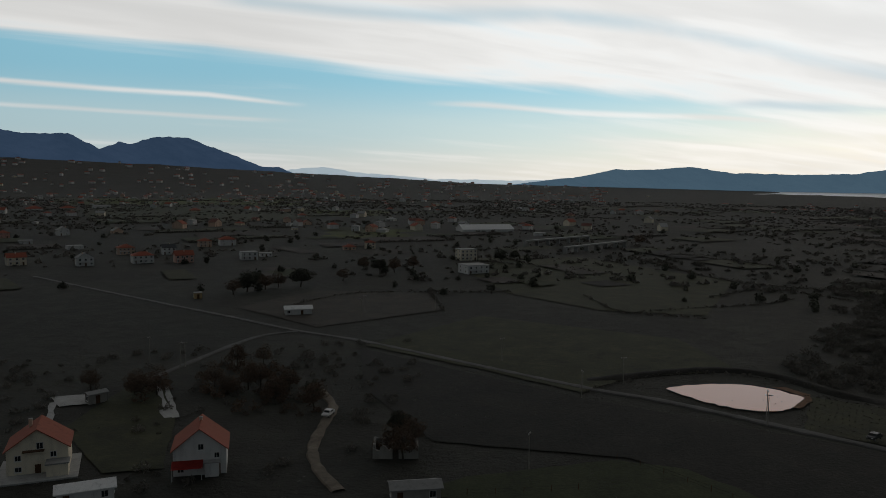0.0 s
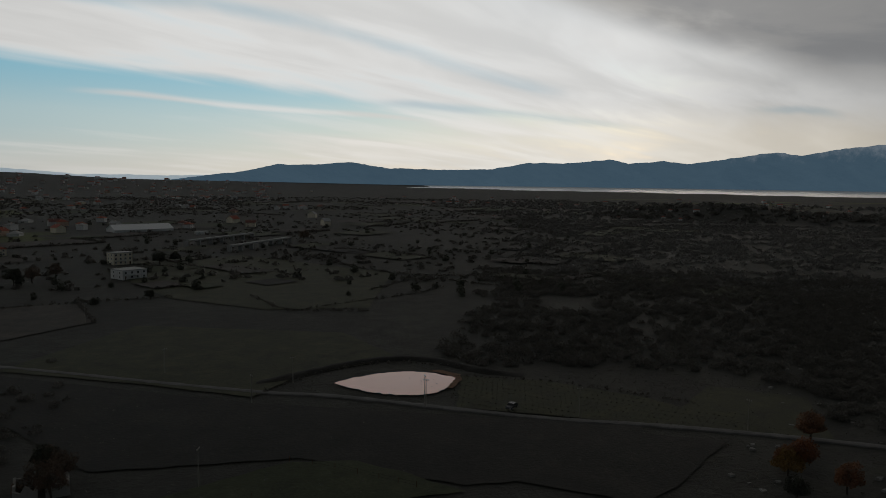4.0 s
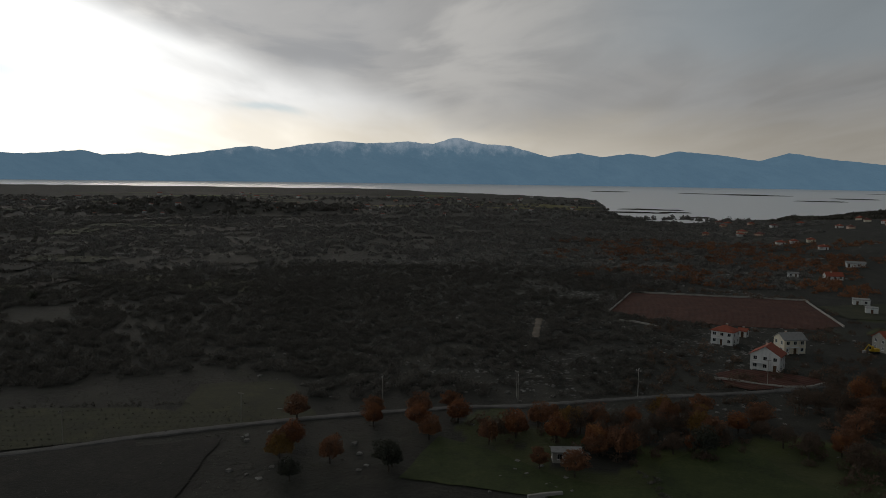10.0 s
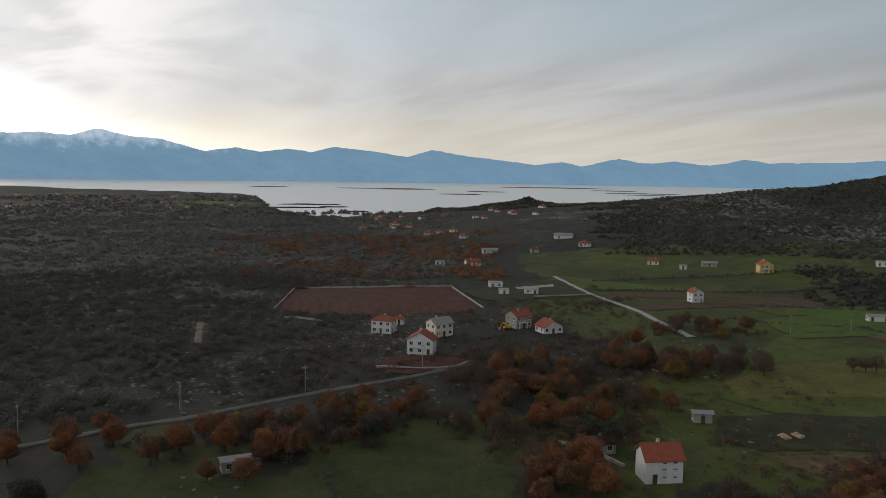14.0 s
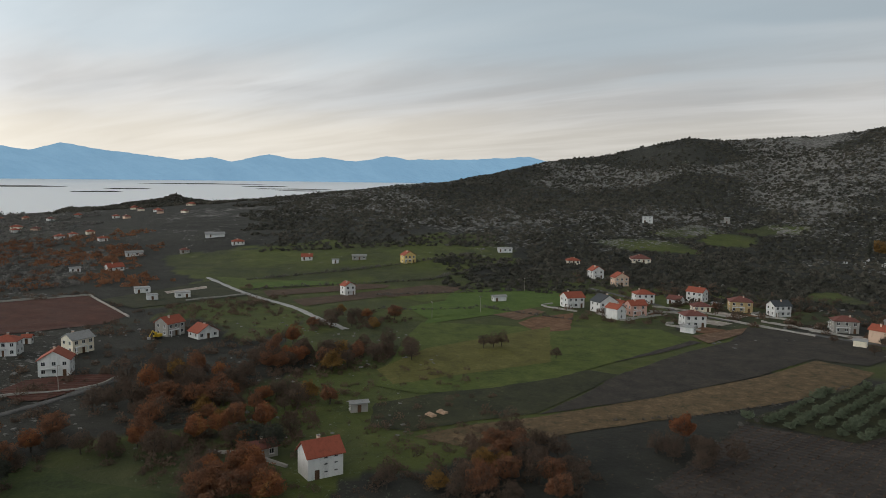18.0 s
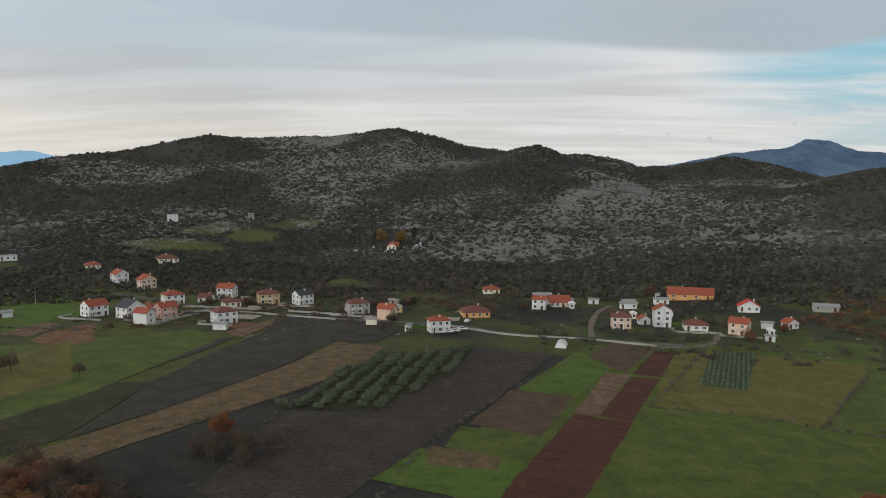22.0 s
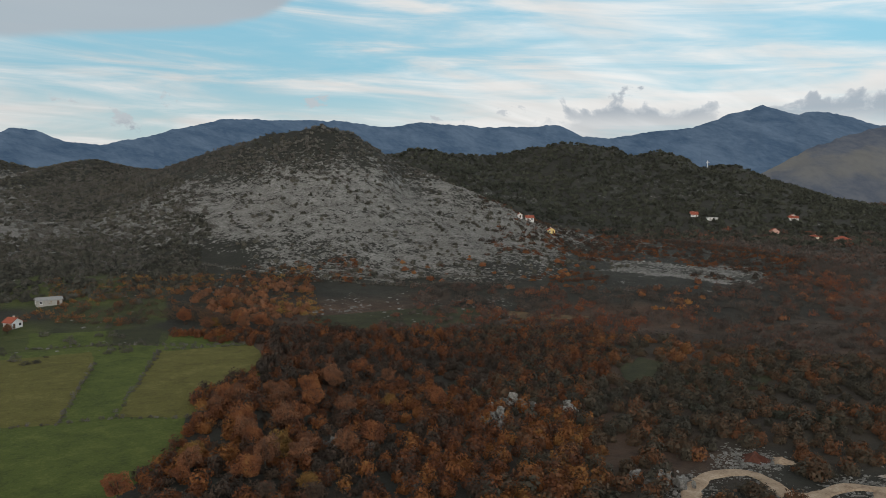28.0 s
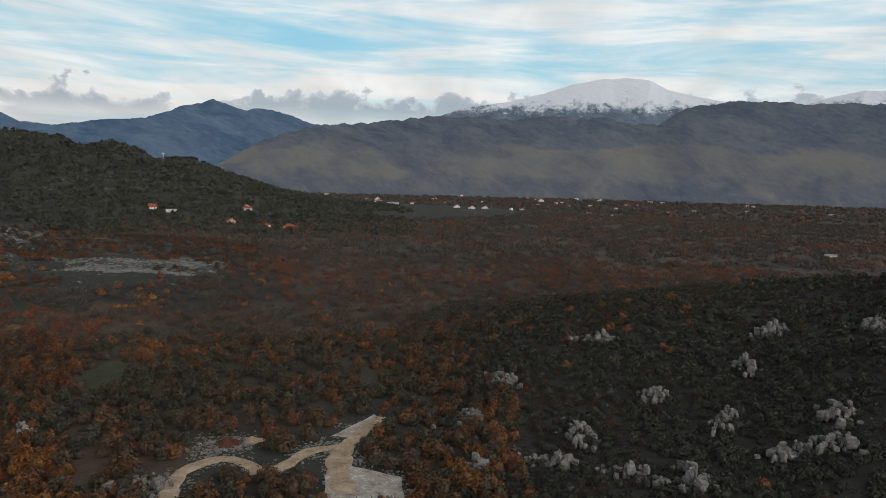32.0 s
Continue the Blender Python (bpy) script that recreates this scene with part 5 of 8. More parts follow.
def tree_proto(kind, variant):
    mat, r, tall, leaves, label = TREE_KINDS[kind]
    rnd = random.Random(hash_of(kind) + variant * 17)
    root = new("tree" if kind != "olive" else "olive_tree")
    tagged(root, label, "tree", "trees of the belts and copses" if kind != "olive" else "olive trees of the grove", "")
    bm = bmesh.new()
    top = r * tall * 1.35
    lean = Vector((rnd.uniform(-0.2, 0.2), rnd.uniform(-0.2, 0.2), 0))
    fork = lean + Vector((0, 0, top * 0.38))
    cone(bm, (0, 0, -0.3), fork, r * 0.085, r * 0.06)
    tips = []
    for k in range(6):
        a = k * 1.05 + rnd.uniform(-0.3, 0.3)
        tip = fork + Vector((math.cos(a) * r * 0.62, math.sin(a) * r * 0.62, top * rnd.uniform(0.18, 0.5)))
        cone(bm, fork - Vector((0, 0, 0.2)), tip, r * 0.045, r * 0.012, 5)
        tips.append(tip)
    tips.append(fork + Vector((0, 0, top * 0.5)))
    cone(bm, fork, tips[-1], r * 0.05, r * 0.012, 5)
    part("trunk", bm, M["bark"], root)
    # crown: leaves on an uneven egg, thicker outside, with hollows between the boughs
    rng = np.random.default_rng(rnd.randrange(9999))
    d = rng.normal(size=(leaves, 3))
    d /= np.linalg.norm(d, axis=1)[:, None]
    lumps = 1.0 + sum(0.13 * np.sin(d @ rng.normal(size=3) * f + rng.uniform(0, 6.28)) for f in (2.2, 2.8, 3.6, 4.4, 5.5))
    reach = lumps * (0.45 + 0.55 * np.sqrt(rng.random(leaves)))
    low = np.where(d[:, 2] < 0, 0.55, 1.0)
    c = np.stack([d[:, 0] * r * reach, d[:, 1] * r * reach, top * 0.56 + d[:, 2] * low * top * 0.46 * reach], -1)
    t1 = rng.normal(size=d.shape)
    t1 /= np.linalg.norm(t1, axis=1)[:, None]
    t2 = np.cross(t1, rng.normal(size=d.shape))
    t2 /= np.linalg.norm(t2, axis=1)[:, None] + 1e-9
    leaf = (rng.uniform(0.09, 0.19, leaves) * (0.8 if kind == "brown" else 1.0))[:, None]
    v = np.stack([c + t1 * leaf * 1.3, c - t1 * leaf * 0.6 + t2 * leaf, c - t1 * leaf * 0.6 - t2 * leaf], 1).reshape(-1, 3)
    bough = 0.45 + 0.3 * np.sin(d @ rng.normal(size=3) * 3.2 + 1.0) + rng.uniform(-0.1, 0.1, leaves)
    crown = big_mesh("crown", v, np.arange(len(v)).reshape(-1, 3), M[mat], {"tint": np.repeat(np.clip(bough, 0, 1), 3)})
    crown.parent = root
    return root


def hash_of(text):
    return sum(ord(c) * (k + 3) for k, c in enumerate(text))


USED = set()


def tree(kind, x, y, scale=None, seed=None):
    rnd = random.Random(int(x * 31 + y * 17) if seed is None else seed)
    key = (kind, rnd.randrange(3))
    z = float(ground_z(np.array([x]), np.array([y]))[0])
    s = scale or rnd.uniform(0.72, 1.18)
    m = Matrix.Translation((x, y, z)) @ pose(0, 0, 0, 0, 0, rnd.uniform(0, 360)) @ Matrix.Diagonal((s, s, s * rnd.uniform(0.88, 1.12), 1))
    if key not in PROTO:
        PROTO[key] = tree_proto(*key)
        PROTO[key].matrix_basis = m
        return PROTO[key]
    ob = copy_thing(PROTO[key], Matrix.Identity(4))
    ob.matrix_basis = m
    return ob


def copse(kind, count, poly):
    """Trees strewn over a piece of ground, with a few of other colours and low brush between."""
    rnd = random.Random(count * 7 + int(poly[0][0]))
    xs, ys = [p[0] for p in poly], [p[1] for p in poly]
    placed = []
    tries = 0
    mixes = dict(russet=["russet"] * 3 + ["orange", "brown", "brown", "brown", "brown", "yellow"], orange=["orange"] * 4 + ["russet"] * 4 + ["yellow", "brown"], brown=["brown"] * 5 + ["green"])
    while len(placed) < count and tries < 6000:
        tries += 1
        x, y = rnd.uniform(min(xs), max(xs)), rnd.uniform(min(ys), max(ys))
        if not inside(np.array([x]), np.array([y]), poly)[0] or any((x - p) ** 2 + (y - q) ** 2 < 7 for p, q in placed):
            continue
        placed.append((x, y))
        tree(rnd.choice(mixes[kind]), x, y)
    bx, by = strewn(poly, 4.4, count, None)
    if len(bx):
        rng = np.random.default_rng(count)
        growth("undergrowth", "low tangled brown undergrowth below the trees", "brush", bx, by, rng.uniform(0.8, 1.7, len(bx)), rng.uniform(0.8, 1.3, len(bx)), 80, "leaf_brown", count, None, 0.30, True)


def hedge(line):
    pts = smooth_line(line, 2.2)
    rng = np.random.default_rng(len(pts))
    x = np.array([p.x for p in pts]) + rng.uniform(-0.7, 0.7, len(pts))
    y = np.array([p.y for p in pts]) + rng.uniform(-0.7, 0.7, len(pts))
    far = np.clip(np.hypot(x, y) / 300, 0.8, 2.2)
    growth("hedge", "thin ragged dark hedgerow along a field edge", "hedge", x, y, rng.uniform(0.5, 1.1, len(pts)) * far, rng.uniform(0.6, 1.1, len(pts)), 40, "leaf_scrub", len(pts), None, 0.4, True)


# ---- wild cover ----
def cover(name, label, category, poly, spacing, size, per, mat, seed, clump=0.0, tall=(0.6, 1.0), leaf=0.55, free=(), patch=40.0, flat=False, thin=False, above=None, warm=0.0):
    x, y = strewn(poly, spacing, seed, [*free, RED_FIELD, YARD, *HILL_MEADOWS], clump, patch)
    if flat:
        low = ground_z(x, y) < 6.0
        x, y = x[low], y[low]
    if above is not None:
        high = ground_z(x, y) > above + 14 * (fbm(x, y, 60, seed, 3) - 0.5)
        x, y = x[high], y[high]
    rng = np.random.default_rng(seed + 1)
    growth(name, label, category, x, y, rng.uniform(size[0], size[1], len(x)), rng.uniform(tall[0], tall[1], len(x)), per, mat, seed,
           np.clip(fbm(x, y, 60, seed + 5, 3) * 1.1 - 0.08 + warm + rng.uniform(-0.42, 0.42, len(x)), 0, 1), leaf, thin)


GLADE = sector(32, 332, 36, 372, 5)
# open ground kept clear of brush
RED_FIELD = [(388.4, 100.0), (408.4, 21.1), (346.2, 3.5), (332.2, 12.4), (323.1, 39.7), (320.0, 72.9), (330.8, 93.9)]
YARD = [(394.4, 15.1), (444.5, -39.8), (388.6, -56.9), (365.9, 0.8)]
cover("scrub", "leafless grey-brown scrub on stony ground", "scrub", sector(27, 226, 54, 480), 3.4, (0.9, 2.1), 120, "leaf_scrub", 31, 0.32, leaf=0.24, free=[GLADE], thin=True)
cover("scrub", "leafless grey-brown scrub on stony ground", "scrub", sector(50, 205, 78, 500), 2.9, (0.7, 1.9), 100, "leaf_scrub", 32, 0.30, leaf=0.25, thin=True)
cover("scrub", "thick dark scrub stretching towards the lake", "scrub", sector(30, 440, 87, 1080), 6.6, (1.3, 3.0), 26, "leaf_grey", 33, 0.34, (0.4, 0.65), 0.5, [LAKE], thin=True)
cover("scrub", "russet oak scrub beyond the red field", "scrub", sector(70, 450, 92, 720), 7.0, (1.6, 3.4), 60, "leaf_russet", 34, 0.44, (0.5, 0.8), 0.3, thin=True)
cover("far_scrub", "dark far scrub and hedges of the plain", "scrub", sector(-33, 400, 34, 2000), 13.0, (1.0, 2.8), 14, "leaf_scrub", 35, 0.46, (0.4, 0.7), patch=130)
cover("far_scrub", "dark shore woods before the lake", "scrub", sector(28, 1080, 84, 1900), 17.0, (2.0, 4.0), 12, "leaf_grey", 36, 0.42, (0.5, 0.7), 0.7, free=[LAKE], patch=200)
# hill scrub
cover("hill_scrub", "dark evergreen scrub over the village hill", "scrub", sector(98, 440, 181, 1190), 4.4, (0.8, 1.8), 14, "leaf_hill", 41, 0.36, (0.5, 0.8), 0.7, [sector(88, 330, 118, 540)], patch=70)
cover("hill_scrub", "dark scrub above the village gardens", "scrub", sector(112, 405, 183, 520), 3.9, (0.9, 2.0), 30, "leaf_hill", 42, 0.38, (0.5, 0.8), patch=60)
cover("hill_scrub", "small round bushes dotting the scree", "scrub", sector(184, 425, 212, 720), 8.0, (0.7, 1.7), 26, "leaf_hill", 43, 0.40, (0.7, 1.0))
cover("hill_scrub", "dark wooded ridge across the valley", "scrub", sector(193, 860, 236, 1450), 7.5, (1.8, 3.6), 16, "leaf_green", 44, 0.22, (0.5, 0.8), 0.7)
cover("hill_scrub", "dark evergreen maquis on the rocky slope", "scrub", sector(239, 124, 276, 235), 2.3, (0.7, 1.8), 120, "leaf_green", 45, 0.28, (0.6, 1.0), 0.2)
cover("hill_scrub", "dark evergreen maquis higher on the rocky slope", "scrub", sector(240, 230, 276, 400), 3.2, (0.9, 2.0), 60, "leaf_green", 103, 0.28, (0.6, 1.0), 0.3)
cover("hill_scrub", "dark scrub on the small round hill", "scrub", sector(86, 1010, 106, 1330), 5.0, (1.5, 3.0), 16, "leaf_hill", 46, 0.0, (0.5, 0.8), 0.7)
cover("hill_scrub", "scrub on the low knoll in the plain", "scrub", sector(37, 1130, 56, 1400), 14.0, (3.0, 5.5), 24, "leaf_scrub", 47, 0.3)
# the wood in the valley
QUARRY = [(-85.8, -117.9), (-99.4, -135.2), (-112.6, -138.3), (-123.2, -146.5), (-133.5, -134.0), (-123.3, -122.2), (-132.1, -118.6), (-146.3, -123.3), (-164.9, -121.4), (-162.4, -115.0), (-140.1, -107.7), (-130.3, -99.5), (-133.5, -88.7), (-117.3, -78.2), (-106.4, -91.9), (-118.9, -100.7), (-115.7, -112.4), (-111.0, -128.8), (-90.4, -112.1)]
PASTURES = [[(21.8, -145.4), (11.3, -159.9), (4.6, -172.3), (-2.5, -194.8), (-4.5, -220.7), (-13.9, -239.0), (-27.7, -256.0), (-34.4, -283.6), (-21.2, -292.7), (-1.7, -311.8), (1.5, -334.9), (25.1, -354.5), (54.6, -343.7), (88.8, -279.6), (51.9, -135.8)]]
OPEN = [[(-70.7, -400.3), (-143.0, -384.7), (-138.7, -316.7), (-112.7, -274.8), (-76.5, -280.9), (-65.7, -315.5)], [(-149.5, -369.2), (-185.3, -374.9), (-201.0, -332.1), (-182.3, -296.6), (-149.6, -304.0)], [(-143.0, -218.7), (-158.4, -228.7), (-161.4, -217.2), (-141.8, -195.5), (-132.8, -198.5)]]
SCREE = [az_point(a, d) for a, d in ((211.5, 500), (213, 478), (216, 472), (219, 480), (224, 492), (221, 508), (217, 520), (213, 516))]
cover("wood", "dense oak wood in orange, russet and brown leaf", "wood", sector(177, 118, 212, 315), 3.3, (1.1, 2.2), 300, "leaf_wood", 51, 0.16, (0.95, 1.5), 0.155, [QUARRY, *PASTURES], warm=-0.04)
cover("wood", "brown and russet oak wood in late leaf", "wood", sector(203, 125, 246, 315), 3.9, (1.2, 2.5), 280, "leaf_mixed", 52, 0.26, (0.8, 1.3), 0.16, [QUARRY, *OPEN], warm=-0.06)
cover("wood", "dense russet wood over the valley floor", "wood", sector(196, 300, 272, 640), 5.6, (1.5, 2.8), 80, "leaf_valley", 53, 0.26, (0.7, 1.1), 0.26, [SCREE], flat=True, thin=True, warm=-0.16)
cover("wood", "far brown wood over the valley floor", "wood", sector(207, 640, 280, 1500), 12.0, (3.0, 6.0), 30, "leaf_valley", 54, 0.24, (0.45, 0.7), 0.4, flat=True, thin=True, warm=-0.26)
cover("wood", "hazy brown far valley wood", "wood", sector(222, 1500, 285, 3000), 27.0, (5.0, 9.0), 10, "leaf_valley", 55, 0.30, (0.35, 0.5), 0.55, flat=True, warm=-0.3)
cover("wood", "orange oaks along the foot of the scree", "wood", sector(181, 345, 204, 410), 6.0, (1.4, 2.6), 160, "leaf_russet", 56, 0.48, (0.7, 1.0), 0.24, free=OPEN)


# ---- limestone ----
def boulders(x, y, size, seed, label):
    """Angular blocks sunk in the slope, all in one mesh."""
    rng = np.random.default_rng(seed)
    base = np.array([(-1, -1, -0.6), (1, -1, -0.6), (1, 1, -0.6), (-1, 1, -0.6), (-0.7, -0.75, 0.6), (0.75, -0.7, 0.5), (0.65, 0.7, 0.7), (-0.7, 0.65, 0.55)])
    quads = np.array([(0, 1, 5, 4), (1, 2, 6, 5), (2, 3, 7, 6), (3, 0, 4, 7), (4, 5, 6, 7)])
    n = len(x)
    v = base[None] * (1 + rng.uniform(-0.35, 0.35, (n, 8, 3))) * (size * rng.uniform(0.6, 1.3, n))[:, None, None]
    v[:, :, 2] *= rng.uniform(0.4, 0.9, n)[:, None]
    a = rng.uniform(0, 6.28, n)
    vx = v[:, :, 0] * np.cos(a)[:, None] - v[:, :, 1] * np.sin(a)[:, None] + x[:, None]
    vy = v[:, :, 0] * np.sin(a)[:, None] + v[:, :, 1] * np.cos(a)[:, None] + y[:, None]
    vz = v[:, :, 2] + ground_z(x, y)[:, None] + 0.1 * size[:, None]
    f = (quads[None] + 8 * np.arange(n)[:, None, None]).reshape(-1, 4)
    tagged(big_mesh("boulders", np.stack([vx, vy, vz], -1).reshape(-1, 3), f, M["limestone"]), label, "rocks", kind="stuff")


def stony(poly, spacing, size, seed, label, least=0.4):
    x, y = strewn(poly, spacing, seed)
    z = ground_z(x, y)
    ok = rock_share(x, y, z) + np.random.default_rng(seed).uniform(-0.2, 0.2, len(x)) > least
    x, y = x[ok], y[ok]
    boulders(x, y, np.random.default_rng(seed + 2).uniform(size[0], size[1], len(x)), seed, label)


stony(sector(183, 425, 212, 720), 3.0, (0.25, 0.75), 61, "pale limestone blocks strewn over the scree slope")
stony(sector(100, 450, 182, 1150), 5.2, (0.4, 1.3), 62, "grey limestone outcrops breaking through hill scrub", 0.42)
stony(sector(240, 130, 277, 400), 2.6, (0.3, 1.2), 63, "rugged white limestone blocks among evergreen bushes", 0.36)
stony(sector(211, 440, 224, 540), 3.4, (0.4, 1.0), 64, "patch of bare white limestone in the wood", 0.48)
stony(sector(183, 310, 207, 430), 6.0, (0.4, 0.9), 65, "scattered stones on rough pasture", 0.25)
sx_, sy_ = strewn(sector(48, 210, 86, 620), 4.6, 66, [RED_FIELD, YARD], 0.55, 45)
boulders(sx_, sy_, np.random.default_rng(66).uniform(0.25, 0.75, len(sx_)), 66, "grey stones and old field walls in the scrub")
cover("wood", "russet crowns scattered through the slope bushes", "wood", sector(238, 135, 262, 330), 15.0, (1.2, 2.2), 300, "leaf_russet", 57, 0.45, (0.8, 1.2), 0.16)
cover("wood", "crimson oaks in drifts across the valley wood", "wood", sector(204, 300, 262, 560), 17.0, (1.5, 2.6), 90, "leaf_russet", 58, 0.50, (0.6, 0.9), 0.26, [SCREE], flat=True)

# growth round the rocky hill
cover("hill_scrub", "brown and green brush over the top of the rocky hill", "scrub", sector(183, 480, 212, 760), 4.2, (0.8, 2.0), 30, "leaf_scrub", 91, 0.40, (0.5, 0.9), 0.4, patch=45, above=62)
cover("wood", "russet brush along the foot of the rocky hill", "wood", sector(203, 470, 227, 720), 5.2, (1.1, 2.4), 60, "leaf_wood", 92, 0.34, (0.6, 1.0), 0.32, [SCREE], thin=True, warm=-0.22)
cover("wood", "grey brush and russet oaks below the scree", "wood", sector(184, 315, 212, 450), 5.0, (0.8, 2.0), 90, "leaf_wood", 93, 0.46, (0.6, 1.0), 0.26, free=OPEN, thin=True, warm=-0.22)
cover("wood", "orange oaks below the scree", "wood", sector(196, 350, 222, 470), 13.0, (0.9, 2.4), 160, "leaf_orange", 94, 0.56, (0.7, 1.0), 0.22, [SCREE, *OPEN])
cover("wood", "dark evergreen clumps in the near wood", "wood", sector(200, 130, 246, 320), 10.0, (1.2, 2.4), 160, "leaf_green", 96, 0.52, (0.7, 1.0), 0.2, [QUARRY])
cover("hill_scrub", "grey-brown leafless brush between the evergreen bushes", "scrub", sector(237, 124, 276, 400), 2.9, (0.7, 1.7), 56, "leaf_wood", 101, 0.34, (0.6, 1.0), 0.24, thin=True, warm=-0.3)
cover("hill_scrub", "brown brush in the saddle beside the rocky hill", "scrub", sector(171, 420, 184.5, 860), 4.4, (1.0, 2.2), 30, "leaf_scrub", 102, 0.26, (0.6, 0.9), 0.45, thin=True)
cover("hill_scrub", "dark brush and low trees between the pastures and the scree", "scrub", sector(172, 345, 192, 425), 4.0, (0.8, 2.1), 70, "leaf_mixed", 104, 0.30, (0.7, 1.1), 0.26, OPEN, thin=True)


# ---- buildings ----
def box(bm, x0, x1, y0, y1, z0, z1):
    v = [bm.verts.new((x, y, z)) for x, y, z in ((x0, y0, z0), (x1, y0, z0), (x1, y1, z0), (x0, y1, z0), (x0, y0, z1), (x1, y0, z1), (x1, y1, z1), (x0, y1, z1))]
    for f in ((3, 2, 1, 0), (4, 5, 6, 7), (0, 1, 5, 4), (1, 2, 6, 5), (2, 3, 7, 6), (3, 0, 4, 7)):
        bm.faces.new([v[k] for k in f])


def boxed(name, mat, parent, *dims, label=""):
    bm = bmesh.new()
    box(bm, *dims)
    return part(name, bm, M[mat], parent, label)


HOUSE_WORDS = dict(white="white-rendered", cream="cream-rendered", yellow="yellow-painted", ochre="ochre-painted", pink="pink-painted", peach="peach-rendered", orange="orange-painted", stone="bare grey masonry")
ROOF_WORDS = dict(red="red tiled", bright="bright red metal", brown="dark brown-red tiled", grey="grey sheet", dark="dark grey tiled", flat="flat concrete", light="pale sheet-metal")


def window(root, x, z, y, side, w=1.0, h=1.05, ax="y"):
    """A window on a wall: frame, glass and sill."""
    out = -1 if side < 0 else 1
    bm = bmesh.new()
    t = 0.10
    for a0, a1, b0, b1 in ((-w / 2 - t, -w / 2, -h / 2 - t, h / 2 + t), (w / 2, w / 2 + t, -h / 2 - t, h / 2 + t), (-w / 2, w / 2, h / 2, h / 2 + t), (-w / 2, w / 2, -h / 2 - t, -h / 2), (-0.03, 0.03, -h / 2, h / 2)):
        ys = sorted((y, y + out * 0.07))
        if ax == "y":
            box(bm, x + a0, x + a1, ys[0], ys[1], z + b0, z + b1)
        else:
            box(bm, ys[0], ys[1], x + a0, x + a1, z + b0, z + b1)
    win = part("window", bm, M["frame"], root)
    if math.hypot(root.matrix_basis.translation.x, root.matrix_basis.translation.y) > 620:
        win.data.materials[0] = M["glass"]
        return win
    ys = sorted((y + out * 0.005, y + out * 0.035))
    if ax == "y":
        boxed("pane", "glass", win, x - w / 2, x + w / 2, ys[0], ys[1], z - h / 2, z + h / 2)
        boxed("sill", "trim", win, x - w / 2 - 0.15, x + w / 2 + 0.15, *sorted((y, y + out * 0.16)), z - h / 2 - t - 0.07, z - h / 2 - t)
    else:
        boxed("pane", "glass", win, ys[0], ys[1], x - w / 2, x + w / 2, z - h / 2, z + h / 2)
        boxed("sill", "trim", win, *sorted((y, y + out * 0.16)), x - w / 2 - 0.15, x + w / 2 + 0.15, z - h / 2 - t - 0.07, z - h / 2 - t)
    return win


def roof_mesh(kind, w, d, z, over, rise):
    """Roof slabs with thickness; the ridge runs along x."""
    bm = bmesh.new()
    W, D, t = w / 2 + over, d / 2 + over, 0.18
    if kind == "flat":
        box(bm, -W + over * 0.6, W - over * 0.6, -D + over * 0.6, D - over * 0.6, z, z + 0.3)
        return bm
    k = rise / (d / 2)
    e = z - k * over
    in_x = min(W, D) if kind == "hip" else 0.0
    for s in (-1, 1):
        lo = [(-W, s * D, e), (W, s * D, e), (W - in_x, 0, z + rise), (-W + in_x, 0, z + rise)]
        vs = [bm.verts.new(p) for p in lo] + [bm.verts.new((p[0], p[1], p[2] + t)) for p in lo]
        for f in ((0, 1, 2, 3), (7, 6, 5, 4), (0, 4, 5, 1), (1, 5, 6, 2), (2, 6, 7, 3), (3, 7, 4, 0)):
            bm.faces.new([vs[q] for q in f])
    if kind == "hip":
        for s in (-1, 1):
            lo = [(s * W, -D, e), (s * W, D, e), (s * (W - in_x), 0, z + rise)]
            vs = [bm.verts.new(p) for p in lo] + [bm.verts.new((p[0], p[1], p[2] + t)) for p in lo]
            for f in ((0, 1, 2), (5, 4, 3), (0, 3, 4, 1), (1, 4, 5, 2), (2, 5, 3, 0)):
                bm.faces.new([vs[q] for q in f])
    bmesh.ops.recalc_face_normals(bm, faces=bm.faces)
    return bm


HOMES = []


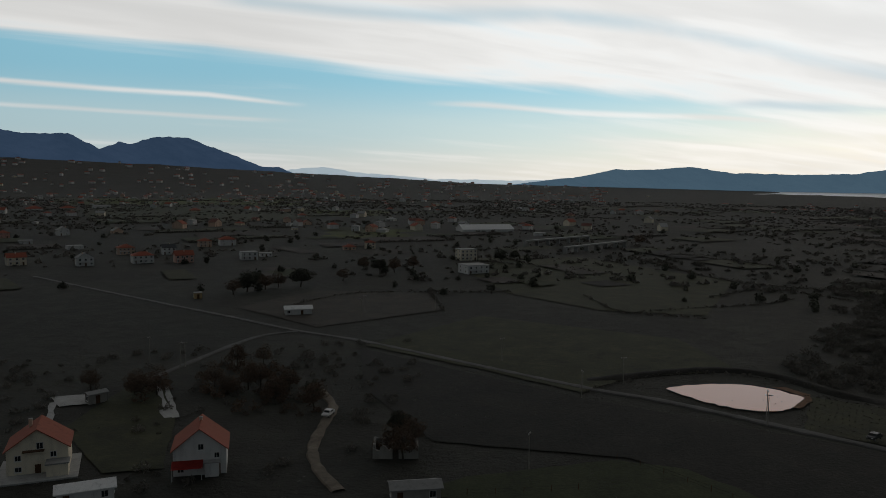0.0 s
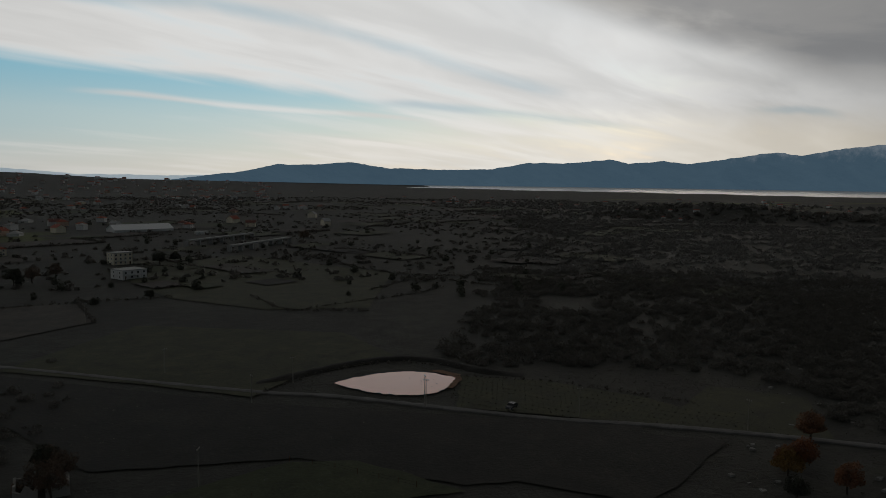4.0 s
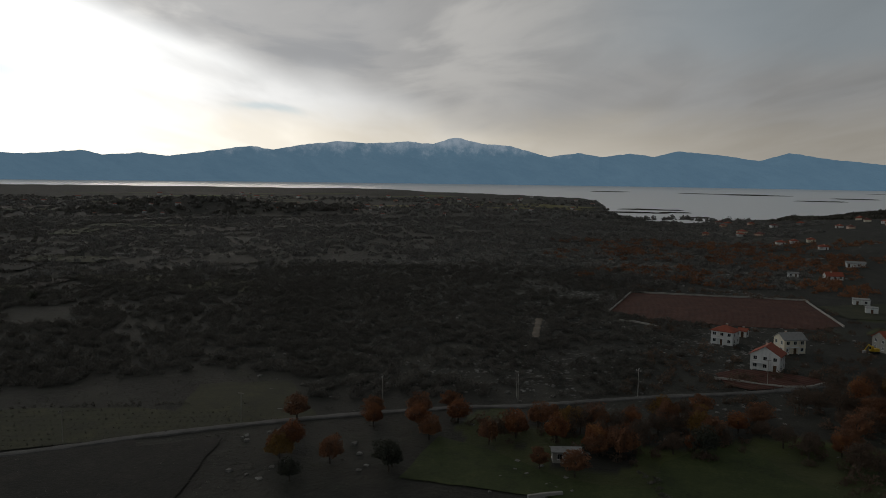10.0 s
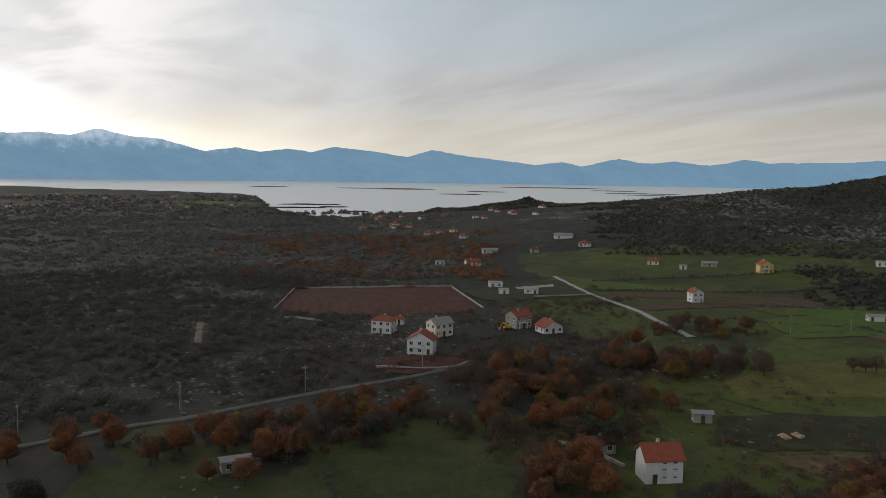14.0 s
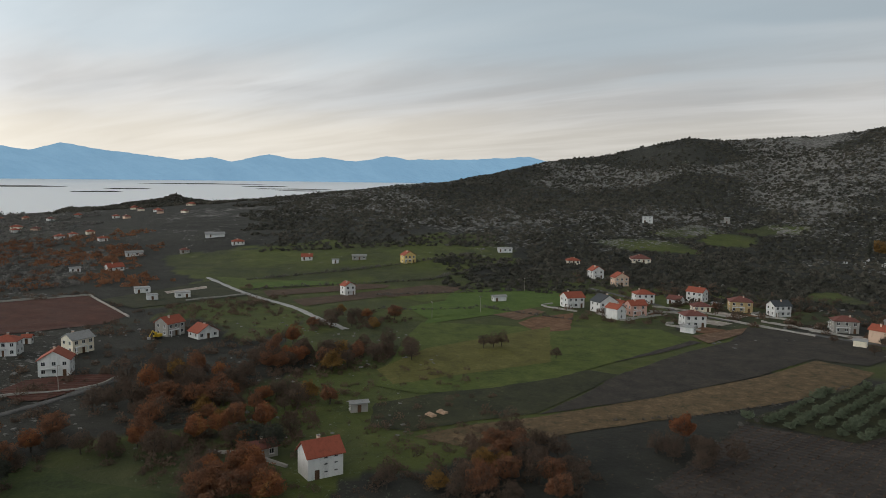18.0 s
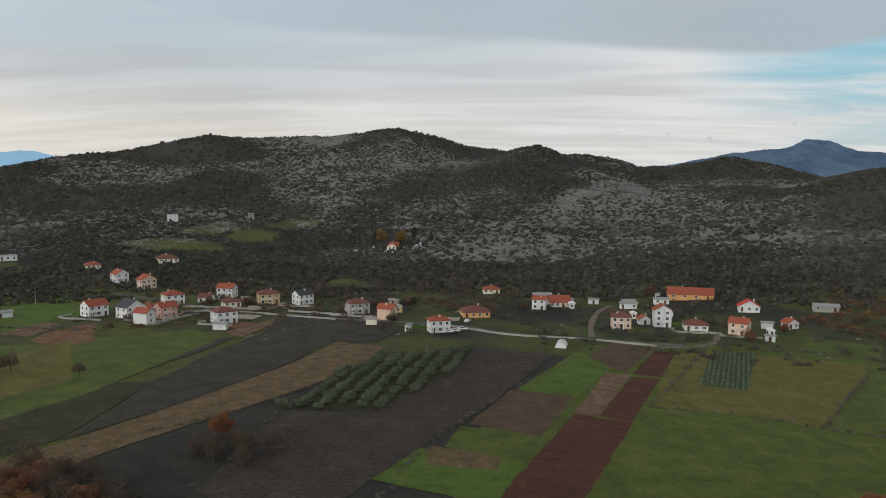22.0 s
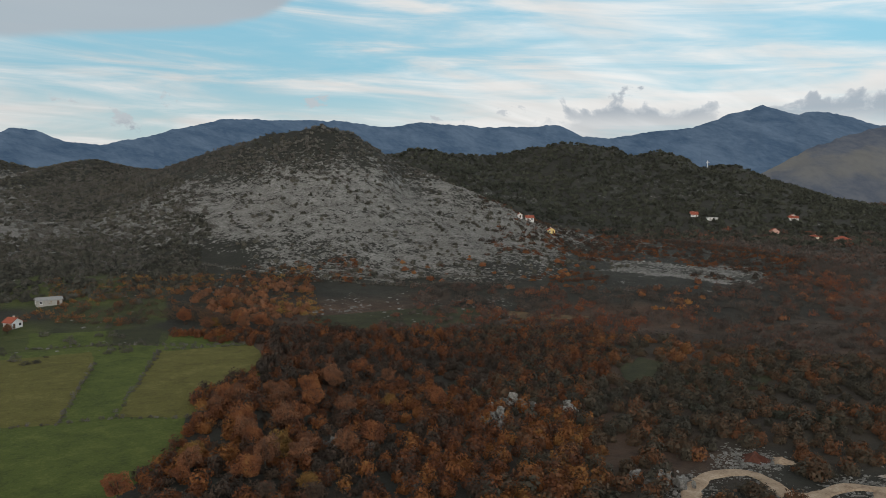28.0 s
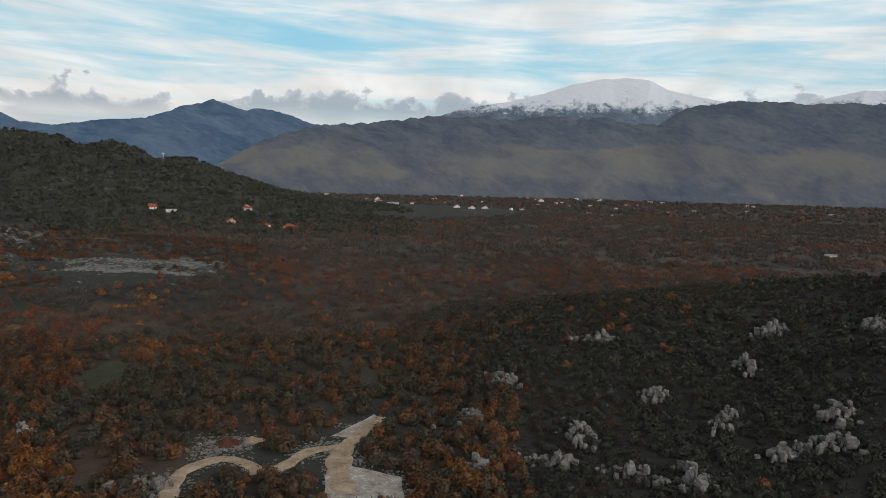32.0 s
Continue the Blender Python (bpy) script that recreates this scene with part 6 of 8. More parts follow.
def house(x, y, turn, w, storeys, wall, roof, shape, depth=None, end_on=None, plain=False, pitch=0.6, spots=None):
    """A dwelling or shed, its front to local -y."""
    HOMES.append((x, y))
    rnd = random.Random(int(x * 13 + y * 7))
    far = math.hypot(x, y) > 620
    shed = storeys == 1 and roof in ("grey", "light")
    d = depth or w * (rnd.uniform(0.72, 0.92) if not shed else 0.5)
    h = storeys * 2.35 + (0.2 if storeys > 1 else 0.1)
    root = new("house" if not shed else "outbuilding")
    z = float(ground_z(np.array([x]), np.array([y]))[0])
    root.matrix_basis = pose(x, y, z, 0, 0, turn)
    size = {1: "single-storey", 2: "two-storey", 3: "three-storey"}[storeys]
    tagged(root, f"{HOUSE_WORDS[wall]} {size} {'outbuilding' if shed else 'house'} with a {ROOF_WORDS[roof]} roof", "shed" if shed else "house", "houses of the plain and village")
    turned = shape == "gable" and not shed and rnd.random() < 0.45
    turned = turned if end_on is None else end_on
    rw, rd = (d, w) if turned else (w, d)
    rise = 0 if shape == "flat" else rd / 2 * (pitch if shape == "gable" else 0.44) * (0.6 if shed else 1)
    bm = bmesh.new()
    box(bm, -w / 2, w / 2, -d / 2, d / 2, -1.2, h)
    body = part("wall", bm, M["wall_" + wall], root)
    if shape == "gable":
        for s in (-1, 1):
            bm = bmesh.new()
            a = [bm.verts.new(p) for p in ((s * (rw / 2 - 0.25), -rd / 2, h), (s * (rw / 2 - 0.25), rd / 2, h), (s * (rw / 2 - 0.25), 0, h + rise - 0.02))]
            b = [bm.verts.new(p) for p in ((s * rw / 2, -rd / 2, h), (s * rw / 2, rd / 2, h), (s * rw / 2, 0, h + rise - 0.02))]
            for f in (a, b[::-1], (a[0], b[0], b[1], a[1]), (a[1], b[1], b[2], a[2]), (a[2], b[2], b[0], a[0])):
                bm.faces.new(f)
            bmesh.ops.recalc_face_normals(bm, faces=bm.faces)
            g = part("gable", bm, M["wall_" + wall], root)
            if turned:
                g.rotation_euler = (0, 0, math.pi / 2)
    r = part("roof", roof_mesh(shape, rw, rd, h, 0.45, rise), M["roof_" + roof], root)
    if turned:
        r.rotation_euler = (0, 0, math.pi / 2)
    if not shed and shape != "flat":
        cx, cy = rnd.uniform(-0.2, 0.25) * w, rnd.choice((-0.12, 0.15)) * d
        c = boxed("chimney", "wall_peach", root, cx - 0.3, cx + 0.3, cy - 0.3, cy + 0.3, h, h + rise + 0.5)
        boxed("cap", "render_grey", c, cx - 0.36, cx + 0.36, cy - 0.36, cy + 0.36, h + rise + 0.5, h + rise + 0.6)
    n = max(1, min(4 if not far else 2, int(w / 2.6)))
    door_at = rnd.randrange(n)
    for s in range(storeys):
        zc = s * 2.35 + 1.4
        for k in range(n):
            xk = -w / 2 + w * (k + 0.5) / n
            if s == 0 and k == door_at:
                dd = boxed("door", "timber", root, xk - 0.5, xk + 0.5, -d / 2 - 0.06, -d / 2 + 0.05, 0, 1.95)
                continue
            if shed and k % 2 or spots is not None:
                continue
            window(root, xk, zc, -d / 2, -1)
        if not far and spots is None:
            for k in range(2 if d > 6 else 1):
                yk = -d / 2 + d * (k + 0.5) / (2 if d > 6 else 1)
                window(root, yk, zc, -w / 2, -1, 0.9, 1.0, "x")
                window(root, yk, zc, w / 2, 1, 0.9, 1.0, "x")
    for sx0, sz0, sw, sh in spots or ():
        window(root, sx0, sz0, -d / 2, -1, sw, sh)
    if storeys > 1 and not far and not plain:
        b = boxed("balcony", "trim", root, -w * 0.42, w * 0.12, -d / 2 - 1.2, -d / 2, 2.3, 2.46)
        bm = bmesh.new()
        x0, x1, y0 = -w * 0.42, w * 0.12, -d / 2 - 1.2
        box(bm, x0, x1, y0, y0 + 0.06, 3.2, 3.27)
        k = x0
        while k <= x1:
            box(bm, k, k + 0.06, y0, y0 + 0.06, 2.46, 3.2)
            k += 0.35
        part("railing", bm, M["frame"], b)
        for px_ in (x0 + 0.15, x1 - 0.15):
            boxed("post", "trim", root, px_ - 0.12, px_ + 0.12, y0 + 0.05, y0 + 0.29, -0.6, 2.3)
    return root


def stone_wall(line):
    """A dry or rendered field wall."""
    pts = smooth_line(line, 3.0)
    rnd = random.Random(len(pts))
    verts, faces = [], []
    for k, p in enumerate(pts):
        d = (pts[min(k + 1, len(pts) - 1)] - pts[max(k - 1, 0)]).normalized()
        s = Vector((-d.y, d.x, 0)) * 0.3
        hh = rnd.uniform(0.55, 0.95)
        z = float(ground_z(np.array([p.x]), np.array([p.y]))[0])
        verts += [p - s * 1.2 + Vector((0, 0, z - 0.3)), p - s + Vector((0, 0, z + hh)), p + s + Vector((0, 0, z + hh)), p + s * 1.2 + Vector((0, 0, z - 0.3))]
        if k:
            o = 4 * k
            faces += [(o - 4 + j, o - 3 + j, o + 1 + j, o + j) for j in range(3)]
    faces += [(0, 1, 2, 3), (len(verts) - 1, len(verts) - 2, len(verts) - 3, len(verts) - 4)]
    tagged(mesh_object("boundary_wall", verts, faces, M["wall_stone"]), "low pale stone boundary wall", "wall")


POLE = []


def pole(x, y):
    if POLE:
        copy_thing(POLE[0], pose(x, y, 0, 0, 0, random.Random(int(x)).uniform(0, 180)))
        return
    root = tagged(new("utility_pole"), "slim weathered utility pole with a crossarm", "pole", "utility poles of the plain")
    bm = bmesh.new()
    cone(bm, (0, 0, -0.5), (0, 0, 7.2), 0.11, 0.07, 8)
    part("mast", bm, M["pole_wood"], root)
    arm = boxed("crossarm", "pole_wood", root, -0.8, 0.8, -0.06, 0.06, 7.0, 7.14)
    for s in (-0.7, 0, 0.7):
        bm = bmesh.new()
        cone(bm, (s, 0, 7.14), (s, 0, 7.34), 0.05, 0.035, 6)
        part("insulator", bm, M["trim"], arm)
    root.matrix_basis = pose(x, y, 0)
    POLE.append(root)


def car(x, y, turn, paint_key, label):
    """A small saloon with its main parts."""
    root = tagged(new("car"), label, "car")
    bm = bmesh.new()
    outline = [(-2.1, 0.45), (-2.15, 0.75), (-1.9, 0.95), (-1.1, 1.0), (-0.6, 1.42), (0.9, 1.45), (1.6, 1.02), (2.05, 0.95), (2.15, 0.6), (2.1, 0.4)]
    a = [bm.verts.new((px_, -0.82, pz)) for px_, pz in outline]
    b = [bm.verts.new((px_, 0.82, pz)) for px_, pz in outline]
    bm.faces.new(a)
    bm.faces.new(b[::-1])
    for k in range(len(a)):
        bm.faces.new((a[k], b[k], b[(k + 1) % len(a)], a[(k + 1) % len(a)]))
    bmesh.ops.recalc_face_normals(bm, faces=bm.faces)
    bmesh.ops.bevel(bm, geom=bm.edges[:], offset=0.05, segments=1, affect="EDGES")
    part("body", bm, M[paint_key], root)
    for s in (-0.835, 0.815):
        boxed("side_window", "glass", root, -0.6, 0.95, s, s + 0.02, 1.02, 1.36)
    bm = bmesh.new()
    v = [bm.verts.new(p) for p in ((-1.09, -0.7, 1.03), (-1.09, 0.7, 1.03), (-0.64, 0.66, 1.41), (-0.64, -0.66, 1.41))]
    bm.faces.new(v)
    bmesh.ops.solidify(bm, geom=bm.faces[:], thickness=0.03)
    part("windscreen", bm, M["glass"], root)
    for wx in (-1.35, 1.3):
        for wy in (-0.86, 0.66):
            bm = bmesh.new()
            cone(bm, (wx, wy, 0.32), (wx, wy + 0.2, 0.32), 0.32, 0.32, 14)
            tyre = part("wheel", bm, M["rubber"], root)
            bm = bmesh.new()
            cone(bm, (wx, wy - 0.01, 0.32), (wx, wy + 0.21, 0.32), 0.19, 0.19, 10)
            part("rim", bm, M["metal"], tyre)
    for s in (-0.6, 0.6):
        boxed("headlight", "trim", root, -2.17, -2.08, s - 0.16, s + 0.16, 0.66, 0.8)
        boxed("tail_light", "roof_bright", root, 2.06, 2.16, s - 0.16, s + 0.16, 0.72, 0.86)
    root.matrix_basis = pose(x, y, 0.58, 0, 0, turn)


# ---- the things in their places ----


house(288.4, 39.9, 258, 7.8, 2, "white", "red", "hip")
house(304, 35.6, 257, 3.0, 1, "white", "red", "gable")
house(256.6, 22.8, 263, 8.7, 2, "white", "red", "gable")
house(285.2, 18.6, 309, 8.0, 2, "cream", "grey", "gable")
house(304.7, -11.6, 308, 7.8, 2, "stone", "red", "gable")
house(296.3, -22.9, 295, 8.3, 1, "white", "red", "gable")
house(190.8, -52.2, 269, 4.5, 1, "stone", "grey", "gable")
house(376.7, -99.5, 285, 5.8, 2, "white", "red", "gable")
house(460.1, -161.2, 275, 7.9, 2, "yellow", "red", "gable")
house(495, -104.2, 258, 7.0, 1, "white", "red", "gable")
house(507.9, 10.8, 291, 9.3, 1, "white", "red", "gable")
house(311.2, -190.2, 268, 8.9, 2, "white", "red", "gable")
house(296.1, -197.6, 271, 9.5, 2, "white", "dark", "gable")
house(284.1, -206.2, 264, 7.7, 2, "pink", "red", "gable")
house(309.9, -229.4, 253, 8.9, 2, "white", "red", "hip")
house(359.4, -250.4, 260, 8.1, 2, "peach", "red", "gable")
house(380.5, -248.6, 266, 7.3, 2, "white", "red", "gable")
house(420.6, -257.8, 248, 7.9, 1, "cream", "red", "hip")
house(412, -302.7, 243, 11.8, 1, "cream", "brown", "hip")
house(306.8, -259.6, 204, 8.4, 2, "white", "red", "gable")
house(284, -242.2, 244, 7.8, 1, "cream", "brown", "hip")
house(255.8, -213.9, 250, 8.9, 2, "white", "brown", "hip")
house(277.3, -259.3, 236, 9.7, 2, "ochre", "brown", "hip")
house(262.5, -267.7, 259, 8.2, 2, "white", "dark", "gable")
house(226.1, -265.3, 235, 9.3, 2, "stone", "brown", "hip")
house(215, -277, 227, 7.7, 1, "yellow", "flat", "flat")
house(173.5, -252.7, 229, 8.2, 2, "white", "red", "hip")
house(179.9, -291.6, 221, 12.0, 1, "orange", "brown", "hip")
house(208.2, -354.8, 215, 8.6, 1, "cream", "red", "hip")
house(161.8, -339.8, 220, 10.5, 1, "cream", "red", "gable")
house(117.2, -306.2, 205, 8.0, 2, "peach", "brown", "hip")
house(104.2, -319.7, 207, 7.1, 3, "white", "red", "gable")
house(112, -319.7, 219, 4.7, 1, "white", "red", "gable")
house(90.6, -321.5, 203, 9.4, 1, "white", "brown", "hip")
house(110.8, -384, 201, 21.6, 1, "orange", "red", "gable", 9.5, False)
house(73.1, -322.5, 177, 7.3, 2, "peach", "red", "gable")
house(79.5, -368.6, 197, 9.2, 1, "white", "bright", "gable")
house(58, -345.4, 229, 5.3, 1, "white", "red", "gable")
house(177.3, -353.7, 211, 9.2, 1, "white", "grey", "gable")
house(131.3, -353.6, 205, 7.9, 1, "white", "grey", "gable")
house(120.1, -368.3, 203, 7.2, 1, "white", "grey", "gable")
house(49, -379.9, 197, 10.3, 1, "stone", "grey", "gable")
house(150.1, -355.7, 210, 4.9, 1, "white", "grey", "gable")
house(133.4, -359.5, 208, 6.2, 1, "white", "grey", "gable")
house(532.6, -398.4, 233, 8.4, 2, "white", "flat", "flat")
house(512.1, -463.7, 228, 4.8, 2, "stone", "flat", "flat")
house(345.5, -446.8, 217, 6.5, 1, "cream", "red", "gable")
house(335.8, -164.1, 264, 6.5, 1, "white", "grey", "gable")
house(468.9, -234, 248, 9.6, 1, "white", "flat", "flat")
house(507.2, 32.4, 283, 5.8, 1, "white", "grey", "gable")
house(701.8, 55.1, 284, 7.3, 1, "white", "red", "hip")
house(710.6, 45.4, 284, 6.5, 1, "white", "red", "hip")
house(719.4, 32.9, 282, 6.6, 1, "cream", "red", "hip")
house(661.5, 21.6, 282, 6.8, 1, "white", "red", "hip")
house(872.6, 14.8, 281, 7.0, 1, "white", "red", "hip")
house(567.2, -0.7, 280, 11.1, 1, "white", "grey", "gable")
house(560.2, -33.1, 276, 5.8, 1, "stone", "brown", "hip")
house(625, -59.8, 270, 14.4, 1, "white", "grey", "gable")
house(413.2, -3.5, 275, 7.2, 1, "white", "flat", "flat")
house(392.3, -21.4, 273, 6.8, 1, "white", "flat", "flat")
house(388.8, -7.5, 275, 4.9, 1, "white", "flat", "flat")
house(577.2, -71.2, 267, 8.7, 1, "white", "red", "hip")
house(476, -118.2, 262, 4.0, 1, "white", "grey", "gable")
house(481.9, -135.4, 260, 8.7, 1, "stone", "grey", "gable")
house(150, 51.4, 297, 5.6, 1, "stone", "grey", "gable")
house(-261.5, -536.7, 164, 3.5, 1, "white", "red", "gable")
house(-269, -535.1, 163, 6.2, 1, "white", "red", "gable")
house(-276.9, -514.5, 161, 5.4, 1, "yellow", "red", "gable")
house(-637.5, -801.5, 151, 9.4, 1, "white", "red", "gable")
house(-646.7, -778.3, 150, 12.8, 1, "white", "flat", "flat")
house(-748.3, -750.4, 145, 11.0, 1, "white", "red", "gable")
house(-674.8, -703.8, 146, 10.1, 1, "pink", "red", "gable")
house(-695.5, -665.5, 144, 10.0, 1, "cream", "red", "hip")
house(-708.7, -639.1, 142, 16.5, 1, "pink", "red", "hip")
house(-634.6, -797.4, 151, 8.2, 1, "white", "red", "gable")
house(-745.3, -746.3, 145, 10.9, 1, "white", "red", "gable")
house(-1769.7, -1265, 135, 15.0, 2, "white", "red", "gable")
house(-1205.7, -827.4, 134, 21.9, 1, "white", "grey", "gable")
house(-1637.9, -1020, 132, 11.1, 1, "white", "red", "gable")
house(-1285.5, -733.2, 130, 11.9, 1, "white", "red", "gable")
house(-1289.2, -701.8, 128, 11.8, 1, "white", "red", "gable")
house(-1343.4, -702, 127, 12.2, 1, "white", "red", "gable")
house(-2272.4, -985.2, 123, 19.9, 1, "white", "red", "gable")
house(-3751.7, -1428.7, 121, 50.7, 1, "white", "grey", "gable")
house(-2544.8, -883.1, 119, 21.7, 1, "white", "red", "gable")
house(-784.9, -51.6, 104, 10.0, 1, "white", "grey", "gable")
house(-1975.4, -128.5, 104, 20.5, 1, "stone", "grey", "gable")
house(-256.8, 459.6, 39, 10.3, 2, "cream", "red", "gable")
house(-270.2, 561.6, 36, 10.8, 1, "white", "flat", "flat")
house(-216, 460.9, 35, 9.4, 2, "white", "grey", "gable")
house(-219.8, 529.8, 33, 10.6, 2, "peach", "red", "hip")
house(-188.5, 479.6, 31, 12.5, 2, "white", "red", "hip")
house(-191.3, 533.3, 30, 9.1, 2, "white", "dark", "gable")
house(-164.6, 485.5, 29, 11.2, 2, "pink", "red", "gable")
house(-184.3, 591.9, 27, 9.3, 2, "peach", "red", "hip")
house(-171.6, 608.8, 26, 12.4, 2, "white", "red", "hip")
house(-128.7, 506.7, 24, 10.3, 2, "white", "flat", "flat")
house(-121.9, 526, 23, 8.1, 1, "white", "flat", "flat")
house(-371.2, 647.1, 40, 8.6, 2, "pink", "red", "hip")
house(-325.8, 597.5, 39, 9.4, 1, "white", "grey", "gable")
house(-71.4, 583, 17, 8.8, 1, "peach", "red", "hip")
house(-56.6, 594.5, 15, 7.6, 2, "cream", "red", "hip")
house(-381.4, 1180.5, 28, 14.3, 1, "pink", "red", "hip")
house(-416.7, 1474.8, 26, 12.3, 2, "white", "red", "hip")
house(-193.2, 1052.6, 20, 12.3, 1, "white", "red", "hip")
house(-9.2, 867.3, 11, 9.0, 2, "cream", "red", "hip")
house(-91.1, 1307.6, 14, 10.5, 1, "white", "red", "hip")
house(-559.8, 1260.2, 34, 26.9, 1, "white", "grey", "gable")
house(-579.1, 1185.8, 36, 21.2, 1, "white", "red", "hip")
house(-614.7, 1154.3, 38, 22.5, 1, "white", "red", "hip")
house(-83.5, 181.9, 50, 4.3, 1, "stone", "grey", "gable")
house(18.1, 447.8, 28, 14.0, 2, "white", "flat", "flat")
house(15.8, 519.7, 23, 12.0, 3, "cream", "flat", "flat")
house(44, 811.3, 17, 56.6, 1, "white", "light", "gable", 24.9, False)
house(94.9, 755.2, 3, 11.4, 1, "white", "flat", "flat")
house(-4.3, 128.1, 10, 8.4, 1, "stone", "grey", "gable", 3.7, False)
house(-60, 125.8, 25, 8.8, 1, "white", "light", "gable", 3.9, False)
house(-57.8, 305.1, 16, 10.5, 1, "white", "light", "gable")
house(-109.9, 341.9, 28, 3.3, 1, "ochre", "flat", "flat")

copse("russet", 36, [(160.1, 83.8), (175.1, 60.8), (187.6, 44.2), (202.8, 19.8), (186.7, 15.5), (163.4, 31), (152.4, 43.3), (152.6, 67)])
copse("russet", 36, [(184.2, 16.7), (209.3, 2), (215.1, -25.5), (203.5, -54.5), (177.5, -38.2), (160.4, -4.3), (167.4, 11.4)])
copse("orange", 16, [(148.9, -6.2), (165.1, -11.5), (155.3, -23.9), (141.9, -22.9), (139, -7.8)])
copse("brown", 16, [(212.6, 12.9), (230.6, -28.9), (220.1, -27.6), (211.3, 8.1)])
copse("russet", 8, [(249, -36.3), (260.4, -53.9), (239.5, -49.6), (235.3, -36)])
copse("russet", 14, [(253.3, -55.8), (262, -95.4), (234.8, -85.6), (225.1, -51.2)])
copse("russet", 27, [(143.7, -44), (144.8, -59.9), (158.5, -77.2), (155.2, -87.4), (129.9, -87.6), (115.9, -79.3), (135.8, -42.5)])
copse("russet", 12, [(248.9, -32.3), (263.3, -52), (258.3, -93.6), (237.9, -88), (225.8, -52.1), (240.6, -34.3)])
copse("russet", 9, [(209.4, 2.2), (235.5, -8.7), (233.8, -30.2), (222.1, -28.5), (212.6, -10.1)])
copse("russet", 10, [(323.9, -66.9), (332.5, -102.8), (290.5, -108), (287.9, -88.7), (292, -62.1)])
copse("orange", 34, [(17.6, -144.3), (4.5, -168.7), (-4.4, -202.8), (-16.9, -223.3), (-40.0, -247.6), (-68.4, -251.6), (-81.8, -207.6), (-44.4, -166.3), (-25.0, -137.3)])
copse("orange", 16, [(-1.7, -347.3), (-16.0, -313.0), (-36.0, -304.6), (-46.0, -341.8), (-27.6, -367.0)])
copse("russet", 15, [(212.5, 10.5), (238.3, 6.4), (253.9, -11.9), (242.5, -30.9), (216.7, -28.4), (209.1, -9.8)])
copse("russet", 7, [(239.4, -34.0), (274.4, -41.3), (279.8, -55.9), (243.3, -50.4)])
copse("brown", 8, [(122, -104.3), (126.6, -118.8), (138, -118.5), (139.5, -106.1)])
tree("orange", 148.1, 97.7)
tree("orange", 151.9, 87.5)
tree("orange", 160.5, 81.9)
tree("orange", 126.9, 104.5)
tree("orange", 142.9, -116.6)
tree("brown", 245.2, -113.5)
tree("brown", 245.6, -120.8)
tree("brown", 223.6, -130.1)
tree("brown", 245.3, -117.3)
tree("russet", 146.9, 82.1)
tree("russet", 143.1, 54.6)
tree("russet", 142.6, 46.9)
tree("russet", 124.1, 92.4)
tree("russet", 142.7, 115.8)
tree("russet", 150.5, 69.2)
tree("green", 126.6, 79.9)
tree("green", 168, 26.7)
tree("brown", -49.8, 194.4)
tree("brown", -89.8, 192.6)
tree("green", 23.6, 366.3)
tree("green", -9.1, 160.8)
tree("russet", 123.7, 106)
tree("russet", 154.2, 101.5)
tree("russet", 159.8, 92.3)
tree("russet", 167.4, 87.3)
tree("green", 129.2, 80.8)
tree("green", 113.2, 94)
tree("yellow", 121.5, 103.3)
tree("green", 168.4, -26.3)
tree("green", 170.8, -23.1)

pole(-31.4, 308.7)
pole(18.2, 228.1)
pole(35.4, 189.7)
pole(49.4, 204.9)
pole(74, 169.9)
pole(75.3, 173.7)
pole(104.7, 148.9)
pole(134.6, 125.9)
pole(164.2, 105.6)
pole(183.8, 76.2)
pole(204.8, 50.2)
pole(206.3, 50.5)
pole(186.9, 77.9)
pole(303.2, -116.4)
pole(-73.8, 217.3)
pole(-2.8, 319.1)
pole(16.8, 141.7)
pole(-32, 301.7)
pole(-75, 217)
pole(-86.3, 223.3)
pole(358.5, -190.2)
pole(310.9, -142.7)
pole(236, 20.8)

hedge([(69.3, -201.7), (44, -209.6), (28, -209.3), (15, -210.3), (-2.7, -205.7)])
hedge([(14.6, -211.5), (3.5, -287)])
hedge([(27.7, -210.5), (23.5, -274.3)])
hedge([(3.5, -288.9), (-29.5, -289.1)])
hedge([(47.4, -303.6), (21.8, -303.5), (3.6, -297), (-25, -291.2)])
hedge([(69.3, -201.7), (76.4, -284.1)])
hedge([(369.4, -114), (363.3, -172.1), (353.9, -222.9)])
hedge([(333.6, -102.5), (323, -121.9), (319.1, -153.2)])
hedge([(147.7, -139.2), (164.7, -195.1)])
hedge([(131.3, -109.2), (147.7, -139.2)])
hedge([(90.7, -107.5), (101.4, -141), (107.3, -184.4)])
hedge([(-0.8, 364.3), (-6.4, 373.1), (0.5, 317.1)])
hedge([(-63.8, 326.7), (-38.3, 361.3), (32.3, 372.5)])
hedge([(67.5, 360.8), (75.4, 319.6), (105.9, 304.7)])
hedge([(136.4, 533.5), (160.2, 418.8), (222.4, 382.3)])
hedge([(74.4, 315.5), (141.4, 341.8), (164.7, 359.8)])
hedge([(126.6, 360.9), (168.2, 390.3), (198.5, 347), (251.8, 336.7), (316.1, 306.3)])
hedge([(288.4, 408.8), (313.9, 352.2), (360.3, 349.2), (390.5, 311.9), (389.6, 279.6)])
hedge([(94.4, 193.8), (115.3, 179.2), (132.2, 157.2), (138.6, 146.5)])
hedge([(36.4, 194.8), (51.7, 207.7), (71.2, 216.8), (87.6, 213.6), (100.1, 202.4)])
hedge([(135.6, 27.9), (149.8, 33.1)])
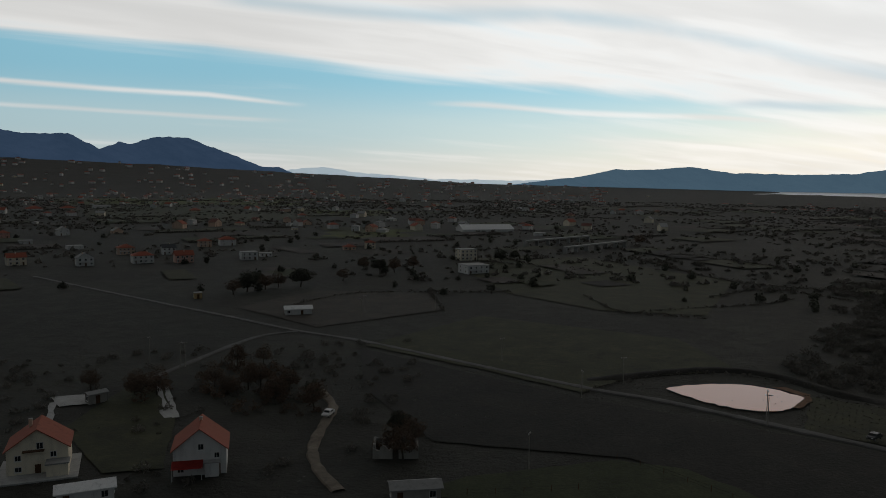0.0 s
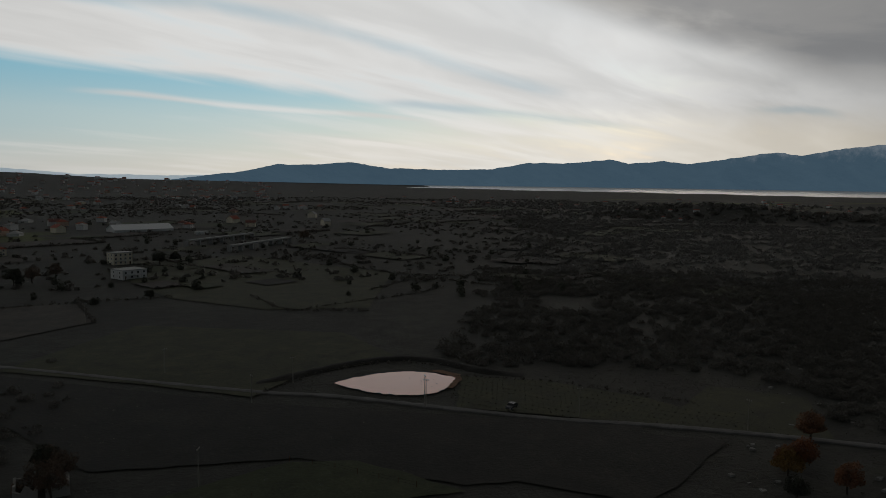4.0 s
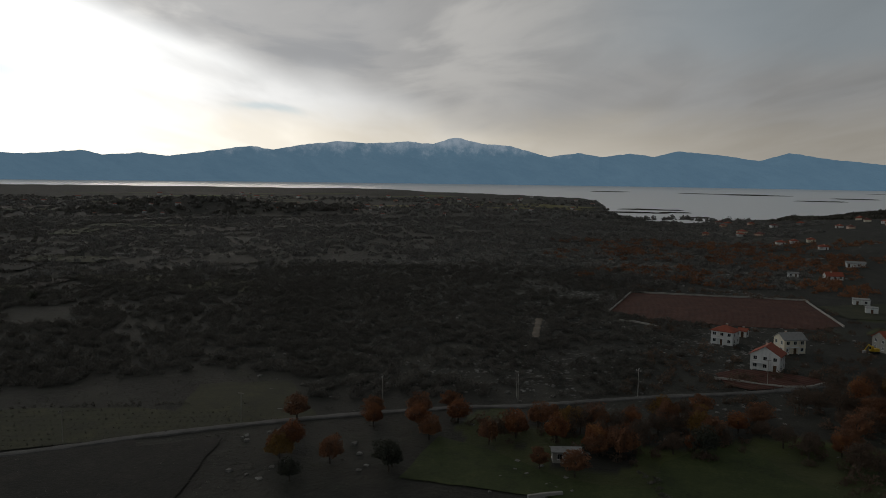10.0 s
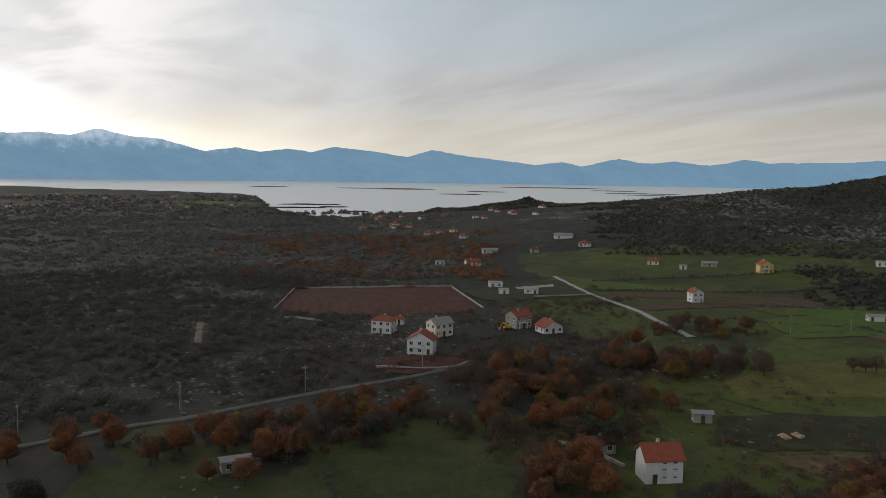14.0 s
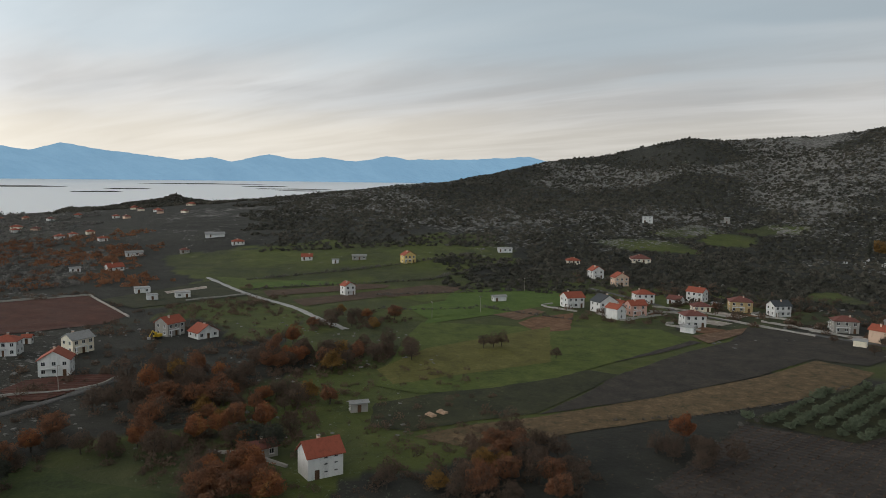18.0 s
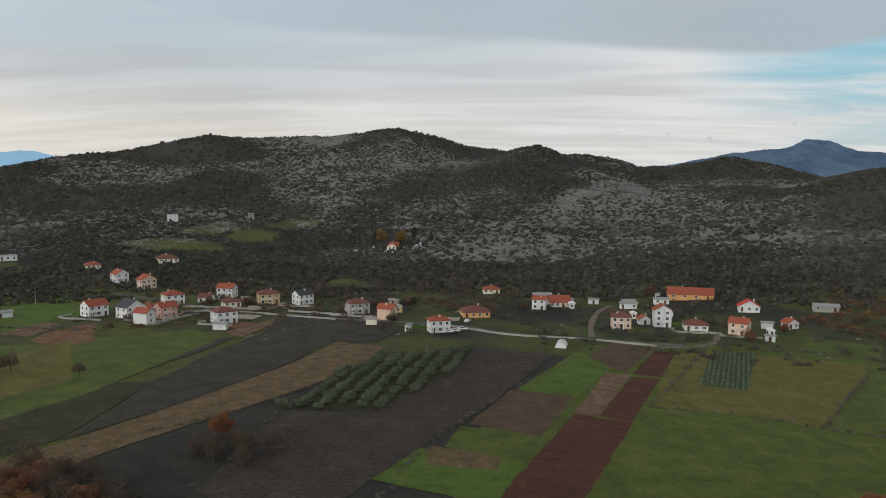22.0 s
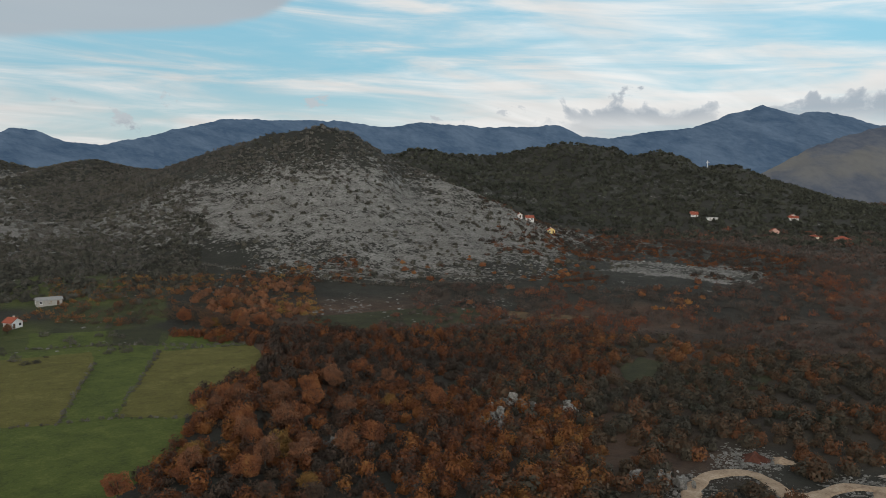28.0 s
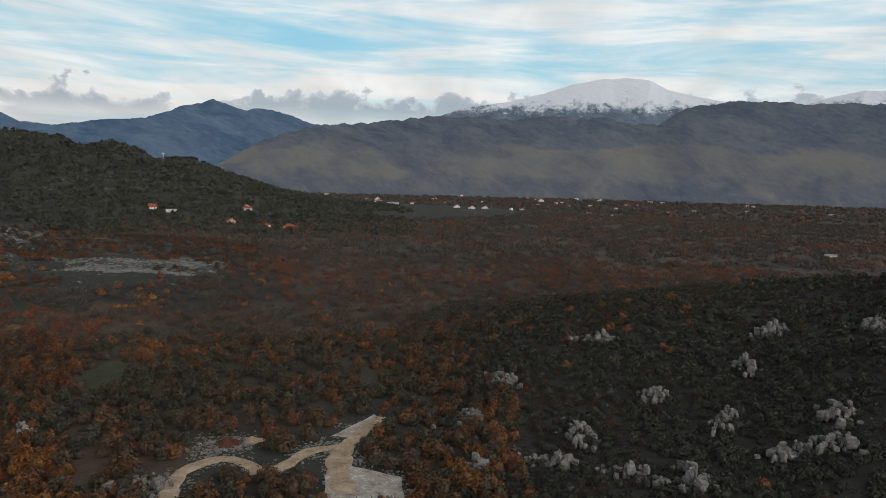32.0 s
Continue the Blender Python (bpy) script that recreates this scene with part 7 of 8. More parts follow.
hedge([(151, 35.7), (138, 27.6)])
hedge([(2.9, -466.2), (-47.4, -424.8), (-98.9, -399.9), (-143.7, -386.5), (-179.7, -370.7)])
hedge([(161.2, -111.3), (156.9, -134.6), (157.7, -161.9)])
hedge([(-72.7, -417.2), (-168, -387.8), (-170, -362.7)])
hedge([(-54.3, -293), (-118.1, -279.9)])
stone_wall([(390.3, 99.9), (400.3, 60.9), (410.5, 20.6)])
stone_wall([(410.5, 20.6), (344.8, 2.7)])
stone_wall([(390.3, 99.9), (328.1, 93.6)])
stone_wall([(310.8, 84.3), (309.5, 75.3), (304.5, 67.2)])
stone_wall([(296.3, -193.2), (277.7, -196.7), (279.3, -219.7)])
stone_wall([(288.2, -216.9), (272.7, -231.1), (222.2, -245.4)])
stone_wall([(175.9, -263.2), (145.3, -263.6), (122.4, -273)])
stone_wall([(128.7, 51.2), (133.3, 46.2)])
stone_wall([(380, -22.1), (391, -52.7)])
stone_wall([(234.3, 35.2), (235.3, 13.4), (244.8, 5.9)])

# ---- the large near houses ----
near = house(-45.3, 141.5, 14, 9.4, 2, "white", "red", "gable", 8.6, True, True, 0.8, [(0.2, 5.3, 0.9, 1.0), (-3.4, 1.2, 1.0, 0.9), (3.0, 3.6, 0.8, 0.9)])
near["label"] = "large pale two-storey house with a red tiled roof and awning"
bm = bmesh.new()
v = [bm.verts.new(p) for p in ((-4.9, -4.3, 2.9), (0.6, -4.3, 2.9), (0.6, -7.0, 2.2), (-4.9, -7.0, 2.2))]
bm.faces.new(v)
bmesh.ops.solidify(bm, geom=bm.faces[:], thickness=0.12)
awning = part("awning", bm, M["roof_bright"], near, "bright red sheet awning")
for ax_ in (-4.7, 0.4):
    boxed("post", "frame", awning, ax_ - 0.06, ax_ + 0.06, -6.9, -6.78, -0.3, 2.3)
boxed("porch", "wall_white", near, 0.9, 3.4, -5.7, -4.31, -0.5, 2.6)
boxed("porch_roof", "roof_flat", near, 0.7, 3.6, -5.9, -4.31, 2.6, 2.8)
second = house(-75.3, 140.5, 22, 10.2, 2, "cream", "red", "gable", 8.4, True, True, 0.7, [(0.4, 5.4, 1.0, 1.1), (-3.2, 3.4, 0.9, 0.9), (-3.2, 1.3, 1.0, 0.8), (2.6, 3.6, 0.9, 0.9)])
second["label"] = "large cream house with a red and grey stepped roof"
boxed("annex", "wall_cream", second, 1.6, 5.2, -7.0, -4.21, -0.5, 2.5)
boxed("annex_roof", "roof_grey", second, 1.4, 5.4, -7.2, -4.21, 2.5, 2.75)
boxed("canopy", "timber", second, -2.4, 1.2, -5.4, -4.21, 4.6, 4.75)
boxed("paving", "concrete", second, -6.8, 6.8, -8.4, 4.5, -0.4, 0.3)
farm = house(153.6, -33.6, 280, 7.6, 2, "white", "red", "gable", 5.6, False, True, 0.85, [(x_, z_, 0.7, 0.28) for x_ in (0.0, 2.2) for z_ in (1.3, 2.9, 4.2)])
farm["label"] = "tall white farmhouse with a red tiled gable roof"
house(167.4, -23.9, 285, 6.0, 1, "stone", "brown", "gable", 3.6)


def ruin(x, y, turn, w, d):
    """Four roofless masonry walls with a doorway."""
    root = tagged(new("ruin"), "roofless grey stone ruin with broken walls", "ruin")
    rnd = random.Random(int(x))
    for x0, x1, y0, y1 in ((-w / 2, -0.6, -d / 2, -d / 2 + 0.5), (0.6, w / 2, -d / 2, -d / 2 + 0.5), (-w / 2, w / 2, d / 2 - 0.5, d / 2), (-w / 2, -w / 2 + 0.5, -d / 2 + 0.5, d / 2 - 0.5), (w / 2 - 0.5, w / 2, -d / 2 + 0.5, d / 2 - 0.5)):
        bm = bmesh.new()
        n = 6
        rows = []
        for k in range(n + 1):
            hgt = rnd.uniform(1.6, 3.0)
            if x1 - x0 > y1 - y0:
                foot = [(x0 + (x1 - x0) * k / n, y0), (x0 + (x1 - x0) * k / n, y1)]
            else:
                foot = [(x0, y0 + (y1 - y0) * k / n), (x1, y0 + (y1 - y0) * k / n)]
            rows.append([bm.verts.new((*foot[0], -0.4)), bm.verts.new((*foot[0], hgt)), bm.verts.new((*foot[1], hgt + rnd.uniform(-0.15, 0.15))), bm.verts.new((*foot[1], -0.4))])
        for a, b in zip(rows, rows[1:]):
            for q in range(4):
                bm.faces.new((a[q], a[(q + 1) % 4], b[(q + 1) % 4], b[q]))
        bm.faces.new(rows[0])
        bm.faces.new(rows[-1][::-1])
        bmesh.ops.recalc_face_normals(bm, faces=bm.faces)
        part("wall", bm, M["wall_stone"], root)
    root.matrix_basis = pose(x, y, 0, 0, 0, turn)


ruin(-9.0, 150.0, 3, 9.0, 7.0)
car(92.5, 159.9, 36, "car_dark", "dark saloon car on the narrow asphalt lane")
car(-25.8, 171.8, 75, "car_white", "pale small car on the dirt track")
car(165.5, -257.9, 30, "car_white", "white car parked beside the village house")

# ---- olive grove, vines and vegetables ----
GROVE = [(150.3, -141.7), (164.7, -195.1), (147.1, -237.1), (132.3, -197.1), (127.5, -155.0)]
rnd = random.Random(3)
ux, uy = math.cos(radians(-68)), math.sin(radians(-68))
for i in range(-30, 31):
    for j in range(-30, 31):
        gx, gy = 146 + ux * i * 4.4 - uy * j * 5.2 + rnd.uniform(-0.4, 0.4), -188 + uy * i * 4.4 + ux * j * 5.2 + rnd.uniform(-0.4, 0.4)
        if inside(np.array([gx]), np.array([gy]), GROVE)[0]:
            tree("olive", gx, gy, rnd.uniform(0.72, 1.08), i * 61 + j)


def rows_of(poly, turn, gap, step, seed, jitter=0.15):
    """Plants in straight rows over a field."""
    rng = np.random.default_rng(seed)
    cx, cy = np.mean([p[0] for p in poly]), np.mean([p[1] for p in poly])
    reach = max(math.hypot(p[0] - cx, p[1] - cy) for p in poly)
    a, b = np.meshgrid(np.arange(-reach, reach, step), np.arange(-reach, reach, gap))
    a, b = a.ravel() + rng.uniform(-jitter, jitter, a.size) * step, b.ravel() + rng.uniform(-jitter, jitter, a.size)
    c, s = math.cos(radians(turn)), math.sin(radians(turn))
    x, y = cx + a * c - b * s, cy + a * s + b * c
    ok = inside(x, y, poly)
    return x[ok], y[ok]


VINES = [(124.0, -93.9), (131.3, -109.2), (147.7, -139.2), (127.5, -155.0), (133.0, -198.2), (145.8, -235.8), (117.9, -242.6), (107.3, -184.4), (102.5, -142.6), (97.8, -105.9), (107.4, -91.4)]
vx, vy = rows_of(VINES, -68, 2.1, 1.2, 5, 0.3)
growth("vines", "long rows of bare brown vines", "vineyard", vx, vy, np.full(len(vx), 0.30), np.full(len(vx), 1.2), 8, "leaf_brown", 71, None, 0.6)
CABBAGE = [(64.8, -233.3), (73.2, -282), (59.8, -290), (51.5, -235.6)]
vx, vy = rows_of(CABBAGE, -78, 1.5, 0.8, 6)
growth("cabbages", "rows of blue-green cabbages", "vegetables", vx, vy, np.full(len(vx), 0.34), np.full(len(vx), 0.9), 9, "leaf_olive", 72, None, 0.7)
PADDOCK = [(94.9, 193.3), (115.3, 179.2), (130.4, 155.2), (133.3, 141), (146.7, 137.7), (141, 119.1), (120.4, 135), (81.3, 167.2)]
vx, vy = rows_of(PADDOCK, -55, 3.4, 1.6, 7)
growth("vines", "faint rows of young vines beside the pond", "vineyard", vx, vy, np.full(len(vx), 0.32), np.full(len(vx), 1.1), 8, "leaf_scrub", 73, None, 0.6)


# ---- tussocks, garden shrubs and stones ----
def off_homes(x, y, gap):
    ok = np.ones(len(x), bool)
    for hx, hy in HOMES:
        ok &= np.hypot(x - hx, y - hy) > gap
    return x[ok], y[ok]


def scatter(name, label, category, poly, spacing, size, per, mat, seed, clump=0.0, tall=(0.6, 1.0), gap=8.0, leaf=0.5):
    x, y = off_homes(*strewn(poly, spacing, seed, [RED_FIELD, YARD], clump), gap)
    rng = np.random.default_rng(seed)
    growth(name, label, category, x, y, rng.uniform(size[0], size[1], len(x)), rng.uniform(tall[0], tall[1], len(x)), int(per * 1.5), mat, seed, None, leaf * 0.66, True)


scatter("garden_shrubs", "bare shrubs and small trees between the village houses", "shrubs", sector(122, 330, 152, 460), 6.0, (0.9, 2.4), 60, "leaf_brown", 81, 0.40, leaf=0.4)
scatter("garden_shrubs", "green and brown shrubs in the village gardens", "shrubs", sector(150, 285, 180, 420), 6.2, (0.7, 2.1), 60, "leaf_hill", 82, 0.42, leaf=0.4)
scatter("garden_shrubs", "shrubs round the houses by the red field", "shrubs", sector(74, 210, 100, 420), 5.0, (0.8, 2.0), 44, "leaf_brown", 83, 0.45, leaf=0.4)
scatter("garden_shrubs", "dark shrubs and orchard trees round the big houses", "shrubs", sector(-36, 125, -2, 260), 6.0, (0.6, 1.7), 80, "leaf_scrub", 84, 0.44, leaf=0.36)
scatter("rough_grass", "rough tussocks and weeds on the pasture", "grass", sector(45, 128, 130, 260), 3.4, (0.15, 0.4), 12, "leaf_hill", 85, 0.42, (0.5, 0.9), 5)
scatter("rough_grass", "rough tussocks and weeds by the lane", "grass", sector(-34, 125, 50, 240), 3.6, (0.2, 0.5), 12, "leaf_scrub", 86, 0.42, (0.5, 0.9), 5)
scatter("rough_grass", "rough tussocks on the fallow strips", "grass", sector(112, 150, 152, 300), 3.0, (0.15, 0.4), 12, "leaf_brown", 87, 0.5, (0.5, 0.9), 5)
scatter("garden_shrubs", "brown brush and brambles round the tall farmhouse", "shrubs", sector(90, 140, 116, 250), 4.2, (0.4, 1.5), 50, "leaf_brown", 98, 0.46, leaf=0.34, gap=7)
scatter("rough_grass", "green weeds and rough grass round the farmhouse", "grass", sector(88, 130, 118, 250), 2.2, (0.15, 0.4), 12, "leaf_olive", 99, 0.45, (0.5, 0.9), 5)
bx, by = off_homes(*strewn(sector(76, 180, 112, 330), 6.0, 100, None, 0.55, 18), 6)
boulders(bx, by, np.random.default_rng(100).uniform(0.2, 0.6, len(bx)), 100, "pale stones and rubble between the belts")
bx, by = off_homes(*strewn(sector(48, 140, 80, 240), 5.0, 88, None, 0.58, 25), 6)
boulders(bx, by, np.random.default_rng(88).uniform(0.25, 0.7, len(bx)), 88, "pale stones heaped on the pasture")
bx, by = off_homes(*strewn(sector(130, 300, 180, 470), 7.0, 89, None, 0.56, 20), 6)
boulders(bx, by, np.random.default_rng(89).uniform(0.25, 0.7, len(bx)), 89, "pale rubble and stone heaps round the village")
for k, (qx, qy) in enumerate([(-117, -94.1), (-128.2, -89.9), (-133.7, -101.2), (-118.3, -134.8), (-124.7, -133.6), (-93.8, -123.6), (-95.7, -130.1), (-134.3, -116.4), (-150.7, -115.7), (-121.2, -84.9)]):
    n = 150
    rng = np.random.default_rng(90 + k)
    boulders(qx + rng.normal(0, 3.4, n), qy + rng.normal(0, 3.4, n), rng.uniform(0.10, 0.42, n), 90 + k, "pale broken limestone rubble beside the track")

# ---- the plain by the pond: bank, fences, thickets ----
def bank(line, wide, tall, label):
    """A rounded earth bank along a line."""
    pts = smooth_line(line, 2.0)
    rnd = random.Random(len(pts))
    verts, faces = [], []
    for k, q in enumerate(pts):
        d = (pts[min(k + 1, len(pts) - 1)] - pts[max(k - 1, 0)]).normalized()
        side = Vector((-d.y, d.x, 0))
        end = min(1.0, 0.15 + min(k, len(pts) - 1 - k) / 5)
        for u, h in ((-1, -0.15), (-0.6, 0.45), (-0.2, 0.95), (0.2, 1.0), (0.6, 0.5), (1, -0.15)):
            verts.append(q + side * u * wide * rnd.uniform(0.85, 1.15) + Vector((0, 0, h * tall * end * rnd.uniform(0.85, 1.15))))
        if k:
            o = 6 * k
            faces += [(o - 6 + j, o - 5 + j, o + 1 + j, o + j) for j in range(5)]
    ob = mesh_object("earth_bank", verts, faces, M["dusk_plough"], smooth=True)
    for f in ob.data.polygons:
        if f.normal.z < 0:
            f.flip()
    tagged(ob, label, "earth bank")


bank([(38.7, 207.4), (47.2, 209.9), (56.5, 213.9), (72.2, 219.4), (85.4, 220.1), (95.3, 214.2), (99.7, 205.5), (104.1, 195.9), (112.6, 188.2)], 3.2, 0.9, "low dark earth bank round the pond")
field("red_brown", 0.42, [(88.1, 201.9), (92.3, 201.4), (95.5, 194.5), (93.2, 188.9), (87.1, 182.4), (85.6, 182.9), (92.5, 191.5), (91.2, 197.0)])


def fence(line, gap, label):
    """Thin posts with two wires."""
    pts = smooth_line(line, gap)
    root = tagged(new("fence"), label, "fence")
    post_mesh = None
    for q in pts:
        if post_mesh is None:
            bm = bmesh.new()
            cone(bm, (0, 0, -0.3), (0, 0, 1.35), 0.07, 0.055, 6)
            post_mesh = part("post", bm, M["timber"], root).data
        else:
            ob = new("post", post_mesh)
            ob.parent = root
            ob.matrix_basis = pose(q.x - pts[0].x, q.y - pts[0].y, 0)
    for h in (0.6, 1.15):
        bm = bmesh.new()
        for a, b in zip(pts, pts[1:]):
            cone(bm, (a.x - pts[0].x, a.y - pts[0].y, h), (b.x - pts[0].x, b.y - pts[0].y, h), 0.012, 0.012, 3)
        part("wire", bm, M["rubber"], root)
    root.matrix_basis = pose(pts[0].x, pts[0].y, 0)


for line in [[(4.7, 129.3), (14.7, 130.4), (24.6, 132.2)], [(34.8, 147.3), (42.0, 140.1), (48.1, 132.0), (53.1, 125.6)]]:
    fence(line, 4.0, "thin post and wire fence along a field edge")
for gx, gy in [(-97.0, 353.3), (-93.1, 363.2), (-86.1, 370.0), (-81.4, 377.2), (-70.9, 380.7), (-52.9, 404.6), (-35.8, 437.1), (-28.0, 442.2), (-17.7, 458.3), (38.2, 507.9), (48.9, 522.3), (167.2, 653.4), (-47.5, 458.5)]:
    tree(random.Random(int(gx * 3)).choice(("green", "green", "brown")), gx, gy, random.Random(int(gy)).uniform(1.3, 2.0))
for count, poly in [(9, [(-65.4, 201.6), (-65.8, 222.1), (-53.9, 224.7), (-35.3, 199.7), (-28.6, 175.7), (-38.3, 168.4), (-49.7, 175.1)]), (4, [(-84.6, 197.7), (-78.3, 202.4), (-69.9, 187.2), (-74.2, 178.8)]), (4, [(-13.8, 152.7), (-9.9, 162.7), (-5.0, 158.8), (-5.5, 143.1)])]:
    copse("brown", count, poly)

# ---- pallets, parked cars and walls of the village ----
def brick_stack(x, y, turn, label):
    root = tagged(new("brick_stack"), label, "bricks")
    rnd = random.Random(int(x))
    for i in range(3):
        for j in range(2):
            h = rnd.uniform(0.7, 1.3)
            boxed("pile", "brick_clay", root, i * 1.7 - 2.4, i * 1.7 - 1.0 + rnd.uniform(-0.1, 0.1), j * 1.5 - 1.4, j * 1.5 - 0.2, -0.1, h)
    root.matrix_basis = pose(x, y, 0.15, 0, 0, turn) @ Matrix.Diagonal((0.6, 0.6, 0.5, 1))


for gx, gy in [(180.6, -68.3), (181.7, -71.8)]:
    brick_stack(gx, gy, 20, "stacked pallets of pale clay bricks in rough grass")
for gx, gy, tn in [(167.2, -250.0, 40), (165.9, -252.9, 35), (172.7, -273.6, 100)]:
    car(gx, gy, tn, "car_white", "white car parked on the village grass")
for line in [[(291.1, -190.7), (273.5, -193.6), (286.2, -217.0)], [(298.8, -226.7), (279.9, -237.3), (261.2, -243.5)], [(252.7, -248.1), (230.5, -254.6), (207.8, -258.7)], [(115.0, -274.8), (103.9, -276.5), (92.5, -278.3)]]:
    stone_wall(line)
for line in [[(443.0, -59.7), (448.2, -92.6), (451.5, -128.8), (461.6, -177.3), (469.1, -209.7)], [(406.2, -57.6), (409.6, -93.5), (408.3, -136.7), (407.4, -156.6)], [(407.4, -156.6), (420.9, -182.4), (436.6, -218.9)], [(325.9, -146.5), (301.8, -159.6), (279.7, -173.7)]]:
    hedge(line)

# ---- plot, fence and digger by the white house ----
field("red_soil", 0.304, [(240.2, 35.9), (249.6, 30.9), (251.5, 20.4), (250.3, 8.3), (245.4, 5.5), (235.4, 14.6), (226.7, 24.3), (228.2, 30.6)])
fence([(224.5, 24.7), (234.1, 14.5), (244.9, 3.5)], 2.4, "dark close-set post fence along the lane")
stone_wall([(173.5, -13.4), (168.1, -20.9), (158.9, -27.8)])


def digger(x, y, turn):
    root = tagged(new("digger"), "small yellow digger parked beside a grey house", "digger")
    boxed("body", "digger_yellow", root, -1.3, 0.5, -0.9, 0.9, 0.9, 1.9)
    cab = boxed("cab", "digger_yellow", root, 0.5, 1.6, -0.8, 0.2, 0.9, 2.7)
    boxed("cab_window", "glass", cab, 1.605, 1.64, -0.7, 0.1, 1.7, 2.5)
    for side in (-1.0, 0.6):
        bm = bmesh.new()
        box(bm, -1.5, 1.5, side, side + 0.4, 0.1, 0.8)
        bmesh.ops.bevel(bm, geom=[e for e in bm.edges if abs(e.verts[0].co.y - e.verts[1].co.y) > 0.1], offset=0.3, segments=3, affect="EDGES")
        part("track", bm, M["rubber"], root)
    bm = bmesh.new()
    cone(bm, (0.8, 0.5, 1.6), (2.8, 0.5, 3.6), 0.24, 0.18, 6)
    cone(bm, (2.8, 0.5, 3.6), (4.4, 0.5, 1.6), 0.18, 0.13, 6)
    arm = part("arm", bm, M["digger_yellow"], root)
    boxed("bucket", "metal", arm, 4.0, 4.9, 0.1, 0.9, 0.6, 1.5)
    root.matrix_basis = pose(x, y, 0, 0, 0, turn)


digger(297.6, -7.1, 130)

# ---- garden plots and sheds of the village ----
rnd = random.Random(77)
plots = 0
for hx, hy in list(HOMES):
    az_, dist_ = math.degrees(math.atan2(hx, hy)) % 360, math.hypot(hx, hy)
    if not (120 < az_ < 180 and 270 < dist_ < 470) or float(ground_z(np.array([hx]), np.array([hy]))[0]) > 0.5:
        continue
    for k in range(2):
        px_, py_ = hx + rnd.uniform(-15, 15), hy + rnd.uniform(-15, 15)
        if min(math.hypot(px_ - qx, py_ - qy) for qx, qy in HOMES) < 8 or math.hypot(px_, py_) < 268:
            continue
        t_ = radians(rnd.choice((-68, 22)) + rnd.uniform(-6, 6))
        a_, b_ = rnd.uniform(3, 7), rnd.uniform(2.5, 5)
        field(rnd.choice(("brown_soil", "bright_grass", "grass", "red_brown", "dull_grass", "gravel")), 0.06 + 0.003 * plots,
              [(px_ + u * a_ * math.cos(t_) - v * b_ * math.sin(t_), py_ + u * a_ * math.sin(t_) + v * b_ * math.cos(t_)) for u, v in ((-1, -1), (1, -1), (1, 1), (-1, 1))])
        plots += 1
    if rnd.random() < 0.55:
        px_, py_ = hx + rnd.uniform(-13, 13), hy + rnd.uniform(-13, 13)
        if min(math.hypot(px_ - qx, py_ - qy) for qx, qy in HOMES) > 8:
            house(round(px_, 1), round(py_, 1), rnd.choice((22, 112)) + rnd.uniform(-8, 8), rnd.uniform(3, 5.5), 1, rnd.choice(("white", "cream", "stone")), rnd.choice(("grey", "light", "grey")), "gable")
    if rnd.random() < 0.5:
        w_ = rnd.uniform(7, 10)
        ca_, sa_ = math.cos(radians(22)), math.sin(radians(22))
        stone_wall([(hx + ca_ * u * w_ - sa_ * v * w_, hy + sa_ * u * w_ + ca_ * v * w_) for u, v in ((-1, 1), (1, 1), (1, 0.2))])

# ---- limestone outcrops ----
BLOCKS = []
for k in range(8):
    whole = bmesh.new()
    rnd = random.Random(k + 50)
    box(whole, -0.6, 0.6, -0.5, 0.5, -0.6, 0.6)
    bmesh.ops.subdivide_edges(whole, edges=whole.edges[:], cuts=1, use_grid_fill=True)
    for v in whole.verts:
        q = v.co.copy()
        v.co = q * (0.86 if q.length > 0.75 else 1.0) + Vector((rnd.uniform(-0.13, 0.13), rnd.uniform(-0.13, 0.13), rnd.uniform(-0.16, 0.16)))
    me = bpy.data.meshes.new("block")
    whole.to_mesh(me)
    whole.free()
    me.materials.append(M["limestone"])
    BLOCKS.append(me)


def outcrop(x, y, seed):
    rnd = random.Random(seed)
    root = tagged(new("rock_outcrop"), "jagged pale limestone outcrop among dark bushes", "rock", "limestone outcrops of the slope")
    root.matrix_basis = pose(x, y, float(ground_z(np.array([x]), np.array([y]))[0]), 0, 0, rnd.uniform(0, 360)) @ Matrix.Diagonal((1.15, 1.15, 1.2, 1))
    long_, deep_ = rnd.uniform(1.8, 4.2), rnd.uniform(1.0, 2.0)
    for k in range(rnd.randrange(44, 62)):
        ob = new("block", rnd.choice(BLOCKS))
        ob.parent = root
        s = rnd.choice((rnd.uniform(0.3, 0.8), rnd.uniform(0.7, 1.5)))
        u, v = rnd.gauss(0, 1), rnd.gauss(0, 1)
        ob.matrix_basis = pose(u * long_, v * deep_, rnd.uniform(-0.3, 3.2) * math.exp(-0.6 * (u * u + v * v)), rnd.uniform(-18, 18), rnd.uniform(-18, 18), rnd.gauss(0, 40)) @ Matrix.Diagonal((s * rnd.uniform(0.8, 1.3), s * rnd.uniform(0.6, 1.0), s * rnd.uniform(0.8, 1.5), 1))


for k, (ox, oy) in enumerate([(-242.2, -83.4), (-198.5, -53.3), (-172.7, -64.1), (-154.5, -64.6), (-142.5, -76.4), (-156.5, -45.2), (-188.0, -32.7), (-218.8, -34.2), (-247.6, -31.0), (-192.3, -8.9), (-177.7, -6.8), (-160.0, -34.2), (-242.2, -4.1), (-173.0, -17.2), (-172.6, -95.7), (-203.8, -99.2), (-79.2, -178.6), (-87.8, -187.8), (-98.8, -177.4), (-38.2, -171.8), (-95.1, -128.3)]):
    outcrop(ox, oy, k + 3)

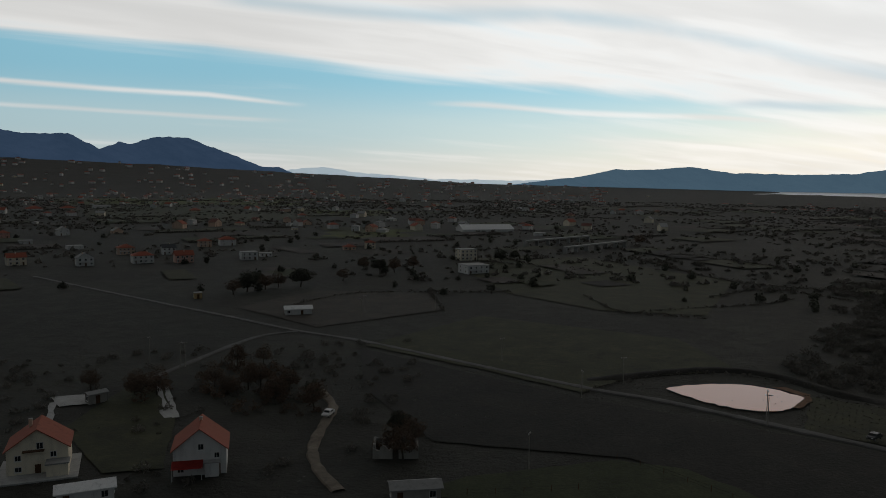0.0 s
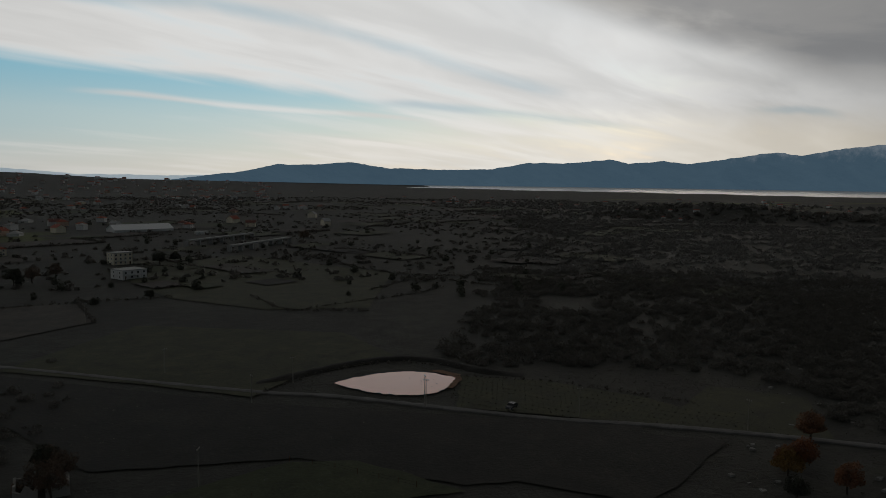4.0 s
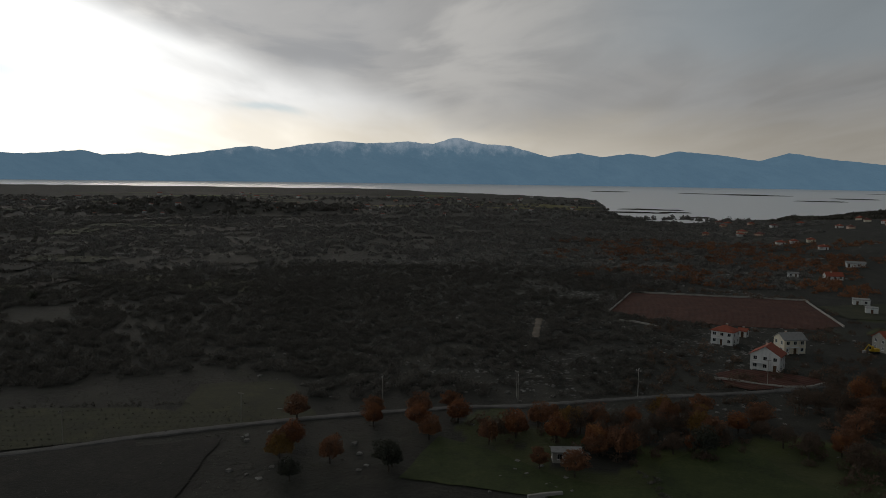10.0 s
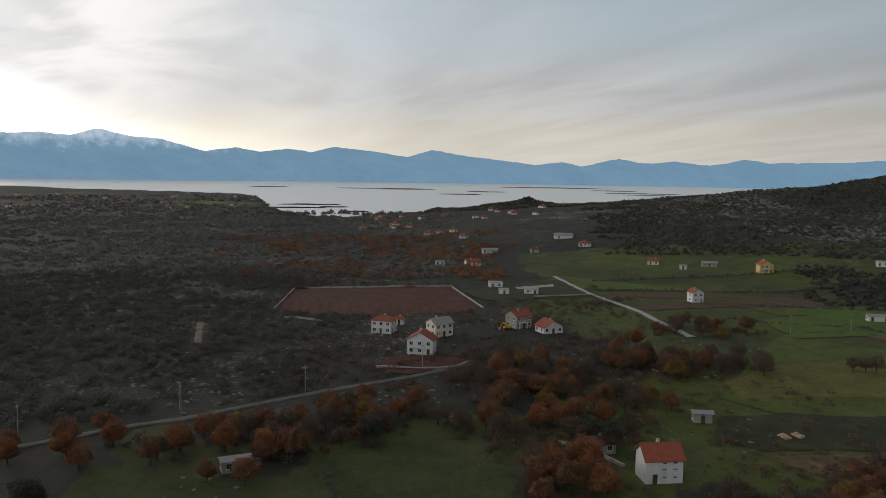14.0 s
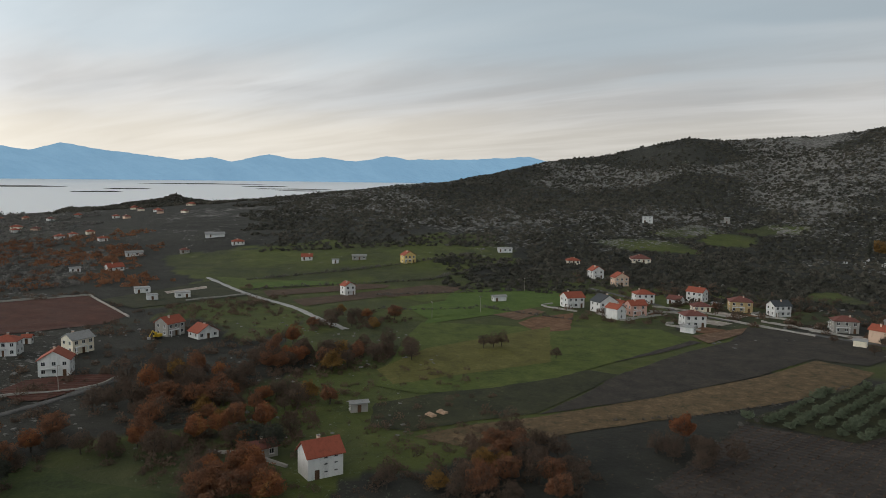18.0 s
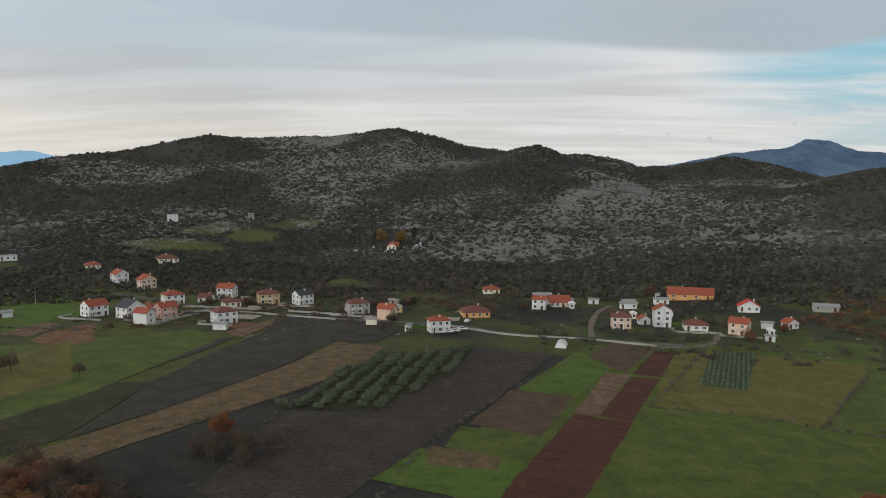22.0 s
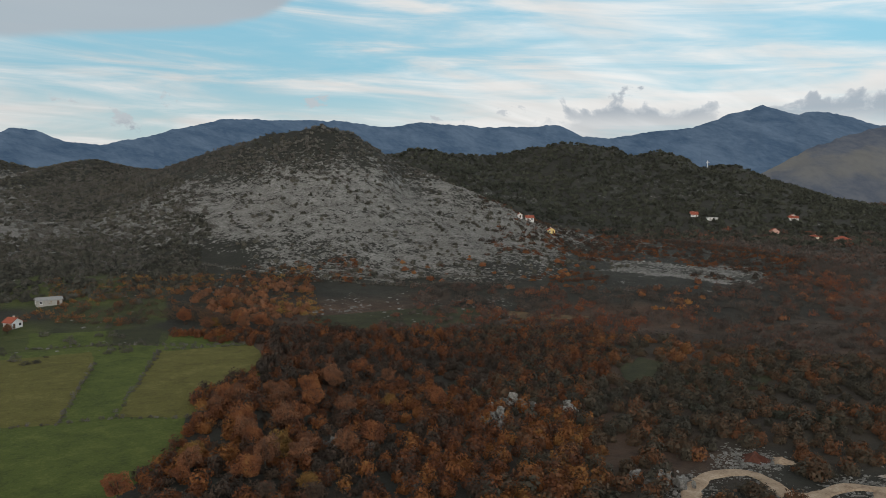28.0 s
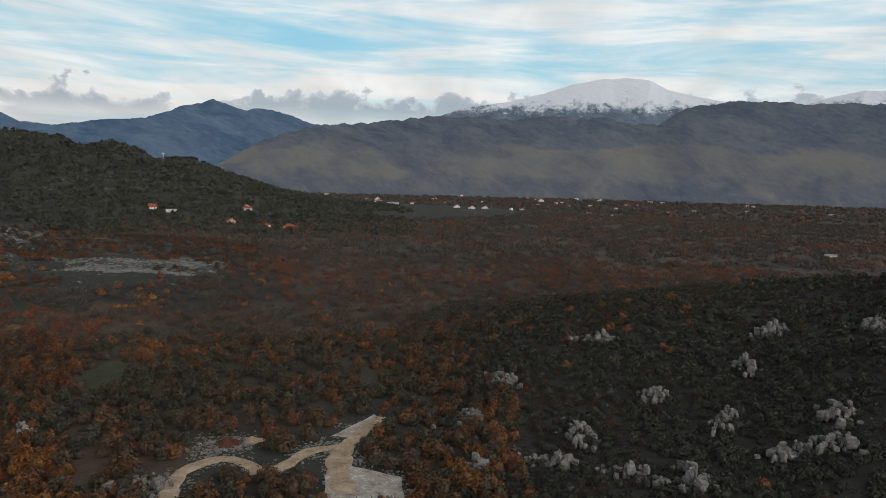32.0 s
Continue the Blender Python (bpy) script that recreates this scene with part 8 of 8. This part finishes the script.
# ---- small things ----
cross = tagged(new("summit_cross"), "tall white cross on the ridge top", "cross")
cxp, cyp = az_point(219.3, 1350)
boxed("upright", "trim", cross, -0.4, 0.4, -0.4, 0.4, -2, 11)
boxed("crossbar", "trim", cross, -3, 3, -0.35, 0.35, 7.2, 8.0)
cross.matrix_basis = pose(cxp, cyp, float(ground_z(np.array([cxp]), np.array([cyp]))[0]), 0, 0, -219)


def polytunnel(x, y, turn, w, l):
    root = tagged(new("polytunnel"), "small white plastic polytunnel", "greenhouse")
    bm = bmesh.new()
    ring = []
    for s in (-l / 2, l / 2):
        ring.append([bm.verts.new((math.cos(math.pi * k / 10) * w / 2, s, math.sin(math.pi * k / 10) * w * 0.5)) for k in range(11)])
    for k in range(10):
        bm.faces.new((ring[0][k], ring[0][k + 1], ring[1][k + 1], ring[1][k]))
    bm.faces.new(ring[0])
    bm.faces.new(ring[1][::-1])
    part("cover", bm, M["trim"], root)
    for s in (-l / 2, 0, l / 2):
        bm = bmesh.new()
        for k in range(10):
            a, b = math.pi * k / 10, math.pi * (k + 1) / 10
            cone(bm, (math.cos(a) * w / 1.97, s, math.sin(a) * w * 0.508), (math.cos(b) * w / 1.97, s, math.sin(b) * w * 0.508), 0.04, 0.04, 5)
        part("hoop", bm, M["metal"], root)
    root.matrix_basis = pose(x, y, 0.1, 0, 0, turn)


polytunnel(121.5, -256.9, 20, 4.0, 7.0)


def rail_bridge(a, b):
    """A long low deck on many piers."""
    root = tagged(new("viaduct"), "long low concrete rail viaduct on close piers", "bridge")
    d = Vector((b[0] - a[0], b[1] - a[1], 0))
    l = d.length
    boxed("deck", "render_grey", root, 0, l, -2.2, 2.2, 4.2, 5.2)
    n = int(l / 14)
    for k in range(n + 1):
        boxed("pier", "render_grey", root, l * k / n - 0.7, l * k / n + 0.7, -1.6, 1.6, -0.5, 4.2)
    root.matrix_basis = pose(a[0], a[1], 0, 0, 0, math.degrees(math.atan2(d.y, d.x)))


rail_bridge((67.4, 626.1), (130.5, 692.2))
rail_bridge((91.3, 572.3), (150.8, 637.5))

# patchwork of far plots and hedges on the plain
rnd = random.Random(41)
for k in range(110):
    a, dd = rnd.uniform(-32, 40), 400 * (4.6 ** rnd.random())
    cx, cy = az_point(a, dd)
    if inside(np.array([cx]), np.array([cy]), LAKE)[0] or any(math.hypot(cx - hx, cy - hy) < 12 for hx, hy in HOMES):
        continue
    t_ = radians(rnd.choice((28, 118)) + rnd.uniform(-9, 9))
    a_, b_ = dd * rnd.uniform(0.02, 0.055), dd * rnd.uniform(0.012, 0.035)
    quad = [(cx + u * a_ * math.cos(t_) - v * b_ * math.sin(t_), cy + u * a_ * math.sin(t_) + v * b_ * math.cos(t_)) for u, v in ((-1, -1), (1, -0.9), (0.9, 1), (-1, 1))]
    field(rnd.choice(("dull_grass", "dull_grass", "heath", "dusk_plough", "dusk_grass", "dusk_grass", "vine_soil")), 0.35 + 0.006 * k, quad)
    if k % 2:
        hedge(quad[:2] if k % 3 else quad[:3])
for k in range(46):
    a, dd = rnd.uniform(38, 72), rnd.uniform(1250, 2250)
    cx, cy = az_point(a, dd)
    t_ = radians(rnd.choice((-30, 60)) + rnd.uniform(-9, 9))
    a_, b_ = rnd.uniform(40, 110), rnd.uniform(18, 50)
    quad = [(cx + u * a_ * math.cos(t_) - v * b_ * math.sin(t_), cy + u * a_ * math.sin(t_) + v * b_ * math.cos(t_)) for u, v in ((-1, -1), (1, -0.9), (0.9, 1), (-1, 1))]
    if not any(inside(np.array([q[0]]), np.array([q[1]]), LAKE)[0] for q in quad) and float(ground_z(np.array([cx]), np.array([cy]))[0]) < 0.5:
        field(rnd.choice(("dull_grass", "olive_grass", "grass", "dull_grass", "heath")), 0.35 + 0.008 * k, quad)
n = 130
rng = np.random.default_rng(43)
far_a, far_d = rng.uniform(-32, 34, n), 360 * 3.0 ** rng.random(n)
growth("far_trees", "dark single trees along the plots of the plain", "trees", far_d * np.sin(np.radians(far_a)), far_d * np.cos(np.radians(far_a)), rng.uniform(1.2, 2.6, n), rng.uniform(1.0, 1.8, n), 90, "leaf_green", 43, None, 0.3)


def far_cluster(label, az0, az1, d0, d1, count, seed):
    """Tiny gabled houses beyond counting, all in one mesh, and their roofs in another."""
    rnd = random.Random(seed)
    walls, roofs, wf, rf = [], [], [], []
    for k in range(count):
        a, dd = rnd.uniform(az0, az1), d0 * (d1 / d0) ** rnd.random()
        cx, cy = az_point(a, dd)
        if inside(np.array([cx]), np.array([cy]), LAKE)[0]:
            continue
        z = float(ground_z(np.array([cx]), np.array([cy]))[0])
        t_, hw, hd, hh = rnd.uniform(0, 6.28), rnd.uniform(3.5, 8) * dd / 2200, rnd.uniform(3, 5) * dd / 2200, rnd.uniform(3, 6) * dd / 2200

        def at(u, v, h):
            return cx + u * math.cos(t_) - v * math.sin(t_), cy + u * math.sin(t_) + v * math.cos(t_), z + h
        o = len(walls)
        walls += [at(u * hw, v * hd, h) for h in (-2, hh) for u, v in ((-1, -1), (1, -1), (1, 1), (-1, 1))]
        wf += [(o, o + 1, o + 5, o + 4), (o + 1, o + 2, o + 6, o + 5), (o + 2, o + 3, o + 7, o + 6), (o + 3, o, o + 4, o + 7)]
        o = len(roofs)
        roofs += [at(u * hw * 1.06, v * hd * 1.1, hh) for u, v in ((-1, -1), (1, -1), (1, 1), (-1, 1))] + [at(-hw, 0, hh * 1.4), at(hw, 0, hh * 1.4)]
        rf += [(o, o + 1, o + 5, o + 4), (o + 2, o + 3, o + 4, o + 5), (o + 1, o + 2, o + 5), (o + 3, o, o + 4), (o + 3, o + 2, o + 1, o)]
    tagged(mesh_object("far_village", walls, wf, M["wall_white"]), label, "houses", kind="stuff")
    tagged(mesh_object("far_roofs", roofs, rf, M["roof_red"]), "tiny red roofs of the far villages", "roofs", kind="stuff")


far_cluster("tiny white houses strewn over the far slope", -31, 12, 1500, 4200, 320, 5)
far_cluster("tiny white houses along the lake shore", 20, 80, 1100, 2100, 90, 6)
far_cluster("tiny white houses across the far valley", 225, 262, 1500, 3300, 60, 7)

# far houses scattered over the plain towards the mountains
rnd = random.Random(12)
for k in range(110):
    a, dd = rnd.uniform(-31, 16), 760 * (4.2 ** rnd.random())
    hx, hy = az_point(a, dd)
    house(round(hx, 1), round(hy, 1), rnd.uniform(0, 360), rnd.uniform(8, 12), rnd.choice((1, 2, 2)), rnd.choice(("white", "white", "white", "cream", "peach")), rnd.choice(("red", "red", "brown", "flat", "grey")), rnd.choice(("hip", "gable")))
for k in range(34):
    a, dd = rnd.choice((rnd.uniform(22, 66), rnd.uniform(80, 95))), rnd.uniform(800, 1040)
    if a < 70:
        dd *= 1.6
    hx, hy = az_point(a, dd)
    if not inside(np.array([hx]), np.array([hy]), LAKE)[0]:
        house(round(hx, 1), round(hy, 1), rnd.uniform(0, 360), rnd.uniform(6, 9), 1, rnd.choice(("white", "cream", "stone", "peach")), rnd.choice(("red", "red", "brown")), "hip")

# ---- chapel and graveyard on the slope ----
chapel = house(346.8, -451.0, 212, 7.0, 1, "white", "red", "gable", 5.0, False, True, 0.8)
chapel["label"] = "small white hillside chapel with a red gabled roof"
for k, (gx, gy) in enumerate([(362.7, -433.0), (361.5, -444.6), (341.7, -439.5), (336.8, -453.5), (334.3, -467.9), (348.7, -441.8), (338.1, -444.9), (335.3, -462.2), (360.8, -437.2)]):
    for j in range(3):
        rnd = random.Random(k * 9 + j)
        sx, sy = gx + rnd.uniform(-5, 5), gy + rnd.uniform(-3, 3)
        grave = tagged(new("gravestone"), "pale stone grave slab with an upright headstone", "grave", "graves round the chapel")
        boxed("slab", "concrete", grave, -0.5, 0.5, -1.1, 1.1, -0.4, 0.4)
        boxed("headstone", "concrete", grave, -0.45, 0.45, 0.8, 1.05, 0.4, 1.3)
        grave.matrix_basis = pose(sx, sy, float(ground_z(np.array([sx]), np.array([sy]))[0]), 0, 0, 212 + rnd.uniform(-8, 8))


def cypress(x, y, tall):
    root = tagged(new("cypress"), "slim dark cypress beside the hillside chapel", "tree", "cypresses of the graveyard")
    z = float(ground_z(np.array([x]), np.array([y]))[0])
    bm = bmesh.new()
    cone(bm, (0, 0, -0.5), (0, 0, tall * 0.5), 0.25, 0.12)
    part("trunk", bm, M["bark"], root)
    hs = np.linspace(0.12, 0.92, 8) * tall
    v, f, own = puffs(np.stack([hs * 0, hs * 0, hs - 0.6], -1), 1.25 * np.sin(np.pi * np.linspace(0.2, 0.95, 8)) + 0.15, np.full(8, 1.4), 130, int(x), 0.3)
    crown = big_mesh("crown", v, f, M["leaf_green"], {"tint": np.full(8, 0.4)[own]})
    crown.parent = root
    root.matrix_basis = pose(x, y, z)


for (gx, gy), tall in zip([(364.6, -449.9), (349.1, -479.8), (332.7, -479.0)], (13, 11, 9)):
    cypress(gx, gy, tall)
for gx, gy in [(363.8, -458.4), (350.5, -463.6)]:
    tree("yellow", gx, gy, 1.9)
# trees along the shore
rng = np.random.default_rng(77)
line = smooth_line([(1091.3, 339.1), (1073.5, 291.8), (1069.3, 251.4), (1110.4, 212.1), (1061.1, 148.2), (1059.0, 116.9)], 4.0)
sx_ = np.array([p.x for p in line]) + rng.uniform(-14, 14, len(line))
sy_ = np.array([p.y for p in line]) + rng.uniform(-6, 6, len(line))
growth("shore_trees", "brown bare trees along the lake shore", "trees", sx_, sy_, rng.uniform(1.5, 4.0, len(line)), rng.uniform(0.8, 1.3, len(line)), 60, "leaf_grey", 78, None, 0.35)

# ---- more homes, sheds and yards of the village ----
rnd = random.Random(19)
made = 0
old = [h for h in HOMES if 118 < math.degrees(math.atan2(h[0], h[1])) % 360 < 182 and 270 < math.hypot(*h) < 430]
while made < 16:
    hx, hy = rnd.choice(old)
    nx, ny = hx + rnd.uniform(-26, 26), hy + rnd.uniform(-18, 18)
    if min(math.hypot(nx - qx, ny - qy) for qx, qy in HOMES) < 8.5 or math.hypot(nx, ny) < 300 or any(math.hypot(nx - rx, ny - ry) < 5.5 for rx, ry, rw in ROAD_POINTS) or float(ground_z(np.array([nx]), np.array([ny]))[0]) > 3:
        made += 0.05
        continue
    made += 1
    big = rnd.random() < 0.2
    house(round(nx, 1), round(ny, 1), rnd.choice((22, 202, 112)) + rnd.uniform(-12, 12), rnd.uniform(6, 8) if big else rnd.uniform(3, 5.5), 2 if big and rnd.random() < 0.6 else 1,
          rnd.choice(("white", "white", "cream", "peach", "stone")), rnd.choice(("red", "red", "brown")) if big else rnd.choice(("grey", "light", "red", "grey")), "gable")
    if rnd.random() < 0.6:
        for q in range(2):
            tree(rnd.choice(("brown", "green", "brown", "russet")), nx + rnd.uniform(5, 8) * rnd.choice((-1, 1)), ny + rnd.uniform(4, 7) * rnd.choice((-1, 1)), rnd.uniform(0.5, 0.85))

# ---- rubble banks and a heap of red earth beside the new track ----
rng = np.random.default_rng(31)
track = [(x, y, w) for x, y, w in ROAD_POINTS if 208 < math.degrees(math.atan2(x, y)) % 360 < 240 and math.hypot(x, y) < 215]
bx = np.concatenate([x + rng.normal(0, 1, 26) * (w * 0.5 + 1.0) for x, y, w in track])
by = np.concatenate([y + rng.normal(0, 1, 26) * (w * 0.5 + 1.0) for x, y, w in track])
off = np.min(np.hypot(bx[:, None] - np.array([q[0] for q in track]), by[:, None] - np.array([q[1] for q in track])), axis=1)
ok = (off > 1.7) & (off < 4.5)
boulders(bx[ok], by[ok], rng.uniform(0.08, 0.34, int(ok.sum())), 31, "pale broken stone banked along the new track")


def earth_heap(x, y, r, tall, mat, label):
    bm = bmesh.new()
    rings = 7
    rows = []
    for i in range(rings + 1):
        q = i / rings
        rows.append([])
        for j in range(22):
            t_ = 2 * math.pi * j / 22
            rr = r * q * (1 + 0.18 * math.sin(3 * t_ + 1) + 0.1 * math.sin(7 * t_))
            h = tall * (0.5 + 0.5 * math.cos(math.pi * q)) * (1 + 0.5 * noise.noise(Vector((rr * math.cos(t_), rr * math.sin(t_), 2.0)) * 0.9)) - 0.1 * q
            rows[-1].append(bm.verts.new((rr * math.cos(t_), rr * math.sin(t_), h)))
    for a, b in zip(rows[1:], rows[2:]):
        for j in range(22):
            bm.faces.new((a[j], b[j], b[(j + 1) % 22], a[(j + 1) % 22]))
    bm.faces.new(rows[1])
    bmesh.ops.delete(bm, geom=rows[0], context="VERTS")
    bmesh.ops.recalc_face_normals(bm, faces=bm.faces)
    me = bpy.data.meshes.new("earth_heap")
    bm.to_mesh(me)
    bm.free()
    me.materials.append(M[mat])
    ob = tagged(new("earth_heap", me), label, "earth heap")
    ob.matrix_basis = pose(x, y, float(ground_z(np.array([x]), np.array([y]))[0]) + 0.05)


earth_heap(-124.1, -134.5, 3.6, 1.5, "red_soil", "heap of dug red earth beside the new track")
earth_heap(-129.1, -131.5, 3.0, 0.8, "quarry_track", "low heap of sandy spoil beside the new track")
rng = np.random.default_rng(32)
hx_, hy_ = -124.1 + rng.normal(0, 3.8, 500), -134.5 + rng.normal(0, 3.8, 500)
ok = np.hypot(hx_ - -124.1, hy_ - -134.5) > 3.4
boulders(hx_[ok], hy_[ok], rng.uniform(0.08, 0.3, int(ok.sum())), 32, "pale rubble round the heap of red earth")
